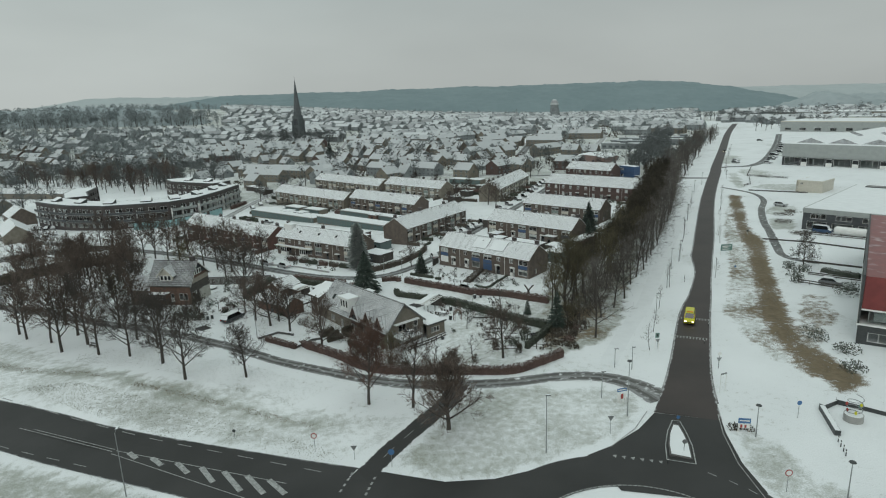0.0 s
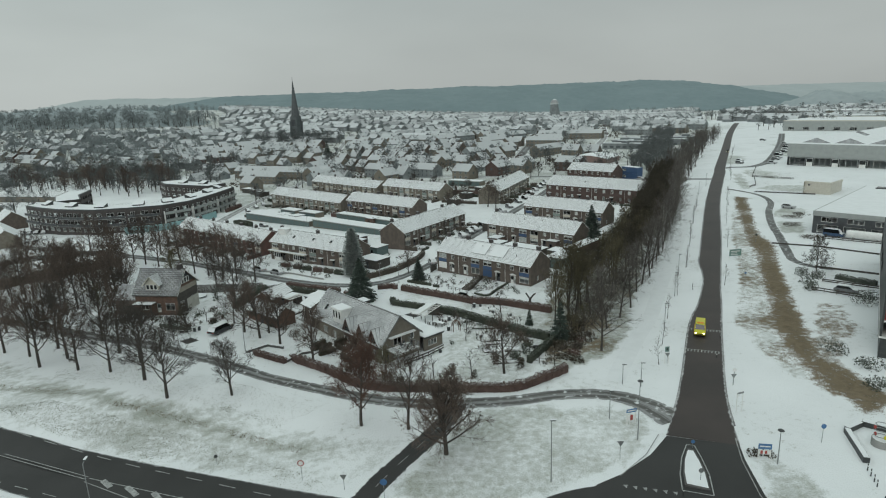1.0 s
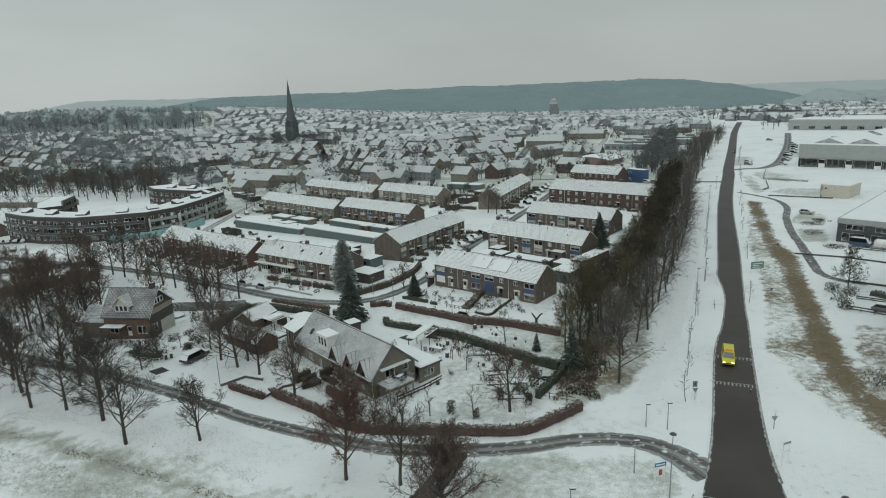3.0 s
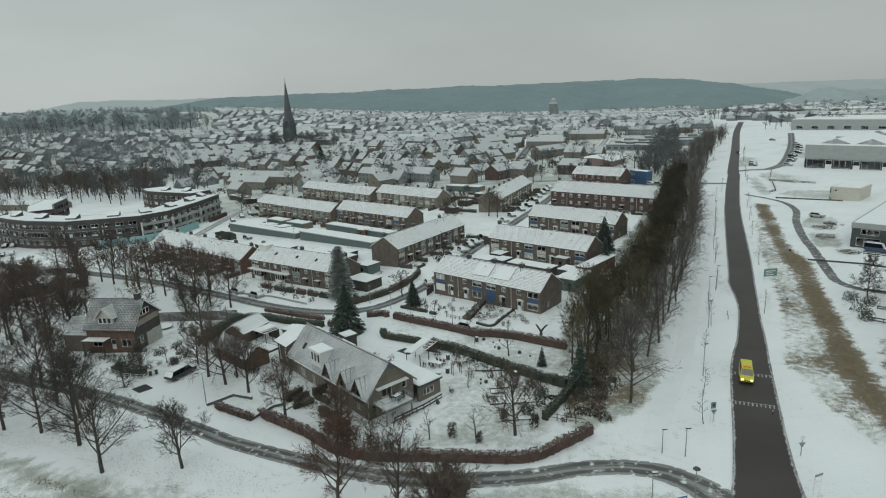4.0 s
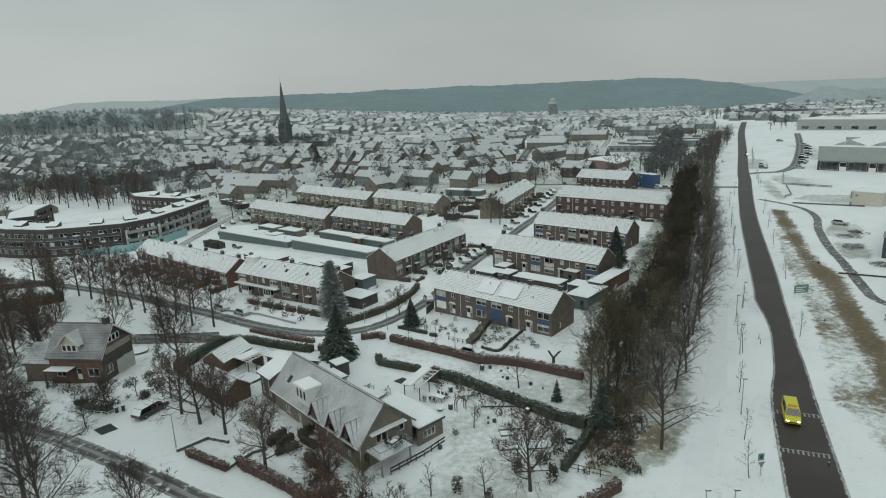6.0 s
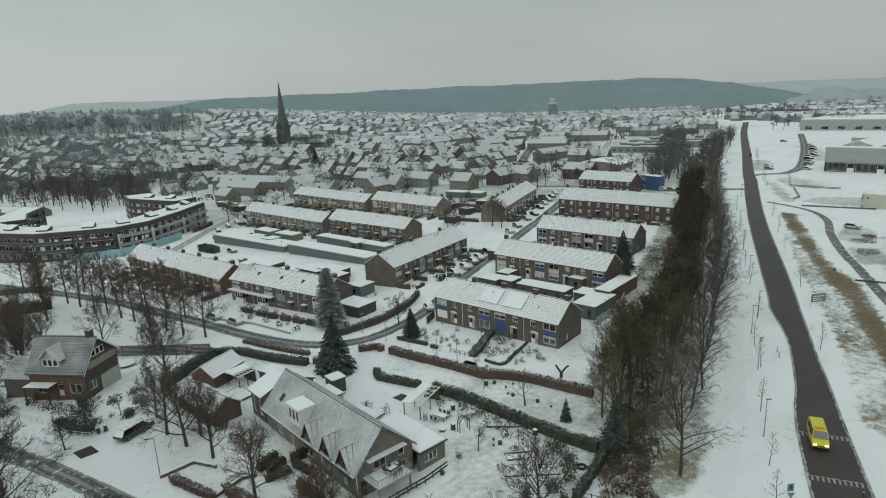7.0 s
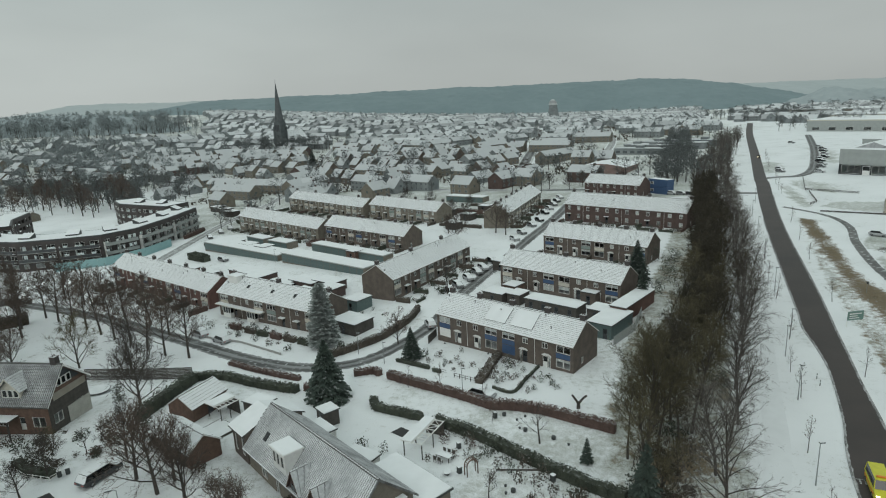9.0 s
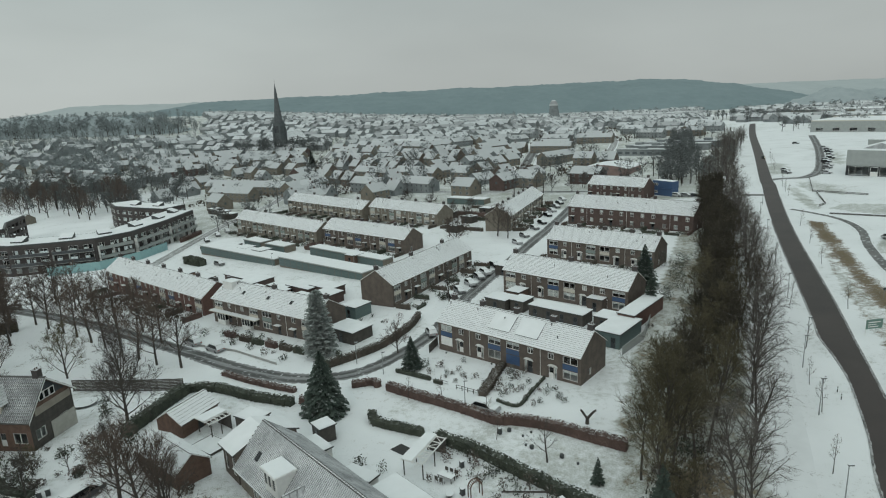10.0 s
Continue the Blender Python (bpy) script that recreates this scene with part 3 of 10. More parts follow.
ribbon("road_northwest", NW, ASPHALT, 0.042, "wet dark asphalt road with white lines and snowy banks", cross=9)
ribbon("lane", LANE_LINE, LANE, 0.034, "narrow lane with slushy wheel tracks in the snow", cross=9)
ribbon("street", UPPER, STREET, 0.034, "residential street with dark wheel tracks in the snow", cross=9)
ribbon("cycle_path", [(-13.2, 71, 3.4), (-12.2, 73, 3.4), (-9.3, 78.4, 3.4), (-4.3, 86.3, 3.4), (-1.8, 91, 3.6), (-0.8, 94.5, 4)], ASPHALT_PATH, 0.054, "dark asphalt cycle path crossing the snowy verge", "path", cross=5, step=1.0)
ribbon("cross_street", [(126, 294, 4.6), (109, 304, 4.4), (90, 319, 4.4), (70, 336, 4.4), (40, 352, 4.4)], STREET, 0.038, "side street with slushy wheel tracks")
ribbon("access_road", [(140, 328, 4), (150, 331, 4.5), (160, 330, 5), (176, 346, 5), (205, 392, 5), (240, 452, 5), (282, 528, 5)], STREET, 0.03, "slushy access road along a snowy car park")
ribbon("footpath", [(117.4, 266, 2), (121.2, 248, 2), (118, 232, 2.4), (108.5, 214.6, 2.6), (100, 196.5, 2.6), (94, 181, 2.6), (87.5, 165, 2.6), (84.3, 156, 2.4), (85.7, 149.7, 2), (88.5, 147, 1.8)], PATH, 0.034, "curving dark footpath swept through the snow", "path")
ribbon("cycle_track", [(24.5, 99, 3.0), (28.8, 107.4, 3.0), (33, 115.2, 3.0), (39, 125.8, 3.0), (46.8, 142.8, 3.0), (57.1, 164.3, 3.0), (72.2, 196.2, 3.0), (93, 241.2, 3.0), (111, 278, 3.0)], PACKED, 0.03, "snow-packed cycle track beside the road", "path")
C0 = (16.7, 54.3)
ring = [(C0[0] + 15.7 * math.cos(a * math.pi / 24), C0[1] + 15.7 * math.sin(a * math.pi / 24), 6.4) for a in range(49)]
ribbon("roundabout", ring, ASPHALT, 0.046, "wet asphalt ring of a roundabout with a snowy centre")
flat_patch("junction_north", [(17.5, 66), (30, 62.5), (33.1, 64), (33.0, 69.7), (34.0, 76.3), (34.8, 79.4), (26.8, 82.5), (25.4, 80.9), (23.4, 78.6), (18.7, 75.0), (15.3, 73.3)], ASPHALT, 0.058, "wet asphalt mouth of a road at a roundabout")
flat_patch("junction_west", [(-14, 73.6), (-2.7, 69.6), (3.3, 69.6), (9.1, 71.2), (15.5, 73.2), (14.5, 67), (4, 63), (-8, 62)], ASPHALT, 0.062, "wet asphalt mouth of a road at a roundabout")


def marking(name, strokes, lift, label):
    """Painted strokes (x0, y0, x1, y1, width) on a road."""
    sh = Shape()
    for x0, y0, x1, y1, w in strokes:
        d = Vector((x1 - x0, y1 - y0)).normalized()
        s = Vector((-d.y, d.x)) * (w / 2)
        q = [(x0 - s.x, y0 - s.y), (x1 - s.x, y1 - s.y), (x1 + s.x, y1 + s.y), (x0 + s.x, y0 + s.y)]
        sh.face([(a, b, gz(a, b) + lift) for a, b in q])
    return solid(name, sh, MARK, Matrix(), label, "road marking", kind="structure")


def along(p, q, a, b, off=0.0):
    """The stretch from a to b metres on the line p to q, off metres to its left."""
    d = (Vector(q) - Vector(p)).normalized()
    s = Vector((-d.y, d.x)) * off
    u, v = Vector(p) + d * a + s, Vector(p) + d * b + s
    return u.x, u.y, v.x, v.y


strokes = []
for k in range(34):
    strokes.append((*along((-80.6, 93.5), (-26.6, 72.2), -40 + 5.4 * k, -37.4 + 5.4 * k, 3.9), 0.12) if k < 20 else (*along((-80.6, 93.5), (-26.6, 72.2), -40 + 5.4 * (k - 20) , -37.4 + 5.4 * (k - 20), -4.1), 0.12))
marking("lane_dashes", strokes, 0.062, "white dashed cycle-lane lines on wet asphalt")
marking("centre_lines", [(*along((-80.6, 93.5), (-26.6, 72.2), -60, 33, 0.25), 0.12), (*along((-80.6, 93.5), (-26.6, 72.2), -60, 33, -0.25), 0.12), (-49.5, 81.3, -22.5, 71.2, 0.12), (-49.8, 80.6, -27, 68.8, 0.12), (-35, 69.5, -26, 65.8, 0.12)], 0.062, "white centre lines on wet asphalt")
marking("hatching", [(-47.3, 80.6, -45.4, 79.0, 0.7), (-43.2, 78.9, -40.9, 76.9, 0.7), (-39.0, 77.3, -36.4, 74.7, 0.7), (-35.1, 75.9, -32.2, 72.4, 0.7), (-31.6, 74.6, -27.9, 70.2, 0.7), (-28.2, 73.4, -24.8, 69.4, 0.7), (-25.0, 72.2, -22.1, 69.1, 0.7)], 0.064, "white hatched traffic area between lanes")
arc = []
for k in range(56):
    a0 = math.radians(20 + k * 2.6)
    a1 = a0 + math.radians(2.1)
    arc.append((C0[0] + 12.7 * math.cos(a0), C0[1] + 12.7 * math.sin(a0), C0[0] + 12.7 * math.cos(a1), C0[1] + 12.7 * math.sin(a1), 0.16))
marking("ring_line", arc, 0.074, "white dashed ring line inside the roundabout")
marking("crossing_dashes", [(-15.4 + 0.28 * k, 68.8 + 1.1 * k, -15.4 + 0.28 * k + 0.13, 69.3 + 1.1 * k, 0.3) for k in range(4)] + [(-12.2 + 0.22 * k, 67.9 + 1.0 * k, -12.2 + 0.22 * k + 0.12, 68.4 + 1.0 * k, 0.3) for k in range(4)], 0.072, "white block marks of a cycle crossing")
marking("path_dashes", [(-10.8, 75.6, -9.6, 77.8, 0.1), (-8.4, 79.9, -7.2, 81.8, 0.1), (-6.2, 83.4, -5.1, 85.2, 0.1), (-4.2, 86.8, -3.2, 88.5, 0.1)], 0.064, "white centre dashes on a cycle path")
marking("edge_line", [(35.0, 81, 33.6, 76.2, 0.12), (33.6, 76.2, 32.5, 69.7, 0.12), (32.5, 69.7, 32.4, 62, 0.12), (25.9, 83, 22.9, 78.7, 0.12), (22.9, 78.7, 18.5, 74.7, 0.12), (28.3, 68.3, 29.0, 67.5, 0.12), (30, 66.6, 30.6, 65.8, 0.12), (31.4, 64.9, 31.9, 64.0, 0.12)], 0.072, "white edge lines at a road mouth")
sh = Shape()
for k in range(6):
    x, y = 18.6 + 1.02 * k, 72.9 - 0.36 * k
    sh.face([(a, b, gz(a, b) + 0.074) for a, b in ((x - 0.25, y + 0.1), (x, y - 0.55), (x + 0.3, y + 0.05))])
solid("give_way_teeth", sh, MARK, Matrix(), "row of white give-way triangles on asphalt", "road marking", kind="structure")
for hx, hy in ((41.6, 107.5), (45.7, 116.4)):
    bars = []
    for k in range(11):
        u = -2.7 + 0.54 * k
        bars.append((hx + u * 0.905 - 0.2, hy - u * 0.42 - 0.45, hx + u * 0.905 + 0.2, hy - u * 0.42 + 0.45, 0.2))
    bars.append((hx - 2.75, hy + 1.27 + 0.45, hx + 2.75, hy - 1.27 + 0.45, 0.1))
    marking("speed_table_marks", bars, 0.062, "row of white bars across the road at a speed table")
sh = Shape()
ctr = (27.3, 74.9)
isl = [(24.8, 71.6), (27.6, 70.4), (28.6, 74), (29.0, 77), (29.2, 79.6), (28.4, 79.9), (26.9, 77.4), (25.6, 74.4)]
sh.prism([(ctr[0] + (x - ctr[0]) * 0.86, ctr[1] + (y - ctr[1]) * 0.88) for x, y in isl], 0.6, 1.27, 0)
sh.prism([(ctr[0] + (x - ctr[0]) * 0.74, ctr[1] + (y - ctr[1]) * 0.8) for x, y in isl], 1.22, 1.31, 1)
solid("traffic_island", sh, [TILE, SNOW_TILE], Matrix(), "kerbed traffic island with a cap of snow", "traffic island", kind="structure")

marking("island_outline", [(*a, *b, 0.14) for a, b in zip([(ctr[0] + (x - ctr[0]) * 1.08, ctr[1] + (y - ctr[1]) * 1.07) for x, y in isl], [(ctr[0] + (x - ctr[0]) * 1.08, ctr[1] + (y - ctr[1]) * 1.07) for x, y in isl[1:] + isl[:1]])], 0.076, "white line painted round the traffic island")


# ---- kerbs along the main road
def kerb_line(off, y0, y1, label):
    line = [p for p in smooth_line(MAIN, 1.5) if y0 < p[1] < y1]
    ob = thing("kerb", Matrix(), label, "kerb", kind="structure")
    for k in range(0, len(line) - 2, 2):
        (xa, ya, wa), (xb, yb, wb) = line[k], line[k + 2]
        d = Vector((xb - xa, yb - ya)).normalized()
        n_ = Vector((-d.y, d.x))
        ea, eb = off * (wa / 2 + 0.12), off * (wb / 2 + 0.12)
        s_ = Shape()
        q = [(xa + n_.x * (ea - 0.1), ya + n_.y * (ea - 0.1)), (xb + n_.x * (eb - 0.1), yb + n_.y * (eb - 0.1)), (xb + n_.x * (eb + 0.1), yb + n_.y * (eb + 0.1)), (xa + n_.x * (ea + 0.1), ya + n_.y * (ea + 0.1))]
        lo = [(a, b, gz(a, b) - 0.1) for a, b in q]
        hi = [(a, b, gz(a, b) + 0.13) for a, b in q]
        s_.face(hi)
        for i in range(4):
            s_.face([lo[i], lo[(i + 1) % 4], hi[(i + 1) % 4], hi[i]])
        part("kerb_stone", s_, KERB, ob)


kerb_line(1, 86, 250, "grey kerb along the wet road, partly under snow")
kerb_line(-1, 84, 290, "grey kerb along the wet road, partly under snow")


# ---- buildings
def wall_sheet(sh, p, q, z0, z1, holes=(), thick=0.25, mat=0, gable=None):
    """A wall from p to q (outside to the right of the way), with openings (a, b, low, high) along it."""
    p, q = Vector((*p, 0)), Vector((*q, 0))
    d = (q - p).normalized()
    length = (q - p).length
    inn = Vector((-d.y, d.x, 0)) * thick
    xs = sorted({0.0, length, *[h[0] for h in holes], *[h[1] for h in holes]})
    zs = sorted({z0, z1, *[h[2] for h in holes], *[h[3] for h in holes]})

    def at(x, z, k=0):
        return p + d * x + Vector((0, 0, z)) + inn * k

    for a, b in zip(xs, xs[1:]):
        for lo, hi in zip(zs, zs[1:]):
            cx, cz = (a + b) / 2, (lo + hi) / 2
            if any(h[0] < cx < h[1] and h[2] < cz < h[3] for h in holes):
                continue
            sh.face([at(a, lo), at(b, lo), at(b, hi), at(a, hi)], mat)
            sh.face([at(a, hi, 1), at(b, hi, 1), at(b, lo, 1), at(a, lo, 1)], mat)
    for a, b, lo, hi in holes:
        sh.face([at(a, lo), at(a, lo, 1), at(b, lo, 1), at(b, lo)], mat)
        sh.face([at(a, hi), at(b, hi), at(b, hi, 1), at(a, hi, 1)], mat)
        sh.face([at(a, lo), at(a, hi), at(a, hi, 1), at(a, lo, 1)], mat)
        sh.face([at(b, lo), at(b, lo, 1), at(b, hi, 1), at(b, hi)], mat)
    if gable:
        x, z = gable
        sh.face([at(0, z1), at(length, z1), at(x, z)], mat)
        sh.face([at(x, z, 1), at(length, z1, 1), at(0, z1, 1)], mat)


def window_meshes(w, h, bars=1, frame_mat=None, blind=0.0, dark=False):
    """Frame and pane of a window, in the plane y = 0, its lower left corner at the origin."""
    frame_mat = frame_mat or WHITE

    def frame_():
        s = Shape()
        t = 0.09
        xs = [t] + [w * (k + 1) / (bars + 1) + e for k in range(bars) for e in (-0.045, 0.045)] + [w - t]
        wall_sheet(s, (0, 0), (w, 0), 0, h, [(xs[2 * k], xs[2 * k + 1], t, h - t) for k in range(bars + 1)], 0.1)
        for a, b in (((0, 0), (w, 0)), ((0, h), (w, h)), ((0, 0), (0, h)), ((w, 0), (w, h))):
            s.face([(a[0], 0, a[1]), (b[0], 0, b[1]), (b[0], 0.1, b[1]), (a[0], 0.1, a[1])])
        return s.mesh("window", [frame_mat])

    def pane_():
        s = Shape()
        s.box(0.09, 0.06, 0.09, w - 0.09, 0.075, h - 0.09)
        return s.mesh("pane", [CAR_GLASS if dark else GLASS])

    def blind_():
        s = Shape()
        s.box(0.08, 0.16, h * (1 - blind), w - 0.08, 0.2, h - 0.08)
        return s.mesh("blind", [WHITE])

    key = (round(w, 2), round(h, 2), bars, frame_mat.name)
    return kept(("w", *key), frame_), kept(("p", *key, dark), pane_), kept(("b", *key, blind), blind_) if blind else None


def add_window(parent, m, w, h, bars=1, frame_mat=None, blind=0.0, label="", dark=False):
    f, p, b = window_meshes(w, h, bars, frame_mat, blind, dark)
    ob = part("window", f, None, parent, label, m)
    pane = part("pane", p, None, ob)
    pane.visible_shadow = False
    if b:
        part("blind", b, None, ob, "pale drawn blind")
    return ob


def add_door(parent, m, w=1.0, h=2.15, mat=None, label=""):
    def make():
        s = Shape()
        s.box(0, 0.04, 0, w, 0.12, h, 0)
        s.box(0.12, 0.02, h * 0.5, w - 0.12, 0.05, h - 0.15, 1)
        return s.mesh("door", [mat or DOOR, CAR_GLASS])
    ob = part("door", kept(("door", w, h, (mat or DOOR).name), make), None, parent, label, m)

    def handle():
        s = Shape()
        s.box(w - 0.14, -0.03, 0.98, w - 0.10, 0.04, 1.12)
        return s.mesh("door_handle", [METAL])
    part("door_handle", kept(("dh", w), handle), None, ob)
    return ob


def roof_slope(sh, a, b, c, d, course=0.36, step=0.06, top=0, edge=1):
    """Stepped tile courses from the eave a-b up to the ridge d-c."""
    a, b, c, d = (Vector(p) for p in (a, b, c, d))
    rise = ((d - a).length + (c - b).length) / 2
    n = max(2, int(rise / course))
    nrm = (b - a).cross(d - a).normalized() * step
    for i in range(n):
        t0, t1 = i / n, (i + 1) / n
        p0, q0, p1, q1 = a.lerp(d, t0), b.lerp(c, t0), a.lerp(d, t1), b.lerp(c, t1)
        sh.face([p0 + nrm, q0 + nrm, q1, p1], top)
        sh.face([p0, q0, q0 + nrm, p0 + nrm], edge)
        sh.face([p0, p0 + nrm, p1], edge)
        sh.face([q0, q1, q0 + nrm], edge)


def gable_roof(L, D, eave, ridge, over=0.35, side=0.12, top=None, edge=None, ridge_at=0.5, back_eave=None, course=0.36):
    """Two tiled slopes over a block L long (x) and D deep (y); the front eave at y = 0."""
    sh = Shape()
    yr = D * ridge_at
    be = eave if back_eave is None else back_eave
    sl0, sl1 = (ridge - eave) / yr, (ridge - be) / (D - yr)
    x0, x1 = -side, L + side
    f0, f1 = (-over, eave - over * sl0 + 0.12), (D + over, be - over * sl1 + 0.12)
    rz = ridge + 0.12
    roof_slope(sh, (x0, f0[0], f0[1]), (x1, f0[0], f0[1]), (x1, yr, rz), (x0, yr, rz), course)
    roof_slope(sh, (x1, f1[0], f1[1]), (x0, f1[0], f1[1]), (x0, yr, rz), (x1, yr, rz), course)
    th = 0.14
    for (y, z) in (f0, f1):
        sh.face([(x0, y, z - th), (x1, y, z - th), (x1, yr, rz - th), (x0, yr, rz - th)], 1)
        sh.face([(x0, y, z - th), (x0, y, z), (x1, y, z), (x1, y, z - th)], 1)
        for x in (x0, x1):
            sh.face([(x, y, z - th), (x, y, z), (x, yr, rz), (x, yr, rz - th)], 2)
    n = max(2, int(L / 0.4))
    for i in range(n):
        a, b = x0 + (x1 - x0) * i / n, x0 + (x1 - x0) * (i + 0.93) / n
        sh.box(a, yr - 0.13, rz - 0.05, b, yr + 0.13, rz + 0.07, 1, 0)
    return sh, [top or SNOW_TILE, edge or TILE, WHITE]


def gutter(parent, L, y, z, down=()):
    s = Shape()
    s.box(-0.1, y - 0.14, z - 0.08, L + 0.1, y, z + 0.02)
    part("gutter", s, WHITE, parent)
    for x in down:
        s = Shape()
        s.tube((x, y + 0.28, z - 0.05), (x, y + 0.28, 0), 0.045, 0.045, 6)
        part("downpipe", s, WHITE, parent)


def chimney(parent, x, y, z, w=0.75, d=0.6, h=1.2):
    def make():
        s = Shape()
        s.box(-w / 2, -d / 2, -0.9, w / 2, d / 2, h - 0.1, 0)
        s.box(-w / 2 - 0.06, -d / 2 - 0.06, h - 0.1, w / 2 + 0.06, d / 2 + 0.06, h, 1, 2)
        for k in (-0.18, 0.18):
            s.tube((k, 0, h), (k, 0, h + 0.28), 0.09, 0.08, 7, 1)
        return s.mesh("chimney", [BRICK_APT, BRICK_DARK, SNOW_WORN])
    return part("chimney", kept(("ch", w, d, h), make), None, parent, "", pose(x, y, z))


def base_height(x, y, ang, L, D):
    c, s = math.cos(radians(ang)), math.sin(radians(ang))
    return [gz(x + c * a - s * b, y + s * a + c * b) for a in (0, L) for b in (0, D)]


def terrace(x, y, x2, y2, D, units, label, eave=5.3, ridge=8.3, brick=None, panel=None, style="A", top=None, seed=1):
    """A terraced row whose front runs from (x, y) to (x2, y2), seen with the first point at the left."""
    rnd = random.Random(seed)
    L, ang = math.hypot(x2 - x, y2 - y), math.degrees(math.atan2(y2 - y, x2 - x))
    g = base_height(x, y, ang, L, D)
    z = sum(g) / 4
    row = thing("terraced_house_row", pose(x, y, z, 0, 0, ang), label, "terraced houses", "terraced rows")
    brick = brick or BRICK
    u = L / units
    holes, wins, doors, panels = [], [], [], []
    for k in range(units):
        o = k * u
        flip = k % 2 == 1
        wide, small, dr = u * 0.36, min(1.15, u * 0.17), 1.0
        wx = o + (u * 0.08 if not flip else u - u * 0.08 - wide)
        sx = o + (u * 0.66 if not flip else u - u * 0.66 - small)
        dx = o + (u * 0.66 if not flip else u - u * 0.66 - dr)
        if style == "G":
            n = max(2, round(u / 3.3))
            for j in range(n):
                a = o + u * (j + 0.5) / n - 0.6
                holes += [(a, a + 1.2, 3.7, 5.1), (a, a + 1.2, 0.9, 2.3)] if j or k % 2 else [(a, a + 1.2, 3.7, 5.1)]
                wins += [(a, 3.7, 1.2, 1.4, 1), (a, 0.9, 1.2, 1.4, 1)] if j or k % 2 else [(a, 3.7, 1.2, 1.4, 1)]
                if not (j or k % 2):
                    holes.append((a, a + 1.0, 0.05, 2.2))
                    doors.append((a, 0.05))
            continue
        holes += [(wx, wx + wide, 3.45, 4.75), (sx, sx + small, 3.55, 4.7)]
        wins += [(wx, 3.45, wide, 1.3, 1 if style == "A" else 2), (sx, 3.55, small, 1.15, 1)]
        holes += [(dx, dx + dr, 0.1, 2.25)]
        doors.append((dx, 0.1))
        panels.append((wx, wide))
        holes.append((wx, wx + wide, 0.75, 2.35))
        wins.append((wx, 0.75, wide, 1.6, 1 if style == "A" else 2))
        if style == "A":
            holes.append((dx - 0.6 if not flip else dx + 1.05, dx - 0.05 if not flip else dx + 1.6, 0.1, 2.25))
            wins.append((dx - 0.6 if not flip else dx + 1.05, 0.1, 0.55, 2.15, 0))
    low = min(g) - z - 0.4
    wall = Shape()
    wall_sheet(wall, (0, 0), (L, 0), low, eave, holes)
    wall_sheet(wall, (L, 0), (L, D), low, eave, [(D * 0.32, D * 0.32 + 0.8, 1.1, 2.3)], gable=(D / 2, ridge))
    wall_sheet(wall, (L, D), (0, D), low, eave)
    wall_sheet(wall, (0, D), (0, 0), low, eave, gable=(D / 2, ridge))
    wall.face([(0.25, 0.25, 2.8), (L - 0.25, 0.25, 2.8), (L - 0.25, D - 0.25, 2.8), (0.25, D - 0.25, 2.8)])
    part("wall", wall, brick, row)
    sh, mats = gable_roof(L, D, eave, ridge, top=top)
    roof = part("roof", sh, mats, row, "tiled roof white with snow")
    for k in range(units + 1):
        if k % 2 == 0 or style != "G" and k % 2 == seed % 2:
            chimney(roof, min(max(k * u, 0.6), L - 0.6), D / 2 + 0.15, ridge, 1.0, 0.7, 1.05)
    for k in range(units * 2):
        if rnd.random() < 0.5:
            s = kept("vent", lambda: vent_mesh())
            yy = rnd.uniform(0.2, 0.45) * D
            part("roof_vent", s, None, roof, "", pose(rnd.uniform(0.5, L - 0.5), yy, eave + (ridge - eave) * yy / (D / 2) + 0.1))
    gutter(row, L, -0.3, eave - 0.1, [k * u for k in range(1, units, 2)])
    for wx, wz, w, h, bars in wins:
        add_window(row, pose(wx, 0.06, wz), w, h, bars, None, rnd.choice((0, 0.35, 0.9, 0.5, 0.3, 0.5)) if h > 1 else 0)
    add_window(row, pose(L - 0.06, D * 0.32, 1.1, 0, 0, 90), 0.8, 1.2, 0)
    for j_, (dx, dz) in enumerate(doors):
        add_door(row, pose(dx, 0.1, dz), mat=WHITE if style == "A" and j_ % 4 != 2 else None)
        s = Shape()
        if style == "A":
            for j in range(8):
                t0, t1 = math.pi * j / 8, math.pi * (j + 1) / 8
                p = [(0.2 + 0.95 * math.cos(t), 2.3 + 0.45 * math.sin(t)) for t in (t0, t1)]
                q = [(0.2 + 0.82 * math.cos(t), 2.3 + 0.34 * math.sin(t)) for t in (t0, t1)]
                s.face([(p[0][0], -0.1, p[0][1]), (p[1][0], -0.1, p[1][1]), (q[1][0], -0.1, q[1][1]), (q[0][0], -0.1, q[0][1])])
                s.face([(p[0][0], -0.1, p[0][1]), (p[0][0], 0.1, p[0][1]), (p[1][0], 0.1, p[1][1]), (p[1][0], -0.1, p[1][1])])
            s.face([(0.2 + 0.82 * math.cos(math.pi * j / 8), -0.03, 2.3 + 0.34 * math.sin(math.pi * j / 8)) for j in range(9)])
            part("door_arch", s, WHITE, row, "white arched door surround", pose(dx + (0.6 if j_ % 2 else 0.0), 0, dz - 0.1))
        else:
            s.box(-0.3, -0.9, 2.35, 1.3, 0.02, 2.5, 0, 1)
            part("door_canopy", s, [WHITE, SNOW_FLAT], row, "flat white canopy", pose(dx, 0, dz - 0.1))
    if panel:
        for k, (wx, w) in enumerate(panels):
            s = Shape()
            s.box(wx, -0.03, 2.5, wx + w, 0.0, 3.38)
            part("panel", s, panel if isinstance(panel, bpy.types.Material) else panel[k % len(panel)], row, "coloured facade panel")
    return row


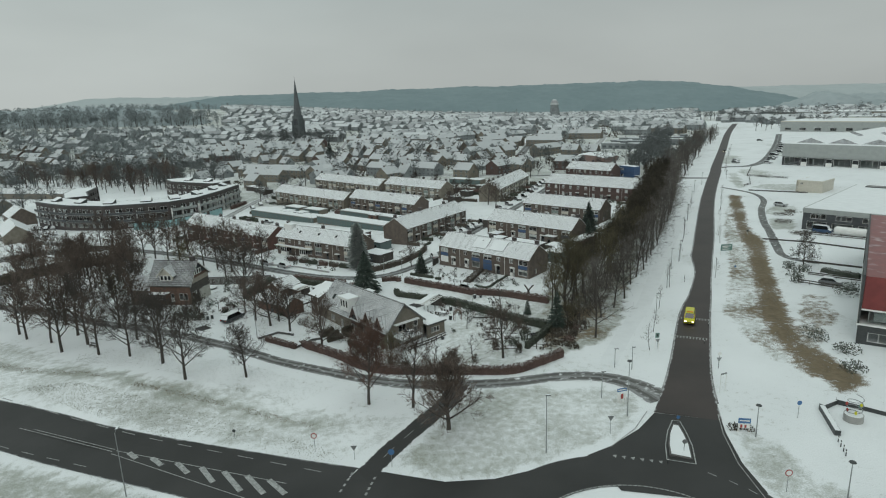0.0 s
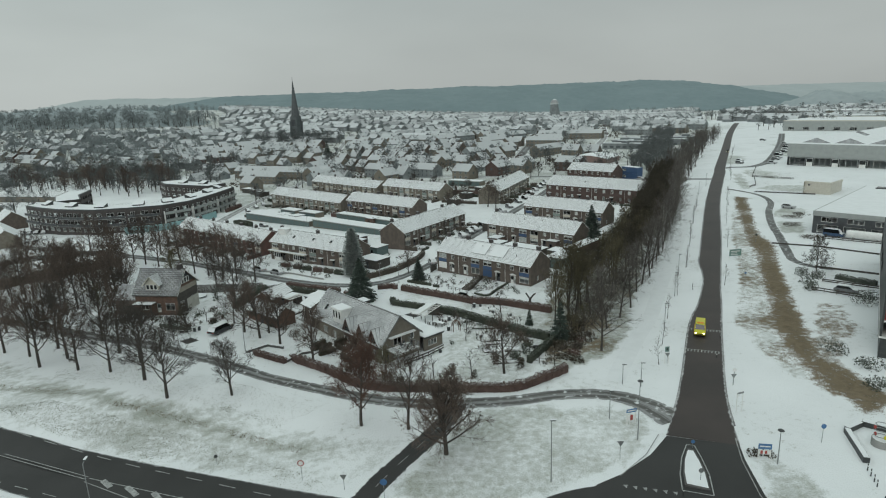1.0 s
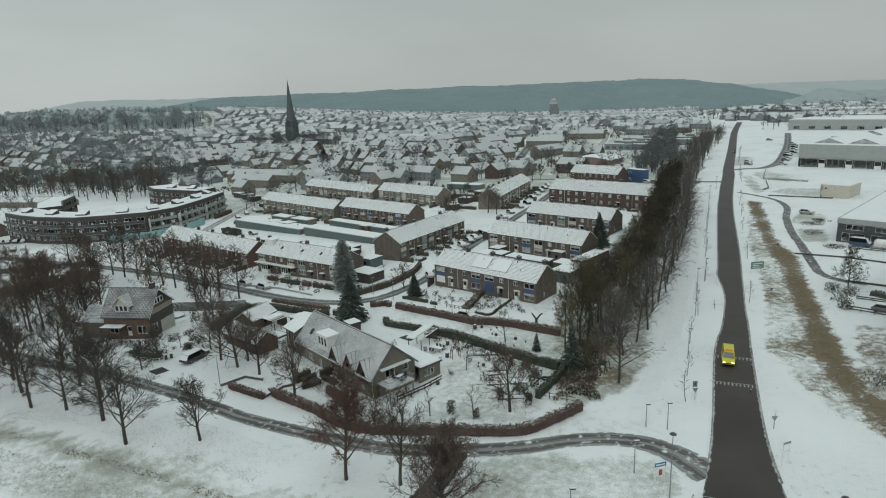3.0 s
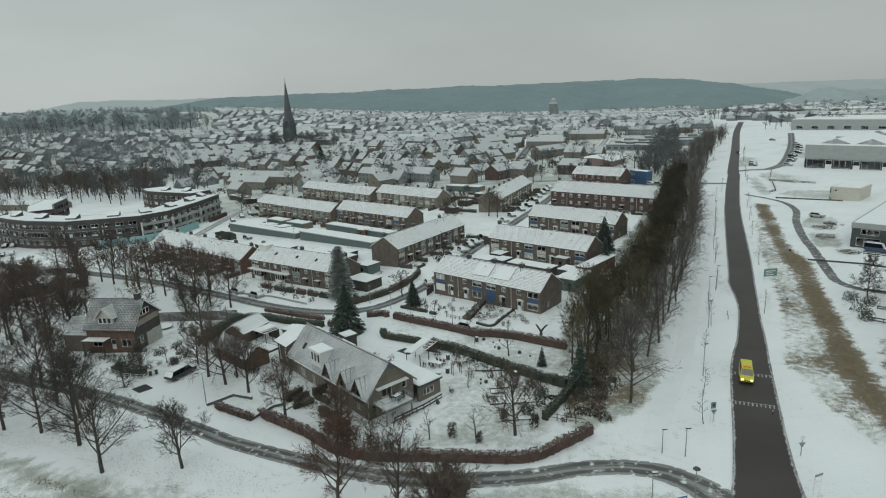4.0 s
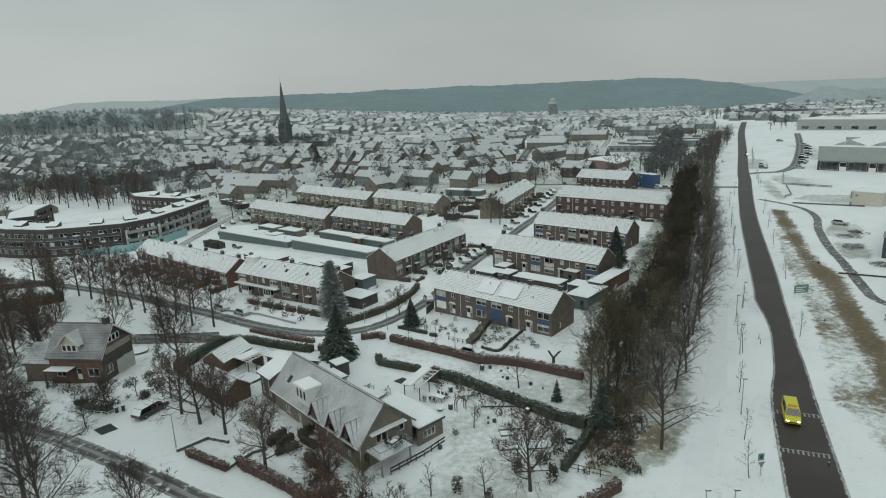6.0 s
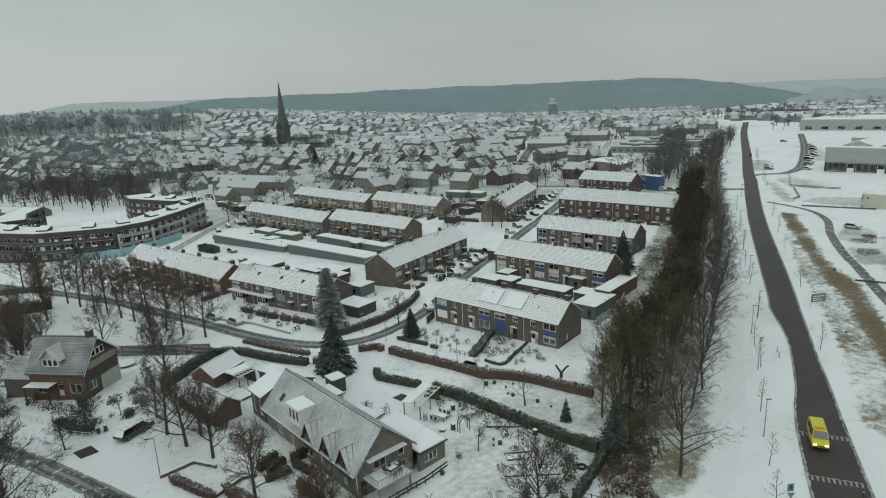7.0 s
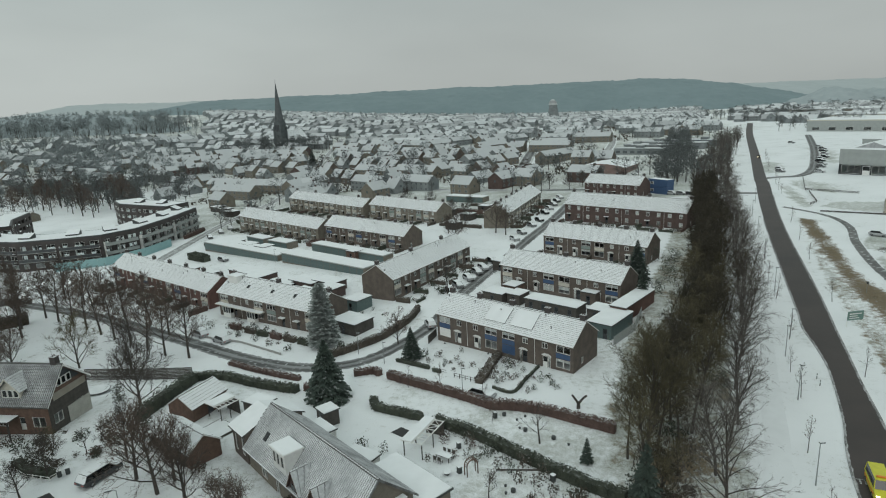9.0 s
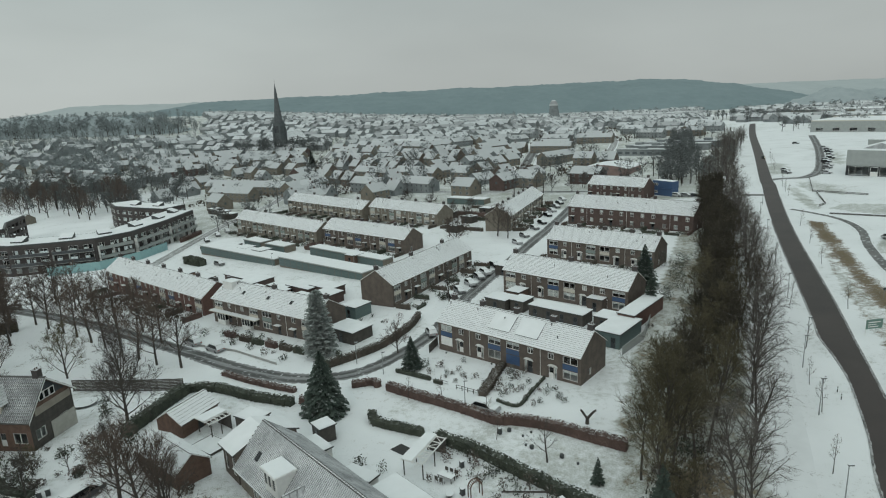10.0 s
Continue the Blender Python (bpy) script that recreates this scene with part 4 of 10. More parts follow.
def vent_mesh():
    s = Shape()
    s.tube((0, 0, -0.1), (0, 0, 0.45), 0.08, 0.08, 7)
    s.tube((0, 0, 0.4), (0, 0, 0.5), 0.13, 0.11, 7)
    return s.mesh("roof_vent", [DARK_METAL])


row_a = terrace(-4.5, 169.6, 18.2, 149.9, 8.6, 4, "brown brick terraced row with blue panels and snowy roof", panel=BLUE, seed=1)
for x, mt, lb in ((0.6, WHITE, "white infill panel in a ground-floor opening"), (15.65, BLUE, "blue infill panel in a ground-floor opening")):
    s = Shape()
    s.box(0, -0.03, 0.7, 2.75, 0.03, 2.38)
    for k in range(4):
        s.box(0, -0.045, 0.75 + 0.4 * k, 2.75, -0.03, 1.08 + 0.4 * k)
    part("infill_panel", s, mt, row_a, lb, pose(x, 0, 0))
for x in (11.2, 16.9):
    s = Shape()
    s.box(0, 0.0, 0.0, 4.6, 3.6, 0.14, 0, 1)
    part("solar_panel", s, [DARK_METAL, SNOW_FLAT], row_a, "roof panel under smooth snow", pose(x, 0.75, 6.0, math.degrees(math.atan(3.0 / 4.3)), 0, 0))
terrace(11.2, 201.0, 34.8, 179.9, 8.6, 4, "brown brick terraced row, blue and cream panels, snowy roof", panel=[CREAM, BLUE, CREAM, BLUE], seed=2)
terrace(26.6, 228.8, 50.2, 208.6, 8.6, 4, "brown brick terraced row with arched doors and snowy roof", panel=[BLUE, GREEN_PANEL, CREAM], seed=3)
terrace(41.8, 272.5, 74.6, 244.0, 11.0, 6, "long dark red brick row with regular white windows and snowy roof", 5.8, 9.2, BRICK_DARK, None, "G", SNOW_FLAT, seed=4)
terrace(61.0, 323.4, 79.5, 305.5, 10.0, 4, "dark red brick row with snowy roof beside a blue site cabin", 5.6, 8.8, BRICK_DARK, None, "G", SNOW_FLAT, seed=5)
terrace(-15.4, 196.5, 4.8, 228.0, 9.6, 5, "brown brick terraced row end-on with red gable and snowy roof", panel=[CREAM, GREEN_PANEL], style="B", seed=6)
terrace(20.6, 268.5, 40.0, 315.6, 9.2, 7, "brown brick terraced row with snowy roof along a parking street", panel=[CREAM], style="B", brick=BRICK_GREY, seed=7)
row_i = terrace(-58.3, 197.6, -30.4, 178.6, 9.6, 4, "brick terraced row with cream panels and snowy roof behind hedges", panel=[CREAM, CREAM, GREEN_PANEL], style="B", seed=8)
terrace(-104.3, 235.1, -62.7, 202.3, 9.0, 6, "red brick terraced row with snowy roof behind street trees", panel=[BLUE, CREAM], style="B", brick=BRICK_RED, seed=9)
terrace(-90.7, 312.4, -49.3, 275.2, 8.8, 7, "brown brick terraced row with snowy roof behind garages", panel=[GREEN_PANEL], style="B", brick=BRICK_GREY, seed=10)
terrace(-46.2, 273.8, -15.6, 248.2, 8.8, 5, "brown brick terraced row with blue panels and snowy roof behind garages", panel=[BLUE, CREAM], style="B", brick=BRICK, seed=11)
terrace(-79.5, 355.9, -37.7, 316.4, 9.2, 7, "grey brown brick terraced row with snowy roof", panel=[CREAM], style="B", brick=BRICK_GREY, seed=12)
terrace(-34.4, 314.7, -5.2, 288.5, 9.2, 5, "grey brown brick terraced row with snowy roof", panel=[CREAM, GREEN_PANEL], style="B", brick=BRICK_GREY, seed=13)


def garage_row(x, y, x2, y2, D, n, h=2.7, label="row of flat-roofed lock-up garages with grey-green doors under snow"):
    L, ang = math.hypot(x2 - x, y2 - y), math.degrees(math.atan2(y2 - y, x2 - x))
    z = sum(base_height(x, y, ang, L, D)) / 4
    row = thing("garage_row", pose(x, y, z, 0, 0, ang), label, "garages", "garage rows")
    s = Shape()
    s.box(0, 0.12, -1.2, L, D, h - 0.25)
    part("wall", s, BRICK_GREY, row)
    s = Shape()
    s.box(-0.1, -0.15, h - 0.25, L + 0.1, D + 0.1, h, 0)
    s.box(0.1, 0.05, h, L - 0.1, D - 0.1, h + 0.07, 1)
    part("roof", s, [GREY_PANEL, SNOW_FLAT], row, "flat roof under snow")
    u = L / n
    for k in range(n):
        s = kept(("gd", round(u, 2), h), lambda: garage_door(u, h))
        part("garage_door", s, None, row, "", pose(k * u, 0.05, -0.1))
    return row


def garage_door(u, h):
    """An up-and-over door with pressed ribs."""
    s = Shape()
    zs = [0.0]
    for j in range(5):
        zs += [0.3 + j * 0.42, 0.34 + j * 0.42]
    zs.append(h - 0.35)
    ys = [0.0 if k % 4 < 2 else -0.03 for k in range(len(zs))]
    for (z0, y0), (z1, y1) in zip(zip(zs, ys), zip(zs[1:], ys[1:])):
        s.face([(0.12, y0, z0), (u - 0.12, y0, z0), (u - 0.12, y1, z1), (0.12, y1, z1)])
    s.face([(0.12, 0.06, 0), (0.12, 0.06, h - 0.35), (u - 0.12, 0.06, h - 0.35), (u - 0.12, 0.06, 0)])
    return s.mesh("garage_door", [GARAGE])


garage_row(-91.6, 274.2, -57.4, 247.6, 7.6, 14)
garage_row(-55.5, 245.8, -25.9, 221.8, 6.6, 13)
garage_row(-48.0, 257.0, -21.4, 234.5, 4.4, 10)
garage_row(-1.0, 338.5, 15.5, 327.5, 6.0, 6, label="short row of flat-roofed garages under snow")
garage_row(-66.8, 270.5, -58.4, 263.8, 5.0, 3, label="block of flat-roofed garages under snow")
garage_row(-78.0, 281.5, -69.8, 274.4, 5.0, 3, label="block of flat-roofed garages under snow")


# porch canopy, bay windows and roof box of the row behind the hedges
s = Shape()
s.box(0.3, -1.5, 2.55, 16.8, 0.0, 2.75, 0, 1)
part("canopy", s, [CREAM, SNOW_FLAT], row_i, "long cream canopy with snow on top")
for x in (2.6, 11.4):
    s = Shape()
    s.box(x, -0.95, -0.4, x + 2.8, 0.0, 0.75, 0)
    s.box(x, -0.95, 2.2, x + 2.8, 0.0, 2.55, 0)
    for xx in (x, x + 0.9, x + 1.8, x + 2.7):
        s.box(xx, -0.95, 0.75, xx + 0.1, -0.85, 2.2, 0)
    bay = part("bay_window", s, WHITE, row_i, "white bay window under the canopy")
    s = Shape()
    s.box(x + 0.08, -0.88, 0.75, x + 2.72, -0.1, 2.2)
    part("pane", s, CAR_GLASS, bay)
s = Shape()
s.box(0, 0, -0.8, 3.4, 2.4, 1.3, 0)
s.box(-0.2, -0.2, 1.3, 3.6, 2.6, 1.45, 0, 1)
part("box_dormer", s, [WHITE, SNOW_FLAT], row_i, "white box dormer near the ridge", pose(1.2, 2.6, 7.5))
for x in (8.5, 17.0, 24.5):
    s = Shape()
    s.box(0, 0, 0, 0.8, 1.0, 0.07)
    part("skylight", s, CAR_GLASS, row_i, "", pose(x, 2.0, 6.75, 32, 0, 0))


GARDEN_SHRUBS = Shape(), Shape(), Shape()


def front_gardens(x, y, x2, y2, units, depth, seed):
    """Dividing hedges, a low street hedge and shrubs before a row, in the row's own lines."""
    rnd_ = random.Random(seed)
    L, ang = math.hypot(x2 - x, y2 - y), math.atan2(y2 - y, x2 - x)
    c_, s_ = math.cos(ang), math.sin(ang)

    def at(u, v):
        return x + u * c_ - v * s_, y + u * s_ + v * c_
    w = L / units
    for k in range(units + 1):
        d = depth * rnd_.uniform(0.7, 1.0)
        hedge("hedge", [at(k * w, -0.8), at(k * w, -d)], 0.55, rnd_.uniform(0.8, 1.6), (SHRUB, EVERGREEN, BEECH)[rnd_.randrange(3)], "narrow dividing hedge in a terrace garden", seed * 40 + k, 14, 0.16)
    for k in range(units):
        if rnd_.random() < 0.75:
            hedge("hedge", [at((k + 0.08) * w, -depth), at((k + rnd_.uniform(0.5, 0.8)) * w, -depth)], 0.6, rnd_.uniform(0.5, 1.1), (EVERGREEN, SHRUB)[rnd_.randrange(2)], "low front hedge with snow on top", seed * 40 + 20 + k, 14, 0.16)
        for _j in range(5):
            b = rnd_.uniform(0.8, 2.2)
            bx, by = at((k + rnd_.uniform(0.12, 0.9)) * w, -rnd_.uniform(1.5, depth - 0.6))
            hb = b * rnd_.uniform(0.6, 1.1)
            sh_ = GARDEN_SHRUBS[rnd_.randrange(3)]
            for _m in range(4):
                leafy(sh_, (bx + rnd_.uniform(-0.3, 0.3) * b, by + rnd_.uniform(-0.3, 0.3) * b, gz(bx, by) - 0.1), (b * 0.6, b * 0.6, hb * rnd_.uniform(0.6, 1.0)), 16, rnd_, 0.09 * max(1, min(b, 1.7)))


def shed(x, y, ang, w, d, h, label, wall=None, roof="flat", ridge=None, name="garden_shed", category="shed", doors=1, group=""):
    """A small outbuilding; (x, y) its front left corner."""
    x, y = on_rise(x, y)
    z = sum(base_height(x, y, ang, w, d)) / 4
    ob = thing(name, pose(x, y, z, 0, 0, ang), label, category, group)
    s = Shape()
    lo = -0.5
    if roof == "gable":
        s.box(0, 0, lo, w, d, h)
        s.face([(0, 0, h), (0, d, h), (0, d / 2, ridge)])
        s.face([(w, 0, h), (w, d / 2, ridge), (w, d, h)])
        part("wall", s, wall or WOOD_BROWN, ob)
        sh, mats = gable_roof(w, d, h, ridge, 0.25, 0.2, SNOW_TILE, course=0.5)
        part("roof", sh, mats, ob, "snowy gable roof")
    else:
        s.box(0, 0, lo, w, d, h)
        part("wall", s, wall or WOOD, ob)
        s = Shape()
        s.box(-0.2, -0.2, h, w + 0.2, d + 0.2, h + 0.14, 0)
        s.box(-0.12, -0.12, h + 0.14, w + 0.12, d + 0.12, h + 0.22, 1)
        part("roof", s, [DARK_METAL, SNOW_FLAT], ob, "flat roof under snow")
    for k in range(doors):
        add_door(ob, pose(w * (k + 0.5) / doors - 0.45, -0.06, 0.0), 0.9, min(2.0, h - 0.2))
    return ob


def pantile_slope(sh, a, b, c, d, course=0.42, column=0.31, step=0.09, wave=0.05, top=0, edge=1):
    """Courses of hollow tiles from the eave a-b up to the ridge d-c: each tile a low hump with a steep side and a lip."""
    a, b, c, d = (Vector(p) for p in (a, b, c, d))
    n = max(2, int(((d - a).length + (c - b).length) / 2 / course))
    m = max(2, int((b - a).length / column))
    up = (b - a).cross(d - a).normalized()
    for i in range(n):
        t0, t1 = i / n, (i + 1) / n
        e0, e1, f0, f1 = a.lerp(d, t0), b.lerp(c, t0), a.lerp(d, t1), b.lerp(c, t1)
        for j in range(m):
            u = [j / m, (j + 0.4) / m, (j + 0.8) / m, (j + 1) / m]
            h = [0.0, wave, wave * 0.8, 0.0]
            lo = [e0.lerp(e1, q) + up * (step + w) for q, w in zip(u, h)]
            hi = [f0.lerp(f1, q) + up * (w * 0.9) for q, w in zip(u, h)]
            foot = [e0.lerp(e1, q) for q in (u[0], u[3])]
            for k in range(3):
                sh.face([lo[k], lo[k + 1], hi[k + 1], hi[k]], edge if k == 2 else top)
            sh.face([foot[0], foot[1], lo[3], lo[2], lo[1], lo[0]], edge)


# ---- the large detached house with dormers
def big_house():
    ob = thing("detached_house", pose(-13.2, 108.4, -0.4, 0, 0, 42.0), "brown brick house with steep snowy tiled roof, dormers and balcony", "house", "detached houses")
    xa, xb, ya, yb = 1.25, 9.85, 1.75, 25.4
    rx, rz, y0, y1 = 5.25, 8.22, 1.35, 25.75
    sl, sr = 1.04, 0.875
    ex, fx = 0.72, 10.32

    def under(x):
        """The roof's underside."""
        return rz - 0.22 - (rx - x) * sl if x < rx else rz - 0.22 - (x - rx) * sr

    e0, e1 = under(xa), under(xb)
    s = Shape()
    side = [(2.2, 3.1, 0.9, 2.2), (6, 7.6, 0.9, 2.3), (10.6, 12.6, 0.9, 2.3), (15.4, 16.4, 0.1, 2.2), (18.6, 20.2, 0.9, 2.3)]
    low = [(0.5, 1.4, 0.1, 2.2), (2.4, 5.2, 0.5, 2.2), (6.0, 7.6, 0.8, 2.2)]
    wall_sheet(s, (xa, ya), (xb, ya), -1.4, 2.7, low)
    cut = [(2.55, 4.45, 2.75, 4.35), (6.35, 7.3, 3.0, 4.55)]
    wall_sheet(s, (xa + 1.9, ya), (xb - 0.7, ya), 2.7, 4.62, [(a - 1.9, b - 1.9, lo, hi) for a, b, lo, hi in cut])
    s.face([(xa, ya, 2.7), (xa + 1.9, ya, 2.7), (xa + 1.9, ya, under(xa + 1.9)), (xa, ya, e0)])
    s.face([(xb - 0.7, ya, 2.7), (xb, ya, 2.7), (xb, ya, e1), (xb - 0.7, ya, under(xb - 0.7))])
    s.face([(xa + 1.9, ya, 4.62), (xb - 0.7, ya, 4.62), (xb - 0.7, ya, under(xb - 0.7)), (rx, ya, under(rx)), (xa + 1.9, ya, under(xa + 1.9))])
    wall_sheet(s, (xb, ya), (xb, yb), -1.4, e1)
    s.face([(xa, yb, -1.4), (xa, yb, e0), (rx, yb, under(rx)), (xb, yb, e1), (xb, yb, -1.4)])
    wall_sheet(s, (xa, yb), (xa, ya), -1.4, e0, [(yb - ya - b, yb - ya - a, lo, hi) for a, b, lo, hi in side])
    part("wall", s, BRICK_GREY, ob)
    for a, b, lo, hi in low:
        if lo < 0.3:
            add_door(ob, pose(xa + a, ya + 0.08, lo), b - a, hi - lo)
        else:
            add_window(ob, pose(xa + a, ya + 0.06, lo), b - a, hi - lo, 1 if b - a < 2 else 2)
    for k, (a, b, lo, hi) in enumerate(cut):
        add_window(ob, pose(xa + a, ya + 0.06, lo), b - a, hi - lo, 1 - k, label="white-framed balcony doors" if k == 0 else "")
    for a, b, lo, hi in side:
        add_window(ob, pose(xa + 0.06, ya + b, lo, 0, 0, -90), b - a, hi - lo, 1)
    s = Shape()
    la, ra = (ex, rz - (rx - ex) * sl), (fx, rz - (fx - rx) * sr)
    pantile_slope(s, (la[0], y1, la[1]), (la[0], y0, la[1]), (rx, y0, rz), (rx, y1, rz))
    roof_slope(s, (ra[0], y0, ra[1]), (ra[0], y1, ra[1]), (rx, y1, rz), (rx, y0, rz), 0.36, 0.05, 3)
    for xx, zz in (la, ra):
        s.face([(xx, y0, zz - 0.2), (xx, y1, zz - 0.2), (rx, y1, rz - 0.2), (rx, y0, rz - 0.2)], 1)
        for yy in (y0, y1):
            s.face([(xx, yy, zz - 0.24), (xx, yy, zz + 0.08), (rx, yy, rz + 0.1), (rx, yy, rz - 0.24)], 1)
        s.face([(xx, y0, zz - 0.2), (xx, y0, zz), (xx, y1, zz), (xx, y1, zz - 0.2)], 2)
    roof = part("roof", s, [SNOW_THIN, TILE_DUSTED, WHITE, SNOW_WORN], ob, "steep grey tiled roof thinly covered with snow")
    for k in range(58):
        a = y0 + (y1 - y0) * k / 58
        part("ridge_tile", kept("ridge_tile", ridge_tile), None, roof, "", pose(rx, a, rz))
    s = Shape()
    s.box(-0.2, y0, -0.12, 0.0, y1, 0.0, 0, 1)
    part("gutter", s, [METAL, SNOW_FLAT], ob, "", pose(la[0], 0, la[1] + 0.02))
    for yy in (1.62, 9.6):
        s = Shape()
        s.tube((xa - 0.12, yy, 3.5), (xa - 0.12, yy, -0.6), 0.06, 0.06, 6)
        part("downpipe", s, WHITE, ob)
    for yy in (3.8, 7.7, 12.2):
        part("dormer", kept("dormer", dormer_mesh), None, roof, "small steep gabled dormer with dark front", pose(0.8, yy - 1.2, 3.55))
    s = Shape()
    s.box(0, 0, -2.6, 2.4, 3.1, 0.1, 0)
    s.box(-0.28, -0.28, 0.1, 2.5, 3.4, 0.3, 0)
    s.box(-0.2, -0.2, 0.3, 2.44, 3.32, 0.37, 1)
    box = part("box_dormer", s, [WHITE, SNOW_FLAT], roof, "white flat-roofed box dormer", pose(1.15, 14.6, 6.9))
    for k in (0.2, 1.2, 2.15):
        add_window(box, pose(-0.1, k + 0.75, -1.75, 0, 0, -90), 0.75, 1.6, 0, dark=True)
    s = Shape()
    s.box(0, 0, 0, 1.15, 0.75, 0.05, 0)
    s.box(0.06, 0.06, 0.05, 1.09, 0.69, 0.07, 1)
    part("skylight", s, [DARK_METAL, CAR_GLASS], roof, "", pose(2.25, 22.0, rz - (rx - 2.25) * sl + 0.16, 0, -math.degrees(math.atan(sl)), 0))
    s = Shape()
    for k in range(7):
        xx = 1.9 + 0.42 * k
        s.box(xx, y1 - 0.02, rz - (rx - xx) * sl - 0.02, xx + 0.26, y1 + 0.12, rz - (rx - xx) * sl + 0.2)
    part("verge_tiles", s, TILE, roof, "dark verge tiles free of snow")
    # balcony on the gable
    b = Shape()
    b.box(2.1, -1.5, 2.45, 7.15, ya, 2.65, 0, 1)
    bal = part("balcony", b, [CONCRETE, SNOW_FLAT], ob, "balcony slab with steel railing and snow")
    r = Shape()
    for k in range(26):
        x = 2.15 + 4.95 * k / 25
        r.box(x - 0.015, -1.47, 2.65, x + 0.015, -1.44, 3.6)
    for k in range(1, 16):
        for x in (2.15, 7.1):
            r.box(x - 0.015, -1.45 + 0.2 * k, 2.65, x + 0.015, -1.42 + 0.2 * k, 3.6)
    r.box(2.1, -1.49, 3.58, 7.15, -1.42, 3.65)
    r.box(2.1, -1.42, 3.58, 2.17, ya, 3.65)
    r.box(7.08, -1.42, 3.58, 7.15, ya, 3.65)
    part("railing", r, METAL, bal)
    for x in (2.3, 6.95):
        c = Shape()
        c.box(x - 0.1, -1.4, -1.0, x + 0.1, -1.2, 2.45)
        part("post", c, METAL, bal)
    table = thing("balcony_table", ob.matrix_basis @ pose(5.2, -0.1, 2.66, 0, 0, 8), "grey balcony table dusted with snow", "table")
    c = Shape()
    c.box(-0.8, -0.45, 0.7, 0.8, 0.45, 0.75, 0)
    c.box(-0.5, -0.3, 0.75, 0.6, 0.35, 0.79, 1)
    part("tabletop", c, [SLATE_WALL, SNOW_FLAT], table)
    for x in (-0.7, 0.7):
        for y in (-0.36, 0.36):
            c = Shape()
            c.tube((x, y, 0), (x, y, 0.7), 0.03, 0.03, 6)
            part("leg", c, DARK_METAL, table)
    for x, y, turn in ((-0.45, 0.75, 0), (0.45, 0.78, 8), (-0.5, -0.8, 180), (0.5, -0.76, 174), (1.25, 0.05, -90)):
        chair = thing("balcony_chair", table.matrix_basis @ pose(x, y, 0, 0, 0, turn), "dark balcony chair beside a table", "chair", "balcony chairs")
        c = Shape()
        c.box(-0.23, -0.22, 0.40, 0.23, 0.22, 0.45)
        part("seat", c, SLATE_WALL, chair)
        c = Shape()
        c.box(-0.23, 0.18, 0.45, 0.23, 0.23, 0.95)
        part("backrest", c, SLATE_WALL, chair)
        for lx in (-0.2, 0.2):
            for ly in (-0.18, 0.18):
                c = Shape()
                c.tube((lx, ly, 0), (lx, ly, 0.4), 0.02, 0.02, 5)
                part("leg", c, DARK_METAL, chair)
    a = Shape()
    a.box(2.7, ya - 0.75, 4.55, 8.5, ya + 0.02, 4.68, 0)
    a.box(2.75, ya - 0.7, 4.68, 8.45, ya, 4.73, 1)
    part("awning", a, [WHITE, SNOW_FLAT], ob, "long white awning box over the balcony doors")
    # flat annexe along the east side
    s = Shape()
    wall_sheet(s, (xb, 0.6), (14.4, 0.6), -1.4, 2.7, [(1.0, 3.2, 0.9, 2.1)])
    wall_sheet(s, (14.4, 0.6), (14.4, 10.6), -1.4, 2.7)
    wall_sheet(s, (14.4, 10.6), (xb, 10.6), -1.4, 2.7)
    part("annexe_wall", s, BRICK_GREY, ob)
    add_window(ob, pose(xb + 1.0, 0.66, 0.9), 2.2, 1.2, 2)
    s = Shape()
    s.box(xb + 0.02, 0.3, 2.7, 14.7, 10.9, 2.92, 0)
    s.box(xb + 0.1, 0.42, 2.92, 14.58, 10.8, 3.02, 1)
    part("annexe_roof", s, [DARK_METAL, SNOW_FLAT], ob, "flat annexe roof under clean snow")
    # wing with a low roof at the far end
    wa, wb, h, top = yb + 0.38, 30.0, 5.0, 6.7
    s = Shape()
    wall_sheet(s, (9.6, wa), (9.6, wb), -1.4, h)
    wall_sheet(s, (1.2, wb), (1.2, wa), -1.4, h, [(0.5, 1.3, 1.6, 4.4), (2.6, 3.5, 1.6, 4.4)])
    for yy, sg in ((wb, 1), (wa, -1)):
        s.face([(9.6, yy, -1.4), (1.2, yy, -1.4), (1.2, yy, h), (5.4, yy, top), (9.6, yy, h)][::sg])
    part("wing_wall", s, BRICK, ob)
    for a in (0.5, 2.6):
        add_window(ob, pose(1.26, wb - a, 1.6, 0, 0, -90), 0.85, 2.8, 0)
    s = Shape()
    sw = (top - h) / 4.2
    for xe, sg in ((0.75, 1), (10.05, -1)):
        ze = h - 0.45 * sw + 0.12
        p = [(xe, wa, ze), (5.4, wa, top + 0.12), (5.4, wb + 0.35, top + 0.12), (xe, wb + 0.35, ze)]
        s.face([(x, y, z + 0.08) for x, y, z in p][::sg], 0)
        s.face([(x, y, z - 0.16) for x, y, z in p][::-sg], 1)
        for i in range(4):
            q, w = p[i], p[(i + 1) % 4]
            s.face([(q[0], q[1], q[2] - 0.16), (w[0], w[1], w[2] - 0.16), (w[0], w[1], w[2] + 0.08), (q[0], q[1], q[2] + 0.08)], 1)
    part("wing_roof", s, [SNOW_FLAT, TILE], ob, "low wing roof under unbroken snow")
    return ob


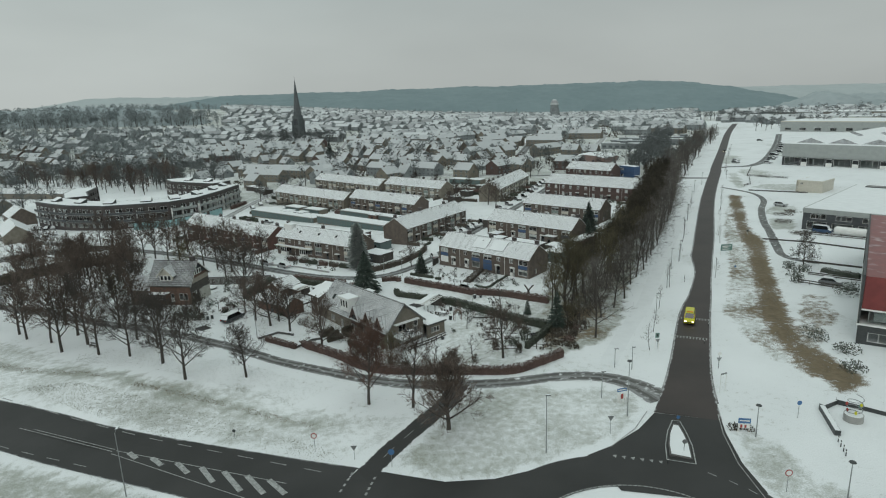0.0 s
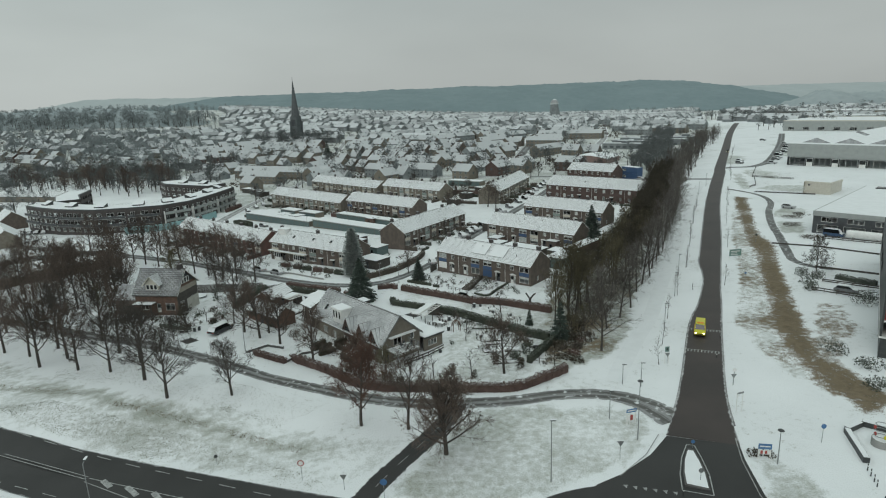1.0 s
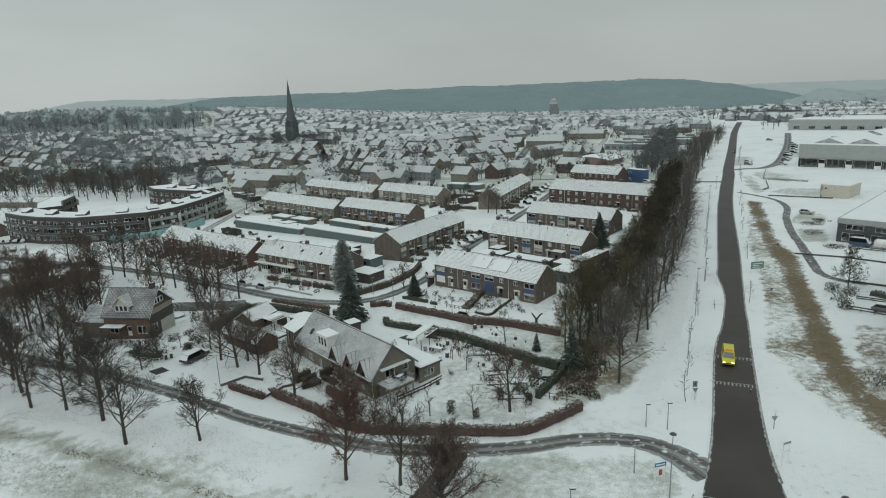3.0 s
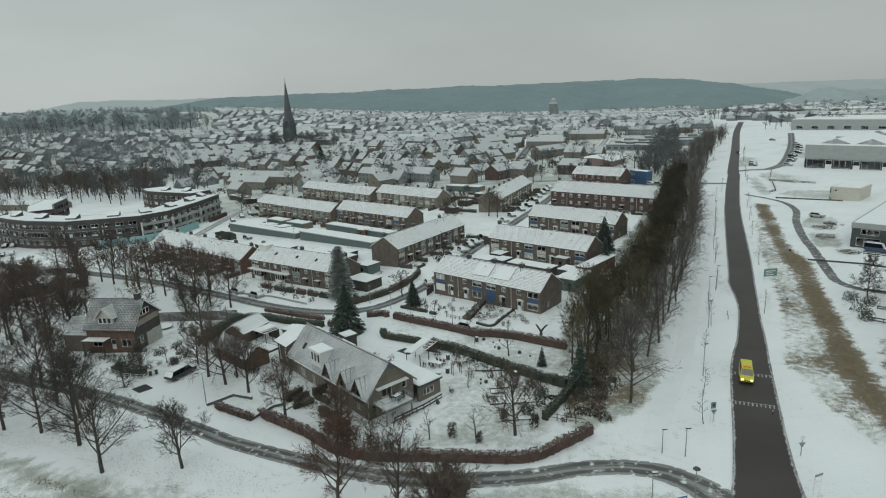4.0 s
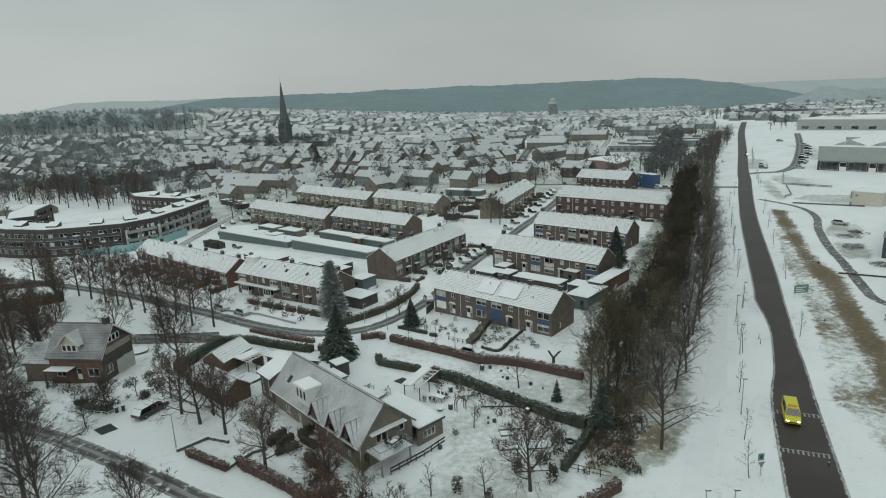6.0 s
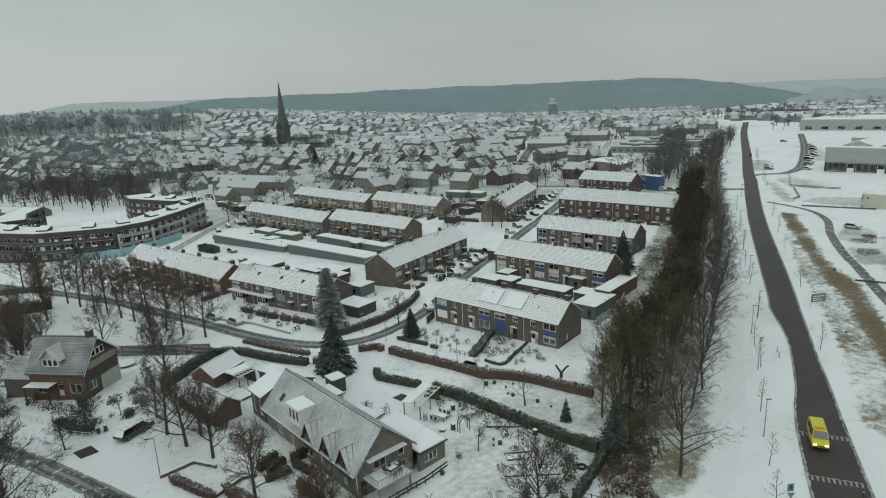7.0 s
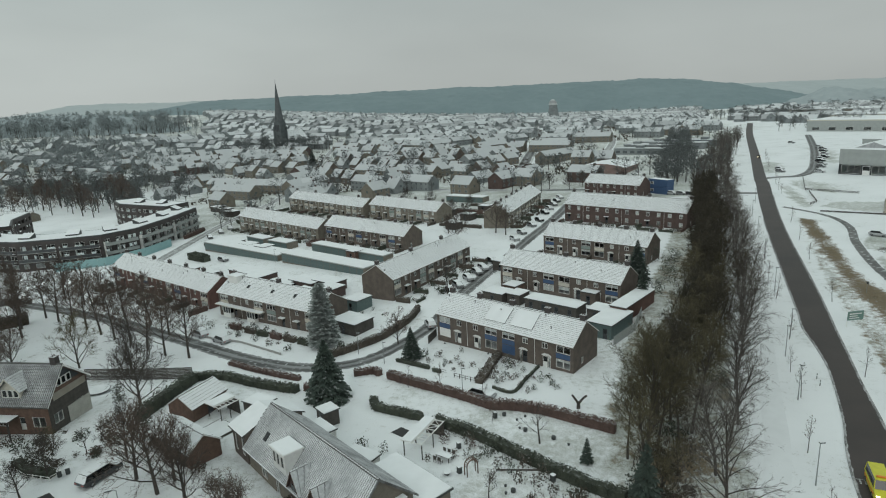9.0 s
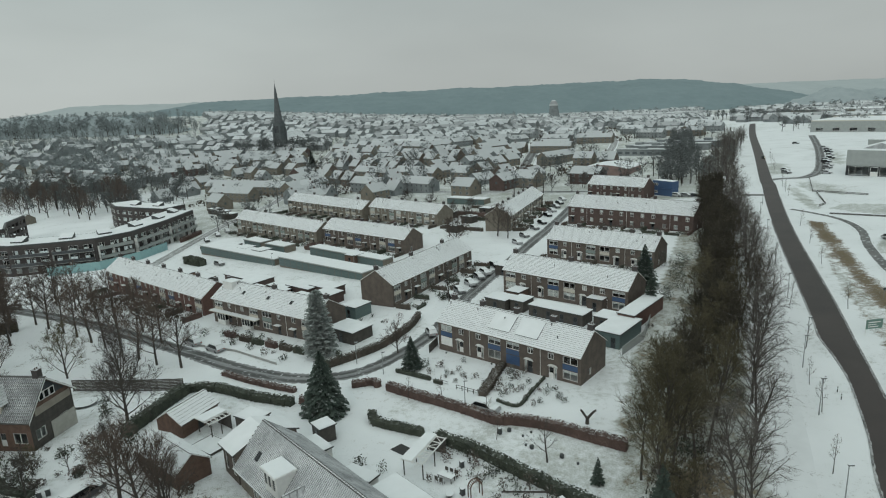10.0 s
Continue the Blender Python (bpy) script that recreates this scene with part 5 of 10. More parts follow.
def ridge_tile():
    """A half-round ridge tile with a thin cap of snow."""
    s = Shape()
    pts = [(-0.19, -0.02), (-0.13, 0.11), (0, 0.16), (0.13, 0.11), (0.19, -0.02)]
    for k, (p, q) in enumerate(zip(pts, pts[1:])):
        s.face([(q[0], 0, q[1]), (p[0], 0, p[1]), (p[0], 0.39, p[1] - 0.03), (q[0], 0.39, q[1] - 0.03)], 1 if k in (1,) else 0)
    s.face([(x, 0, z) for x, z in pts], 0)
    s.face([(x, 0.39, z - 0.03) for x, z in pts][::-1], 0)
    return s.mesh("ridge_tile", [TILE, SNOW_THIN])


def dormer_mesh():
    s = Shape()
    w, h, r, d = 2.4, 0.5, 2.65, 2.55
    s.box(0, 0, -1.0, 0.06, w, h, 2)
    s.face([(0, 0, h), (0, w, h), (0, w / 2, r)], 2)
    s.box(-0.04, 0.55, -0.2, 0.0, w - 0.55, h + 0.45, 3)
    for ye in (-0.24, w + 0.24):
        a, b = (-0.28, ye, h - 0.32), (0.9, ye, h - 0.32)
        c, e = (d, w / 2, r + 0.1), (-0.28, w / 2, r + 0.1)
        if ye < 0:
            pantile_slope(s, a, b, c, e, 0.42, 0.3, 0.07, 0.04)
        else:
            pantile_slope(s, b, a, e, c, 0.42, 0.3, 0.07, 0.04)
        s.face([(-0.3, ye, h - 0.5), (-0.3, ye, h - 0.24), (-0.3, w / 2, r + 0.2), (-0.3, w / 2, r - 0.1)], 4)
        s.face([(-0.28, ye, h - 0.4), (0.9, ye, h - 0.4), (d, w / 2, r), (-0.28, w / 2, r)], 2)
    s.face([(0, 0, -1.0), (d * 0.5, 0, h), (0, 0, h)], 2)
    s.face([(0, w, -1.0), (0, w, h), (d * 0.5, w, h)], 2)
    for k in range(6):
        x = -0.28 + 0.38 * k
        s.box(x, w / 2 - 0.11, r + 0.1, x + 0.34, w / 2 + 0.11, r + 0.22, 1, 0)
    return s.mesh("dormer", [SNOW_THIN, TILE_DUSTED, BRICK_DARK, CAR_GLASS, WOOD_BROWN])


big_house()


# ---- the detached house to the west
def west_house():
    ob = thing("detached_house", pose(-62.0, 138.4, 0.9, 0, 0, 82.0), "detached brick house with white gable boards and snowy tiled roof", "house", "detached houses")
    Wd, L, e0, e1, rz, rx = 8.3, 10.2, 4.6, 5.36, 9.05, 3.75
    # local frame: x along the gable from front to back, y from the gable to the far end
    s = Shape()
    front = [(0.8, 2.6, 0.7, 2.3), (5.4, 7.0, 0.7, 2.3)]
    wall_sheet(s, (0, 0), (Wd, 0), -1.5, e0, front)
    part("wall_base", s, WOOD, ob)
    s = Shape()
    s.face([(0, 0, e0), (Wd, 0, e0), (Wd, 0, e1), (rx, 0, rz), (0, 0, e0 + 0.01)])
    wall_sheet(s, (Wd, 0), (Wd, L), -1, e1)
    wall_sheet(s, (0, L), (0, 0), -1, e0, [(1.0, 3.0, 0.6, 2.3), (5.0, 6.0, 0.1, 2.2), (7.2, 9.4, 0.6, 2.3)])
    s.face([(0, L, -1), (0, L, e0), (rx, L, rz), (Wd, L, e1), (Wd, L, -1)])
    part("wall", s, WOOD_BROWN, ob)
    s = Shape()
    s.face([(1.5, -0.04, 6.1), (7.1, -0.04, 6.1), (rx, -0.04, rz - 0.2)], 0)
    part("gable_board", s, DOOR, ob, "dark boarding in the gable top")
    s = Shape()
    s.box(1.25, -0.06, 4.3, 8.0, 0.0, 5.4)
    part("gable_panel", s, BRICK_PALE, ob, "pale boarding across the gable")
    s = Shape()
    s.box(3.6, -0.08, -2, 8.3, -0.01, 2.2)
    part("plinth", s, STONE_PALE, ob, "pale rendered wall")
    for k in (2.3, 3.3, 4.3):
        add_window(ob, pose(k, -0.17, 6.1), 0.9, 1.2, 0, dark=True)
    for a, b, lo, hi in front:
        add_window(ob, pose(a, 0.06, lo), b - a, hi - lo, 1)
    for a, b, lo, hi in [(1.0, 3.0, 0.6, 2.3), (7.2, 9.4, 0.6, 2.3)]:
        add_window(ob, pose(0.06, L - a, lo, 0, 0, -90), b - a, hi - lo, 1)
    add_door(ob, pose(0.1, L - 5.0, 0.1, 0, 0, -90), 1.0, 2.1, WHITE)
    s = Shape()
    ov = 0.5
    sl, sr = (rz - e0) / rx, (rz - e1) / (Wd - rx)
    y0, y1 = -0.5, L + 0.4
    la, ra, rt = (-ov, e0 - ov * sl + 0.15), (Wd + ov, e1 - ov * sr + 0.15), rz + 0.15
    pantile_slope(s, (la[0], y1, la[1]), (la[0], y0, la[1]), (rx, y0, rt), (rx, y1, rt), 0.45, 0.31, 0.13)
    roof_slope(s, (ra[0], y0, ra[1]), (ra[0], y1, ra[1]), (rx, y1, rt), (rx, y0, rt), 0.36, 0.05)
    for xx, zz in (la, ra):
        s.face([(xx, y0, zz - 0.2), (xx, y1, zz - 0.2), (rx, y1, rt - 0.2), (rx, y0, rt - 0.2)], 1)
        for yy in (y0, y1):
            s.face([(xx, yy, zz - 0.3), (xx, yy, zz), (rx, yy, rt), (rx, yy, rt - 0.3)], 2)
    for k in range(36):
        a = y0 + (y1 - y0) * k / 36
        s.box(rx - 0.16, a, rt - 0.04, rx + 0.16, a + 0.37, rt + 0.1, 1, 1)
    roof = part("roof", s, [SNOW_WORN, TILE, WHITE], ob, "steep grey tiled roof thinly covered with snow")
    s = Shape()
    s.box(0, 0, -0.8, 3.0, 3.2, 1.7, 2)
    for ya, yb in ((-0.45, 1.6), (3.65, 1.6)):
        a, b, c, d = (-0.6, ya, 1.35), (4.6, ya, 1.35), (4.6, yb, 3.5), (-0.6, yb, 3.5)
        roof_slope(s, *((a, b, c, d) if ya < yb else (b, a, d, c)), 0.36, 0.07, 0, 1)
        s.face([(-0.61, ya, 1.1), (-0.61, ya, 1.4), (-0.61, yb, 3.55), (-0.61, yb, 3.25)], 2)
    s.face([(-0.02, 0, 1.7), (-0.02, 1.6, 3.3), (-0.02, 3.2, 1.7)], 2)
    dm = part("dormer", s, [SNOW_THIN, TILE, CREAM], roof, "cream gabled dormer with snow", pose(0.3, 4.3, 5.0))
    for k in (0.25, 1.2, 2.15):
        add_window(dm, pose(-0.12, k + 0.85, 0.3, 0, 0, -90), 0.85, 1.2, 0, dark=True)
    chimney(roof, rx + 0.2, 0.9, rz, 0.9, 0.9, 1.3)
    s = Shape()
    s.box(-2.2, 5.0, 2.4, -0.1, 9.8, 2.6, 0, 1)
    for yy in (5.2, 9.5):
        s.box(-2.1, yy, -1.4, -1.9, yy + 0.2, 2.4, 0)
    part("porch", s, [WOOD, SNOW_FLAT], ob, "dark posts and flat snowy porch roof")
    # low side wing
    s = Shape()
    s.box(1.0, L, -1.5, 8.0, L + 6.0, 2.6)
    part("wing_wall", s, BRICK, ob)
    s = Shape()
    roof_slope(s, (0.6, L + 6.3, 2.6), (0.6, L, 2.6), (4.5, L, 5.2), (4.5, L + 6.3, 5.2), 0.36, 0.05)
    roof_slope(s, (8.4, L, 2.6), (8.4, L + 6.3, 2.6), (4.5, L + 6.3, 5.2), (4.5, L, 5.2), 0.36, 0.05)
    s.face([(0.6, L + 6.3, 2.6), (4.5, L + 6.3, 5.2), (8.4, L + 6.3, 2.6)], 1)
    part("wing_roof", s, [SNOW_WORN, TILE], ob)


west_house()

# ---- sheds, carports and extensions round the rows
R_A = -41.0
shed(24.2, 165.6, R_A, 5.0, 9.5, 2.7, "grey flat-roofed double garage beside the terrace under snow", GARAGE, name="garage", category="garage", doors=2)
shed(30.4, 172.2, R_A, 3.4, 14.5, 3.0, "brick outbuilding with a snowy flat roof", BRICK_RED, name="outbuilding", category="outbuilding")
shed(26.0, 173.2, R_A, 3.6, 4.4, 2.5, "dark shed with a snowy flat roof", WOOD, group="back garden sheds")
shed(14.6, 182.6, R_A, 12.6, 4.2, 2.5, "long dark shed row with a snowy flat roof", WOOD, name="shed_row", doors=4)
shed(5.9, 190.4, R_A, 5.4, 4.6, 2.5, "dark shed with a snowy flat roof", WOOD, group="back garden sheds")
shed(11.2, 187.6, R_A, 3.4, 4.2, 2.4, "dark shed with a snowy flat roof", WOOD, group="back garden sheds")
shed(11.0, 193.6, R_A, 3.4, 4.0, 2.6, "dark shed with a snowy flat roof", WOOD_BROWN, group="back garden sheds")
shed(27.2, 183.6, R_A, 3.4, 3.2, 2.7, "brick porch extension with a snowy flat roof", BRICK, name="extension", category="extension")
shed(10.5, 216.5, R_A, 5.0, 5.0, 2.5, "dark shed with a snowy flat roof", WOOD, group="back garden sheds")
shed(19.0, 208.0, R_A, 9.0, 4.0, 2.5, "long dark shed row with a snowy flat roof", WOOD, name="shed_row", doors=3)
shed(33.0, 197.0, R_A, 9.0, 4.0, 2.5, "long dark shed row with a snowy flat roof", WOOD, name="shed_row", doors=3)
shed(36.5, 244.0, R_A, 14.0, 4.5, 2.6, "long brick shed row with a snowy flat roof", BRICK_DARK, name="shed_row", doors=4)
for k, (sx, sy, sw, sd) in enumerate([(-27.6, 179.6, 7.2, 5.6), (-33, 192.0, 4, 4), (-27.0, 193, 4.5, 5), (-23.5, 205.8, 4, 4), (-42, 204.2, 4.2, 4), (-49, 210, 4.5, 4), (-57, 215, 4, 4.4), (-66, 222, 5, 4), (-76, 230, 4.5, 4), (-85, 238, 4.2, 4), (-69, 262, 5, 4.6), (-76.5, 268, 5.4, 4.6), (-84, 276, 5.4, 4.6), (-34, 243, 4, 4), (-20, 222, 5, 7), (-17, 214, 4, 4)]):
    shed(sx, sy, -38, sw, sd, 2.5 + 0.1 * (k % 3), "dark garden shed with a snowy flat roof", (WOOD, WOOD_BROWN, GARAGE, BRICK)[k % 4], group="back garden sheds")
shed(-43.5, 145.4, 66, 7.0, 4.9, 2.3, "red-brown garden house with a snowy pitched roof", WOOD_BROWN, "gable", 3.9, "garden_house", "garden house")
shed(-47.6, 139.9, -38.5, 10.2, 4.6, 2.2, "red-brown timber barn with a snowy pitched roof", WOOD_BROWN, "gable", 3.9, "barn", "barn")
shed(-35.8, 146.4, -31.5, 4.0, 2.9, 2.3, "open dark garden shelter with a snowy flat roof", WOOD, name="garden_shelter", category="shelter")
shed(-24.6, 134.8, 42, 2.6, 2.6, 2.2, "small shed beside the big house under snow", WOOD)
shed(-16.5, 128.6, -36, 4.3, 1.7, 2.3, "narrow white outbuilding under snow", WHITE)
shed(-23.1, 141.5, -51, 2.5, 2.4, 2.3, "dark garden hut under snow beside the spruce", WOOD)


shed(-200.0, 262.5, -50, 27, 10, 3.6, "grey brick house with a snowy pitched roof beyond the field", BRICK_GREY, "gable", 7.4, "house", "house")
shed(-222, 296, -45, 16, 11, 4.6, "brown brick house with a plain gable and snowy roof", BRICK, "gable", 8.6, "house", "house")
shed(-304, 396, -14, 78, 9, 3.4, "long low row of houses with a snowy pitched roof", BRICK_GREY, "gable", 6.2, "house_row", "houses", doors=6)
shed(-23.6, 136.2, -48, 4.2, 2.4, 2.6, "small white garage with a snowy flat roof", WHITE, name="garage", category="garage")

for gx, gy, gw, gd in ((-67.3, 230.5, 16, 5.5), (-50.6, 215.6, 7, 5), (-45.2, 214.2, 9, 5.5), (-38.4, 212.0, 8, 5), (-60.4, 222.4, 6, 4.5), (-36.0, 205.4, 6, 4.5)):
    shed(gx, gy, -38, gw, gd, 2.6, "flat-roofed brick garage in a back court under snow", BRICK_DARK, name="garage", category="garage", doors=max(1, int(gw / 4)), group="back court garages")
# ---- the curved apartment block
def strip_outline(line, width):
    """The outline of a wing of that width, to the left of its outer front line."""
    back = []
    for i, (x, y) in enumerate(line):
        p, q = line[max(0, i - 1)], line[min(len(line) - 1, i + 1)]
        d = Vector((q[0] - p[0], q[1] - p[1])).normalized()
        back.append((x - d.y * width, y + d.x * width))
    return list(line) + back[::-1]


def apartments():
    z = gz(-145)
    ob = thing("apartment_building", pose(-140, 285, z), "curved three-storey brick apartment building with balconies and snowy flat roof", "apartment building")
    wings = [([(-194.5, 281.6), (-182, 273), (-170.5, 267), (-152.4, 262), (-139.4, 264.5), (-126, 268.5), (-118, 279), (-114.5, 300), (-113, 323)], 13.0, 10.2, True),
             ([(-168, 357), (-160, 346), (-148, 339), (-130, 330)], 13.0, 10.3, False), ([(-205, 330), (-199, 309), (-188, 292)], 11.0, 10.1, False)]
    for line, width, H_, balconies in wings:
        loc = [(x + 140, y - 285) for x, y in strip_outline(line, width)]
        wall = Shape()
        wins = []
        n = len(loc)
        for i in range(n):
            p, q = loc[i], loc[(i + 1) % n]
            L = math.hypot(q[0] - p[0], q[1] - p[1])
            m = int(L / 3.6)
            holes = []
            for j in range(m):
                wide_ = 2.9 if j % 3 else 1.7
                a = (j + 0.5) * L / m - wide_ / 2
                for k in range(3):
                    holes.append((a, a + wide_, 0.8 + 3.2 * k, 2.45 + 3.2 * k))
            wall_sheet(wall, p, q, -3, H_, holes, 0.3)
            ang = math.degrees(math.atan2(q[1] - p[1], q[0] - p[0]))
            if i < len(line) + 1:
                wins += [(p, ang, a, lo, b - a, hi - lo) for a, b, lo, hi in holes]
            if balconies and i < len(line) - 1:
                for k in range(1, 3):
                    bal = Shape()
                    bal.box(0.6, -1.3, 3.2 * k - 0.05, L - 0.6, -0.02, 3.2 * k + 0.12, 0, 1)
                    b = part("balcony", bal, [CONCRETE, SNOW_FLAT], ob, "", pose(p[0], p[1], 0, 0, 0, ang))
                    r = Shape()
                    r.box(0.6, -1.3, 3.2 * k + 0.12, L - 0.6, -1.25, 3.2 * k + 1.1)
                    r.box(0.6, -1.33, 3.2 * k + 1.1, L - 0.6, -1.22, 3.2 * k + 1.17, 1)
                    part("railing", r, [(SLATE_WALL if i < 5 else GREY_PANEL), METAL], b, "balcony parapet with a pale rail")
                    if i >= 4:
                        for j in range(int(L / 5)):
                            d_ = Shape()
                            d_.box(0.6 + 5 * j, -1.25, 3.2 * k - 2.9, 0.75 + 5 * j, -0.02, 3.2 * k + 1.5)
                            part("balcony_screen", d_, WHITE, b, "pale upright screen between balconies")
        part("wall", wall, BRICK_APT, ob)
        for p, ang, a, lo, w, h in wins:
            add_window(ob, pose(p[0], p[1], 0, 0, 0, ang) @ pose(a, 0.06, lo), w, h, 1)
        s = Shape()
        s.prism(loc, H_, H_ + 0.45, 0)
        edge_ = strip_outline(line, 0.7)
        s.prism([(x + 140, y - 285) for x, y in strip_outline(edge_[len(line):][::-1], width - 1.4)], H_ + 0.4, H_ + 0.5, 1)
        part("roof", s, [DARK_METAL, SNOW_FLAT], ob, "flat roof under snow with a dark edge")
    for (x, y, a) in [(-184, 281, -32), (-168, 273, -20), (-152, 268, -5), (-137, 271, 12), (-127, 277, 40), (-122, 290, 75), (-120, 305, 85), (-120, 319, 88), (-136, 340, -30), (-150, 347, -30)]:
        s = Shape()
        s.box(-2.2, -1.6, 0.4, 2.2, 1.6, 1.0, 0)
        s.face([(-2.2, -1.6, 1.0), (2.2, -1.6, 1.0), (2.2, 1.6, 2.3), (-2.2, 1.6, 2.3)], 1)
        s.face([(-2.2, 1.6, 1.0), (-2.2, 1.6, 2.3), (2.2, 1.6, 2.3), (2.2, 1.6, 1.0)], 0)
        s.face([(-2.2, -1.6, 1.0), (-2.2, 1.6, 2.3), (-2.2, 1.6, 1.0)], 0)
        s.face([(2.2, -1.6, 1.0), (2.2, 1.6, 1.0), (2.2, 1.6, 2.3)], 0)
        part("rooflight", s, [DARK_METAL, SNOW_FLAT], ob, "", pose(x + 140, y - 285, 10.2, 0, 0, a))


apartments()


def hoarding():
    line = [(-138, 258.5), (-122, 262.5), (-113.5, 274), (-110, 288)]
    ob = thing("hoarding", pose(0, 0, 0), "teal hoarding in front of the apartment building", "fence")
    for (x0, y0), (x1, y1) in zip(line, line[1:]):
        L = math.hypot(x1 - x0, y1 - y0)
        n = max(1, int(L / 2.6))
        for k in range(n):
            a, b = k / n, (k + 0.985) / n
            xa, ya, xb, yb = x0 + (x1 - x0) * a, y0 + (y1 - y0) * a, x0 + (x1 - x0) * b, y0 + (y1 - y0) * b
            s = Shape()
            s.box(0, 0, -0.4, math.hypot(xb - xa, yb - ya), 0.08, 3.0)
            part("board", s, TEAL, ob, "", pose(xa, ya, gz(xa), 0, 0, math.degrees(math.atan2(yb - ya, xb - xa))))


hoarding()


# ---- halls and offices east of the road
def flat_building(name, x, y, ang, L, D, H_, label, wall, fascia, holes=(), top=None, fascia_h=0.6, mat_low=None, low=None, category="building"):
    z = gz(x, y)
    ob = thing(name, pose(x, y, z, 0, 0, ang), label, category)
    s = Shape()
    wall_sheet(s, (0, 0), (L, 0), -4 if not low else low, H_, holes)
    wall_sheet(s, (L, 0), (L, D), -4, H_)
    wall_sheet(s, (L, D), (0, D), -4, H_)
    wall_sheet(s, (0, D), (0, 0), -4, H_, [(D * k / 6 + 2, D * k / 6 + 5, 1.0, 2.6) for k in range(1, 5)])
    if low:
        s2 = Shape()
        wall_sheet(s2, (0, 0), (L, 0), -4, low, [h for h in holes if h[3] <= low])
        part("base_wall", s2, mat_low, ob)
    part("wall", s, wall, ob)
    for a, b, lo, hi in holes:
        add_window(ob, pose(a, 0.06, lo), b - a, hi - lo, 2 if b - a > 2 else 1)
    for k in range(1, 5):
        add_window(ob, pose(0.06, D - (D * k / 6 + 2), 1.0, 0, 0, -90), 3.0, 1.6, 2)
    s = Shape()
    s.box(-0.15, -0.2, H_ - fascia_h, L + 0.15, D + 0.15, H_ + 0.15, 0)
    s.box(0.3, 0.3, H_ + 0.15, L - 0.3, D - 0.3, H_ + 0.25, 1)
    part("roof", s, [fascia, top or SNOW_FLAT], ob, "flat roof under snow")
    return ob


shop = flat_building("shop_building", 104.2, 182.6, -46, 48, 60, 6.3, "dark clad commercial building with grey fascia and snowy flat roof", SLATE_WALL, GREY_PANEL,
                     [(1.2 + 6.5 * k, 6.4 + 6.5 * k, 0.4, 2.7) for k in range(7)] + [(2 + 6.5 * k, 6.0 + 6.5 * k, 3.5, 4.9) for k in range(7)], fascia_h=1.2)
s = Shape()
s.box(0, 0, 0, 13, 4, 0.35)
part("solar_panels", s, CAR_GLASS, shop, "block of dark roof panels free of snow", pose(4, 53, 6.5))
hall = flat_building("factory_hall", 176.0, 327.0, -51, 95, 190, 11.0, "large grey factory hall with ridged snowy roof", GREY_PANEL, GREY_PANEL,
                     [(1 + 11.6 * k, 8.6 + 11.6 * k, 0.5, 4.2) for k in range(8)], fascia_h=6.0, mat_low=SLATE_WALL, low=4.4)
for k in range(8):
    add_door(hall, pose(9.2 + 11.6 * k, -0.05, 0.1), 2.8, 4.0, WHITE, "white framed doors")
for k in range(6):
    for j in range(3):
        s = Shape()
        w, d, h = 14, 52, 2.6
        s.face([(0, 0, 0), (w / 2, 0, h), (w / 2, d, h), (0, d, 0)][::-1], 0)
        s.face([(w / 2, 0, h), (w, 0, 0), (w, d, 0), (w / 2, d, h)][::-1], 0)
        s.face([(0, 0, 0), (w, 0, 0), (w / 2, 0, h)], 1)
        s.face([(w, d, 0), (0, d, 0), (w / 2, d, h)], 1)
        part("roof_ridge", s, [SNOW_TILE, SNOW_WORN], hall, "", pose(3 + 15 * k, 8 + 60 * j, 11.2))
flat_building("warehouse", 300, 560, -50, 140, 70, 9.0, "far grey warehouse with a snowy flat roof", GREY_PANEL, CREAM, [(4 + 12 * k, 9 + 12 * k, 1, 3.5) for k in range(10)])
flat_building("warehouse", 215, 262, -50, 60, 30, 7.0, "grey warehouse with a snowy flat roof", GREY_PANEL, GREY_PANEL, [(4 + 9 * k, 9 + 9 * k, 1, 3.5) for k in range(5)])
for k, (fx, fy, fl, fd, fh) in enumerate([(430, 560, 90, 60, 8), (470, 690, 120, 60, 9), (380, 660, 60, 40, 7), (560, 640, 110, 70, 9), (420, 800, 100, 50, 8), (600, 800, 120, 60, 9), (250, 420, 30, 20, 5), (520, 520, 90, 70, 10)]):
    flat_building("warehouse", fx, fy, -50 + 3 * (k % 3), fl, fd, fh, "distant flat-roofed warehouse under snow", (GREY_PANEL, BRICK_GREY, CREAM)[k % 3], GREY_PANEL, [(4 + 12 * j, 9 + 12 * j, 1, 3.5) for j in range(int(fl / 13))])
flat_building("beige_kiosk", 137.5, 244.5, -50, 9, 12, 4.6, "beige box-like utility building under snow", CREAM, CREAM, [(1, 2, 3, 3.8)])


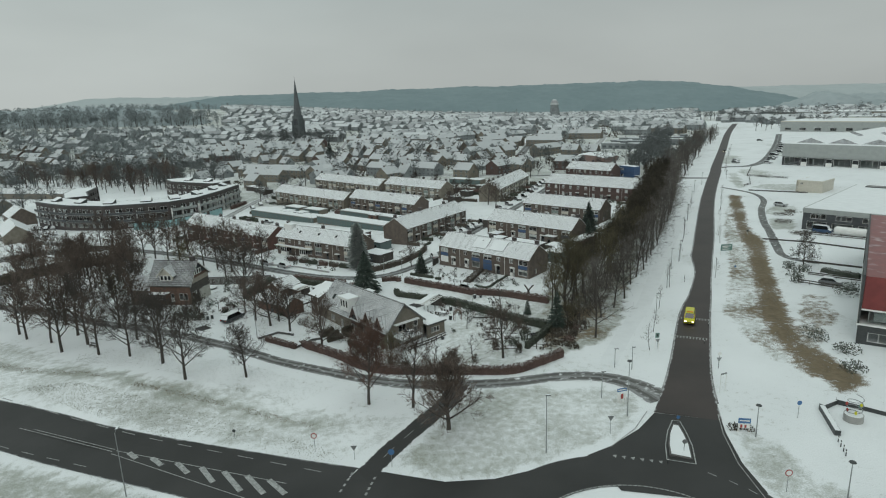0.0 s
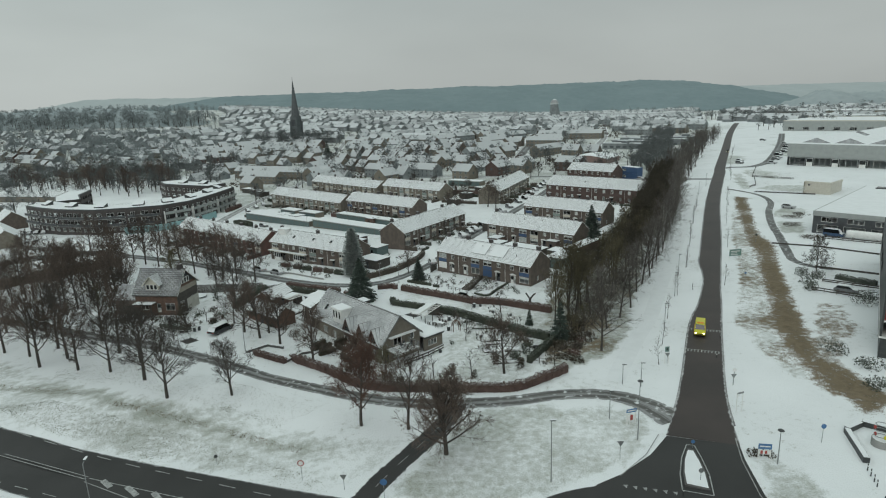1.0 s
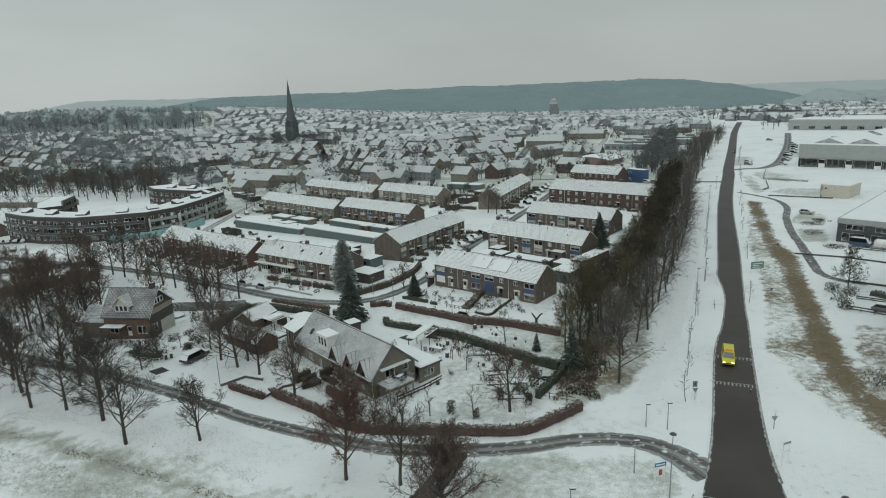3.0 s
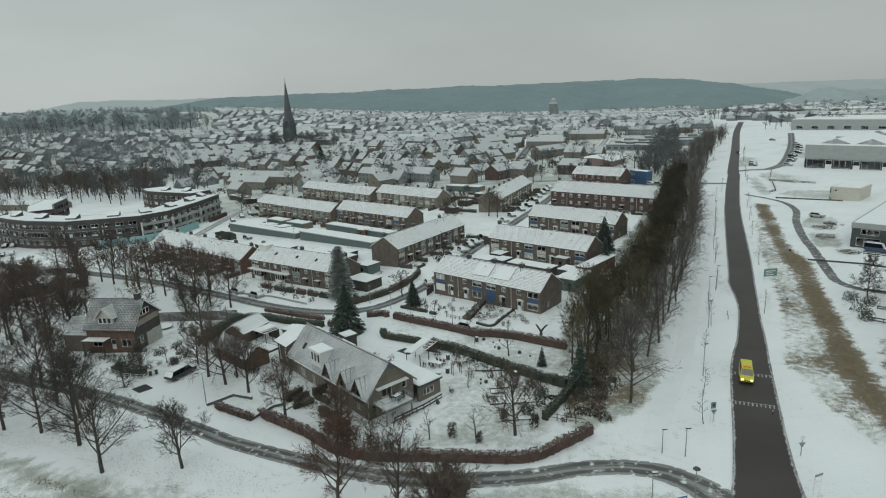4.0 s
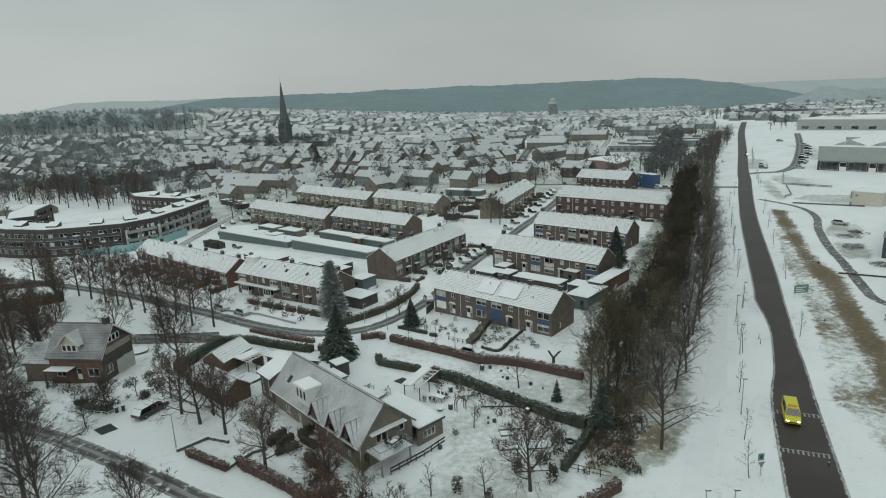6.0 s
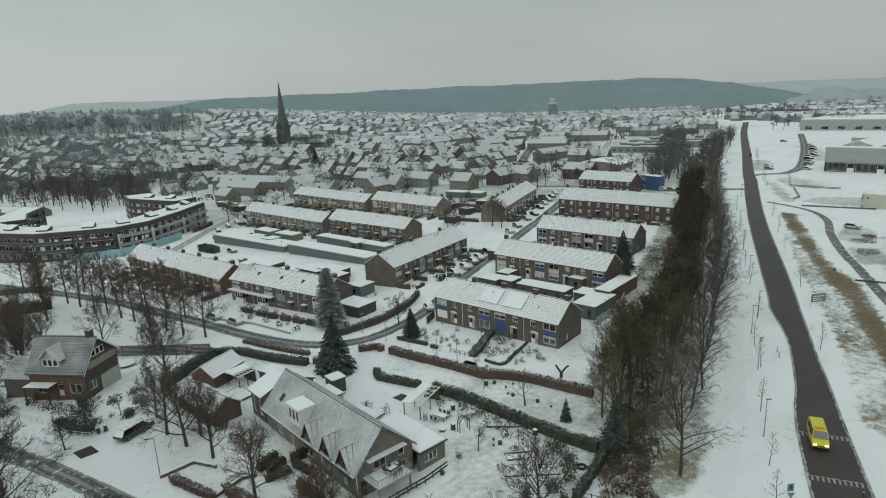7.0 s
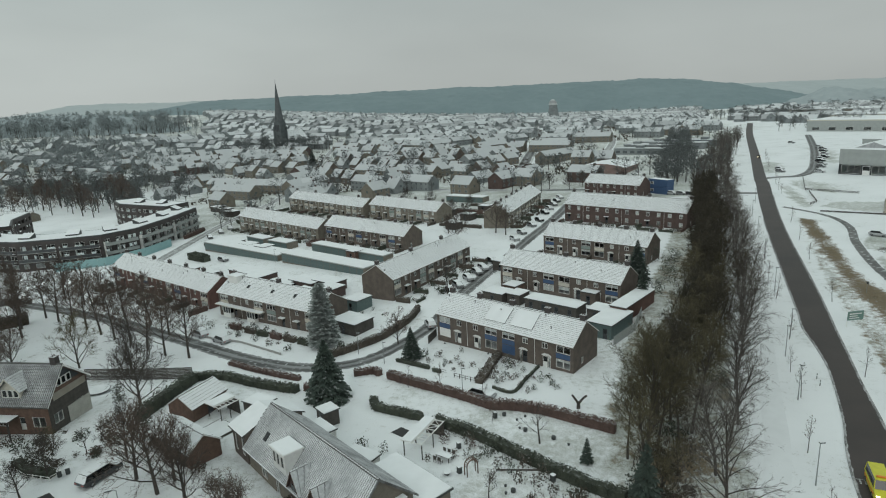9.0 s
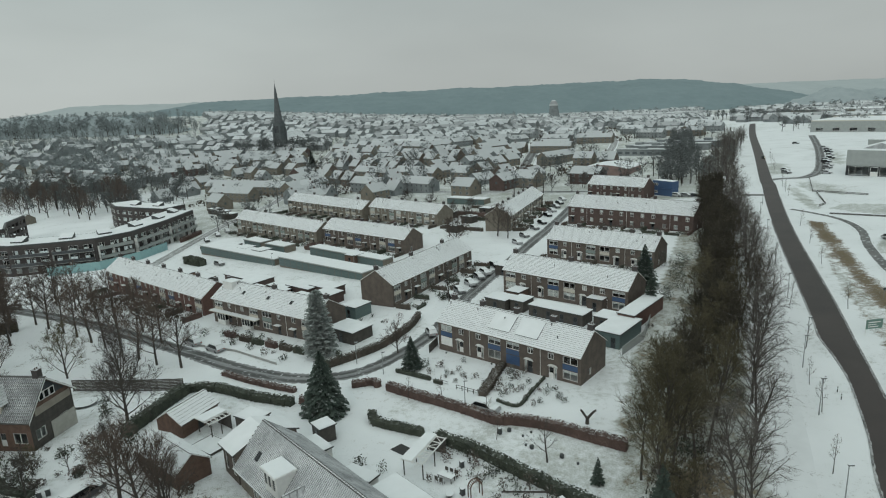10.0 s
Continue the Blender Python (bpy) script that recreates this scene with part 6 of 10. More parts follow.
def red_building():
    ob = thing("office_building", pose(66.8, 101.0, gz(67), 0, 0, -35), "dark red clad office block over a dark glazed base", "office building")
    L, D = 34, 60
    s = Shape()
    holes = [(1.5 + 5 * k, 4.5 + 5 * k, 0.6, 2.2) for k in range(6)]
    wall_sheet(s, (0, 0), (L, 0), -3, 3.4, holes)
    wall_sheet(s, (L, 0), (L, D), -3, 3.4)
    wall_sheet(s, (L, D), (0, D), -3, 3.4)
    wall_sheet(s, (0, D), (0, 0), -3, 3.4, [(1.5 + 5 * k, 4.5 + 5 * k, 0.6, 2.2) for k in range(7)])
    part("base_wall", s, DARK_METAL, ob)
    for a, b, lo, hi in holes:
        add_window(ob, pose(a, 0.06, lo), b - a, hi - lo, 1)
    for k in range(7):
        add_window(ob, pose(0.06, D - (1.5 + 5 * k), 0.6, 0, 0, -90), 3.0, 1.6, 1)
    s = Shape()
    up = [(4 + 8 * k, 7 + 8 * k, 7.0, 9.0) for k in range(4)]
    s.box(-0.25, -0.35, 3.4, L + 0.3, D, 3.62)
    part("ledge", s, WHITE, ob, "white ledge above the base")
    s = Shape()
    wall_sheet(s, (0.2, 0.2), (L, 0.2), 6.2, 11.5, up)
    wall_sheet(s, (L, 0.2), (L, D), 3.9, 11.5)
    wall_sheet(s, (L, D), (0.2, D), 3.9, 11.5)
    wall_sheet(s, (0.2, D), (0.2, 0.2), 6.2, 11.5, [(4 + 8 * k, 7 + 8 * k, 7.0, 9.0) for k in range(4)])
    s.box(0.2, 0.2, 11.5, L, D, 11.8, 0)
    part("wall", s, RED_PANEL, ob)
    s = Shape()
    s.box(-0.15, -0.1, 3.62, 0.15, D + 0.1, 12.1)
    part("edge_frame", s, DARK_METAL, ob, "dark frame along the wall edge")
    s = Shape()
    s.box(0.15, -0.1, 6.0, L, 0.18, 6.22)
    part("upper_ledge", s, WHITE, ob, "white ledge over the glazed strip")
    for a, b, lo, hi in up:
        add_window(ob, pose(0.2 + a, 0.26, lo), b - a, hi - lo, 1, DARK_METAL)
    for k in range(4):
        add_window(ob, pose(-0.3, D - (4 + 8 * k), 7.0, 0, 0, -90), 3.0, 2.0, 1, DARK_METAL)
    for k in range(8):
        s = Shape()
        s.box(0, 0, 0, 4.0, 0.08, 2.2, 0)
        part("pane", s, GLASS, ob, "", pose(1.3 + 4.08 * k, 0.25, 3.95))
        s = Shape()
        s.box(-0.06, -0.05, 0, 0.06, 0.15, 2.25, 0)
        part("mullion", s, METAL, ob, "", pose(1.3 + 4.08 * k, 0.2, 3.93))
    s = Shape()
    s.box(2.0, 1.0, 4, L - 1, D - 1, 6.2)
    part("core_wall", s, GREY_PANEL, ob)


red_building()


# ---- the blue site cabin
def cabin():
    ob = thing("site_cabin", on_ground(87.2, 317.0, -60), "stacked blue site cabin beside the street under snow", "cabin")
    for k in range(2):
        s = Shape()
        s.box(0, 0, 3.1 * k, 10, 4, 3.1 * k + 3.0)
        part("module", s, BLUE, ob)
        add_window(ob, pose(1.2, -0.1, 3.1 * k + 1.0), 1.6, 1.1, 1, dark=True)
    s = Shape()
    s.box(-0.1, -0.1, 6.1, 10.1, 4.1, 6.3, 0, 1)
    part("roof", s, [BLUE, SNOW_FLAT], ob)


cabin()


# ---- the church
def church():
    x, y = -168.0, 690.0
    ob = thing("church", pose(x, y, gz(x, y) - 1, 0, 0, -25) @ Matrix.Diagonal((0.84, 0.84, 0.85, 1)), "dark stone church with a tall slender spire", "church")
    s = Shape()
    s.box(-5, -5, 0, 5, 5, 36)
    for a in (-1, 1):
        for b in (-1, 1):
            s.box(a * 5 - 1, b * 5 - 1, 0, a * 5 + 1, b * 5 + 1, 30)
    part("tower", s, varied("dark_tower_stone", (0.085, 0.098, 0.10), (0.13, 0.145, 0.15), 0.3, 0.85), ob)
    for k in range(3):
        s = Shape()
        s.box(-3 + 2.2 * k, -5.15, 24, -1.6 + 2.2 * k, -5.0, 32)
        part("belfry_opening", s, DOOR, ob)
    s = Shape()
    ring_ = [(5.6 * math.cos(math.pi * (k + 0.5) / 4), 5.6 * math.sin(math.pi * (k + 0.5) / 4)) for k in range(8)]
    for k in range(8):
        a, b = ring_[k], ring_[(k + 1) % 8]
        s.face([(*a, 36), (*b, 36), (b[0] * 0.5, b[1] * 0.5, 60), (a[0] * 0.5, a[1] * 0.5, 60)])
        s.face([(a[0] * 0.5, a[1] * 0.5, 60), (b[0] * 0.5, b[1] * 0.5, 60), (0, 0, 83)])
    s.tube((0, 0, 82), (0, 0, 86), 0.15, 0.1, 5)
    part("spire", s, varied("slate", (0.07, 0.08, 0.085), (0.11, 0.12, 0.125), 0.3, 0.6), ob, "slender slate spire")
    s = Shape()
    s.box(-9, 5, 0, 9, 42, 13)
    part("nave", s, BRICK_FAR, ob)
    sh, mats = gable_roof(37, 18, 13, 24, 0.4, 0.2, SNOW_TILE, course=1.2)
    part("nave_roof", sh, mats, ob, "steep snowy nave roof", pose(9, 5, 0, 0, 0, 90))


church()


# ---- the mill, the round-roofed hall and the low complex in the town
def windmill(x, y, h):
    ob = thing("windmill", pose(x, y, gz(x, y) - 1), "dark tapered windmill tower with a pale rounded cap", "windmill")
    s = Shape()
    n = 12
    rings = [(0.0, 11.5), (h * 0.2, 9.0), (h * 0.72, 6.6)]
    for (za, ra), (zb, rb) in zip(rings, rings[1:]):
        s.tube((0, 0, za), (0, 0, zb), ra, rb, n, 0, False)
    part("tower", s, BRICK_FAR, ob)
    s = Shape()
    for k in range(5):
        a, b = math.pi / 2 * k / 5, math.pi / 2 * (k + 1) / 5
        s.tube((0, 0, h * (0.72 + 0.28 * math.sin(a))), (0, 0, h * (0.72 + 0.28 * math.sin(b))), 7.4 * math.cos(a), 7.4 * math.cos(b) + 0.05, n, 0, False)
    part("cap", s, SNOW_FAR, ob, "rounded cap dusted with snow")
    s = Shape()
    s.tube((5.0, 0, h * 0.85), (11, 0, 1.0), 0.5, 0.4, 6)
    part("tail_pole", s, BRICK_FAR, ob)


windmill(190, 1100, 33)


def round_hall():
    ob = thing("sports_hall", pose(92, 398, gz(92, 398), 0, 0, -35), "low red-brown brick hall with a curved snowy roof", "hall")
    s = Shape()
    s.box(-13, -12, -2, 13, 12, 3.6)
    part("wall", s, BRICK_PALE_RED, ob)
    s = Shape()
    n = 10
    for k in range(n):
        a, b = -13.5 + 27 * k / n, -13.5 + 27 * (k + 1) / n
        za, zb = 5.4 - 1.9 * (a / 13.5) ** 2, 5.4 - 1.9 * (b / 13.5) ** 2
        s.face([(a, -12.4, za), (b, -12.4, zb), (b, 12.4, zb), (a, 12.4, za)], 0)
        s.face([(a, -12.4, 3.3), (b, -12.4, 3.3), (b, -12.4, zb), (a, -12.4, za)], 1)
        s.face([(a, 12.4, za), (b, 12.4, zb), (b, 12.4, 3.3), (a, 12.4, 3.3)], 1)
    part("roof", s, [SNOW_FLAT, BRICK_PALE_RED], ob, "curved roof under snow")


round_hall()


def low_complex():
    ob = thing("care_home", pose(118, 478, gz(130, 480), 0, 0, -36), "wide low complex of brick wings with stepped snowy flat roofs", "building")
    for x, y, w, d, h in ((0, 0, 46, 11, 3.6), (6, 15, 40, 10, 4.6), (-4, 30, 18, 14, 3.8), (18, 31, 34, 12, 5.0), (2, 50, 30, 12, 4.2), (36, 50, 26, 14, 5.4), (12, 68, 40, 12, 4.4)):
        s = Shape()
        s.box(x, y, -3, x + w, y + d, h)
        wing = part("wing", s, BRICK_FAR, ob)
        s = Shape()
        s.box(x - 0.4, y - 0.4, h, x + w + 0.4, y + d + 0.4, h + 0.5, 0)
        s.box(x, y, h + 0.5, x + w, y + d, h + 0.6, 1)
        s.box(x + w * 0.3, y + d * 0.3, h + 0.6, x + w * 0.3 + 5, y + d * 0.7, h + 2.2, 0, 1)
        part("roof", s, [BRICK_FAR, SNOW_FAR], wing)
        s = Shape()
        for k in range(int(w / 5)):
            s.box(x + 1 + 5 * k, y - 0.06, 0.8, x + 4 + 5 * k, y + 0.02, 2.4)
        part("window_band", s, GLAZE_FAR, wing, "row of windows greyed by haze")["kind"] = "stuff"


low_complex()


# ---- trees
def branch_tree(seed, height=12.0, spread=0.45, trunk=0.22, first=0.3, limbs=13, forks=6, twigs=5, fine=4, twig_w=0.03, up=0.5, drop=0.0, bushy=False):
    """A bare tree: tapered trunk with limbs, forks and fine twigs. Gives the trunk's and the crown's shapes."""
    rnd = random.Random(seed)
    wood, crown = Shape(), Shape()

    def bent(sh, a, d, length, r0, r1, segs, sides, wob):
        pts, p, q = [a], a, d
        for k in range(segs):
            q = (q + Vector((rnd.uniform(-wob, wob), rnd.uniform(-wob, wob), rnd.uniform(-wob, wob) * 0.6 + up * 0.12 - drop * 0.15))).normalized()
            p2 = p + q * (length / segs)
            ra, rb = r0 + (r1 - r0) * k / segs, r0 + (r1 - r0) * (k + 1) / segs
            sh.tube(p, p2, ra, rb, sides, 0, False)
            p = p2
            pts.append(p)
        return pts, q

    def sliver(a, d, length, w):
        b = a + d * length
        s_ = d.cross(Vector((rnd.uniform(-1, 1), rnd.uniform(-1, 1), rnd.uniform(-1, 1)))).normalized() * w
        crown.face([a - s_, a + s_, b])

    def away_from(d, angle):
        s_ = d.cross(Vector((rnd.uniform(-1, 1), rnd.uniform(-1, 1), rnd.uniform(-1, 1)))).normalized()
        return (d * math.cos(angle) + s_ * math.sin(angle)).normalized()

    pts, _ = bent(wood, Vector((0, 0, -0.3)), Vector((rnd.uniform(-0.05, 0.05), rnd.uniform(-0.05, 0.05), 1)), height * 0.86, trunk, trunk * 0.22, 8, 7, 0.07)
    for i in range(limbs):
        t = first + (1 - first) * ((i + rnd.random() * 0.7) / limbs)
        k = min(7, int(t * 8))
        a = pts[k].lerp(pts[k + 1], t * 8 - k) if k + 1 < len(pts) else pts[-1]
        az = i * 2.4 + rnd.uniform(-0.5, 0.5)
        tilt = (1.15 - 0.75 * t) * (1.0 if not bushy else 0.75) - drop * 0.2
        d = Vector((math.cos(az) * math.sin(tilt), math.sin(az) * math.sin(tilt), math.cos(tilt)))
        length = height * spread * (1.1 - 0.65 * t) * rnd.uniform(0.8, 1.2)
        lp, ld = bent(wood, a, d, length, trunk * 0.42 * (1.15 - 0.7 * t), trunk * 0.08, 4, 5, 0.17)
        for j in range(forks):
            u = 0.2 + 0.8 * (j + rnd.random()) / forks
            kk = min(3, int(u * 4))
            b = lp[kk].lerp(lp[kk + 1], min(1, u * 4 - kk))
            fd = away_from((lp[kk + 1] - lp[kk]).normalized(), rnd.uniform(0.45, 0.95))
            fl = length * rnd.uniform(0.3, 0.5) * (1.15 - 0.5 * u)
            fp, _ = bent(crown, b, fd, fl, trunk * 0.11, trunk * 0.03, 2, 3, 0.2)
            for m in range(twigs):
                w = 0.2 + 0.8 * rnd.random()
                kk2 = min(1, int(w * 2))
                c = fp[kk2].lerp(fp[kk2 + 1], w * 2 - kk2)
                td = away_from((fp[kk2 + 1] - fp[kk2]).normalized(), rnd.uniform(0.4, 1.0))
                td = (td + Vector((0, 0, 0.18 * up - 0.25 * drop))).normalized()
                tl = fl * rnd.uniform(0.35, 0.7)
                sliver(c, td, tl, twig_w * 0.8)
                for _f in range(fine):
                    e = c + td * (tl * rnd.uniform(0.2, 0.95))
                    sliver(e, away_from(td, rnd.uniform(0.4, 0.9)), tl * rnd.uniform(0.4, 0.7), twig_w * 0.6)
    return wood, crown


def tree_kind(twig, **kw):
    wood, crown = branch_tree(**kw)
    return wood.mesh("trunk", [BARK], True), crown.mesh("crown", [twig]), wood, crown


def plant(kind_, x, y, scale=1.0, turn=0.0, label="bare deciduous tree with brown twigs in the snow", group="bare trees", name="tree", lean=0.0, lift=0.0):
    ob = thing(name, on_ground(x, y, turn, lift) @ pose(0, 0, 0, lean, 0, 0) @ Matrix.Diagonal((scale, scale, scale, 1)), label, "tree", group)
    part("trunk", kind_[0], None, ob)
    part("crown", kind_[1], None, ob)
    return ob


WOODS = {}


def plant_far(wood, kind_, x, y, scale, turn):
    """A tree of a far wood that nobody counts: joined with the others of that wood."""
    for sh, src in zip(WOODS.setdefault(wood, (Shape(), Shape())), kind_[2:]):
        m = on_ground(x, y, turn) @ Matrix.Diagonal((scale, scale, scale, 1))
        base = len(sh.v)
        sh.v.extend(tuple(m @ Vector(p)) for p in src.v)
        sh.f.extend(tuple(base + q for q in f) for f in src.f)
        sh.m.extend(src.m)


TALL = [tree_kind(TWIG, seed=k, height=13, spread=0.46, trunk=0.25, first=0.24, limbs=16, forks=8, twigs=7, fine=4, twig_w=0.036) for k in (1, 2, 3)]
ROUND = [tree_kind(TWIG, seed=k, height=10, spread=0.62, trunk=0.27, first=0.22, limbs=14, forks=9, twigs=7, fine=4, twig_w=0.032) for k in (11, 12)]
OPEN = [tree_kind(BARK, seed=k, height=9, spread=0.6, trunk=0.22, first=0.24, limbs=15, forks=9, twigs=7, fine=5, twig_w=0.028) for k in (21, 22, 23)]
CORE_TREES = [tree_kind(t, seed=k, height=14.5, spread=0.36, trunk=0.2, first=0.46, limbs=17, forks=8, twigs=7, fine=4, twig_w=0.036, drop=0.1) for k, t in ((31, TWIG_DARK), (32, TWIG_DARK), (33, TWIG_OLIVE))]
EDGE_TREES = [tree_kind(TWIG_GREY, seed=k, height=15.5, spread=0.40, trunk=0.22, first=0.2, limbs=27, forks=6, twigs=5, fine=3, twig_w=0.026, drop=0.62) for k in (34, 35, 36)]
VASE = [tree_kind(TWIG_OLIVE, seed=k, height=13.5, spread=0.60, trunk=0.24, first=0.16, limbs=20, forks=9, twigs=7, fine=4, twig_w=0.026, up=1.5, bushy=True) for k in (37, 38)]
BUSHY = [tree_kind(TWIG_OLIVE, seed=k, height=8, spread=0.6, trunk=0.16, first=0.08, limbs=14, forks=7, twigs=7, fine=6, twig_w=0.028, bushy=True) for k in (41, 42)]
FRUIT = [tree_kind(BARK, seed=k, height=5, spread=0.5, trunk=0.12, first=0.3, limbs=8, forks=5, twigs=4, fine=3, twig_w=0.02) for k in (51, 52)]
YOUNG = [tree_kind(TWIG, seed=k, height=5.5, spread=0.26, trunk=0.06, first=0.35, limbs=10, forks=4, twigs=3, fine=3, twig_w=0.016) for k in (61, 62)]
MID = [tree_kind(TWIG_FAR, seed=k, height=12, spread=0.42, trunk=0.25, first=0.25, limbs=11, forks=4, twigs=6, fine=1, twig_w=0.09) for k in (71, 72, 73)]


def light_tree(seed, height=11.0, width=4.2):
    """A bare tree for far woods: trunk, a few limbs and many broad-set twigs."""
    rnd_ = random.Random(seed)
    wood, crown = Shape(), Shape()
    wood.tube((0, 0, -0.5), (0, 0, height * 0.55), 0.24, 0.12, 4, 0, False)
    for k in range(46):
        a, u = rnd_.uniform(0, 6.3), rnd_.random()
        z = height * (0.28 + 0.6 * u)
        r = width * math.sin(math.pi * (0.15 + 0.8 * u)) * rnd_.uniform(0.5, 1.0)
        b = Vector((r * math.cos(a), r * math.sin(a), z + r * 0.35))
        c = Vector((b.x * 0.25, b.y * 0.25, z - r * 0.3))
        s_ = Vector((-math.sin(a), math.cos(a), 0.3)) * 0.09
        crown.face([c - s_, c + s_, b])
        for _j in range(3):
            e = c.lerp(b, rnd_.uniform(0.4, 1))
            f = e + Vector((rnd_.uniform(-1, 1), rnd_.uniform(-1, 1), rnd_.uniform(-0.2, 1))) * 1.3
            s2_ = Vector((rnd_.uniform(-1, 1), rnd_.uniform(-1, 1), rnd_.uniform(-1, 1))) * 0.16
            crown.face([e - s2_, e + s2_, f])
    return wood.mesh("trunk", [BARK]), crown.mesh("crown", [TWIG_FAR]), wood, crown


FAR = [light_tree(k, 11 + k % 3, 3.6 + 0.5 * (k % 4)) for k in range(5)]

rnd = random.Random(5)
# along the bank beside the lane
for k, (x, y, h) in enumerate([(-100.2, 131.6, 1.0), (-82.4, 119.0, 1.15), (-84.8, 128.5, 1.05), (-73.0, 116.2, 1.0), (-65.7, 114.4, 0.9), (-68.9, 123.5, 1.05), (-56.9, 109.8, 1.1), (-92, 136, 1.1), (-77, 131.5, 1.0), (-110, 136, 1.1), (-120, 146, 1.1), (-88.5, 125, 1.0), (-79, 122.5, 1.05), (-96, 128, 1.0), (-62, 118.5, 0.9), (-105, 141, 1.1)]):
    plant((OPEN[k % 3], TALL[k % 3])[k % 2], x, y, h * (1.3, 1.0)[k % 2], 47 * k, group="bank trees")
plant(OPEN[0], -49.2, 102.2, 1.25, 30, "bare open-crowned tree on the snowy bank", "bank trees")
plant(OPEN[1], -38.0, 101.9, 1.02, 100, "small bare open-crowned tree on the snowy bank", "bank trees")
RUSSET_TREE = tree_kind(TWIG_RUSSET, seed=92, height=11, spread=0.56, trunk=0.24, first=0.25, limbs=19, forks=9, twigs=8, fine=6, twig_w=0.034)
plant(RUSSET_TREE, -14.6, 90.3, 1.06, 12, "tree with dense russet twigs beside the lane", "verge trees")
plant(RUSSET_TREE, -17.4, 108.4, 0.6, 150, "tree with dense russet twigs against the house", "garden trees")
plant(TALL[2], -7.6, 88.5, 0.95, 112, "bare tree beside the cycle path in the snow", "verge trees")
BROAD = tree_kind(TWIG, seed=91, height=9.6, spread=0.72, trunk=0.34, first=0.18, limbs=26, forks=10, twigs=9, fine=6, twig_w=0.034, up=0.6)
plant(BROAD, -2.2, 81.7, 1.0, 200, "bare broad-crowned tree beside the cycle path", "verge trees")
# the street row
for k, (x, y) in enumerate([(-108.8, 198.8), (-107.5, 206.3), (-101.5, 202.1), (-95.2, 197.9), (-89.7, 194.2), (-83.7, 189.6), (-78.4, 185.7), (-72.5, 181.5), (-66.7, 177.2), (-61.3, 173.5), (-55.3, 171.1)]):
    plant(TALL[k % 3], x, y, 1.0 + 0.06 * (k % 3), 67 * k, "tall bare street tree beside a slushy street", "street trees")
for k, (x, y) in enumerate([(-66, 186), (-74, 194), (-84, 201), (-93, 208), (-103, 216), (-112, 222), (-120, 214), (-126, 220), (-135, 228), (-116, 209)]):
    plant(TALL[(k + 1) % 3], x, y, 0.95 + 0.05 * (k % 3), 31 * k, "tall bare street tree with reddish twigs", "street trees")
# the thicket west of the detached house
for k in range(26):
    x, y = rnd.uniform(-128, -88), 0
    y = 148 + (-88 - x) * 0.55 + rnd.uniform(0, 22)
    plant((TALL + ROUND)[k % 5], x, y, rnd.uniform(0.85, 1.15), rnd.uniform(0, 360), "bare tree in a dense group behind the lane", "thicket trees")
for k in range(12):
    x = rnd.uniform(-158, -104)
    y = 158 + (-94 - x) * 0.5 + rnd.uniform(0, 34)
    plant((ROUND + TALL)[k % 5], x, y, rnd.uniform(0.8, 1.1), rnd.uniform(0, 360), "bare tree in a dense group behind the lane", "thicket trees")
# gardens
for k, (kind_, x, y, h) in enumerate([(OPEN[2], -54.4, 150.3, 1.25), (BUSHY[0], -77.5, 170.5, 1.3), (OPEN[1], -64.2, 166.0, 1.1), (ROUND[0], -12.5, 169.3, 0.6), (OPEN[0], -58.9, 133.0, 0.7), (ROUND[1], -41.0, 127.1, 1.0), (ROUND[0], -35.7, 123.3, 0.95), (ROUND[1], -26.6, 112.8, 0.95), (ROUND[0], -17.1, 106.8, 0.75), (BUSHY[1], -12.5, 103.5, 0.75), (FRUIT[0], -4.4, 104.7, 0.9), (FRUIT[1], 2.1, 104.3, 0.95), (ROUND[1], 7.5, 104.3, 0.95), (FRUIT[0], 1.6, 119.3, 0.8), (FRUIT[1], 6.3, 108.5, 1.0), (ROUND[1], -45.6, 131.0, 0.95), (ROUND[0], -39.8, 129.6, 0.8), (FRUIT[1], 9.4, 130.3, 1.2), (YOUNG[0], -4.0, 148.2, 1.05), (YOUNG[1], 2.6, 142.0, 1.2), (YOUNG[0], -9.5, 150.0, 0.9), (YOUNG[1], 3.4, 136.5, 0.8), (OPEN[2], -50, 137, 0.8), (BUSHY[0], -62, 139, 0.5), (FRUIT[0], -57, 139, 0.7), (OPEN[2], -60, 128.8, 0.55), (OPEN[0], -86, 158, 1.0), (BUSHY[1], -88, 150, 0.9), (FRUIT[0], -66, 142.5, 0.7)]):
    plant(kind_, x, y, h, 53 * k, "bare garden tree standing in snow", "garden trees")
plant(tree_kind(BARK, seed=81, height=9, spread=0.25, trunk=0.16, first=0.15, limbs=18, forks=5, twigs=4, fine=3, twig_w=0.03), -2.2, 196.5, 1.15, 0, "slender dark bare tree by the street", "street trees")
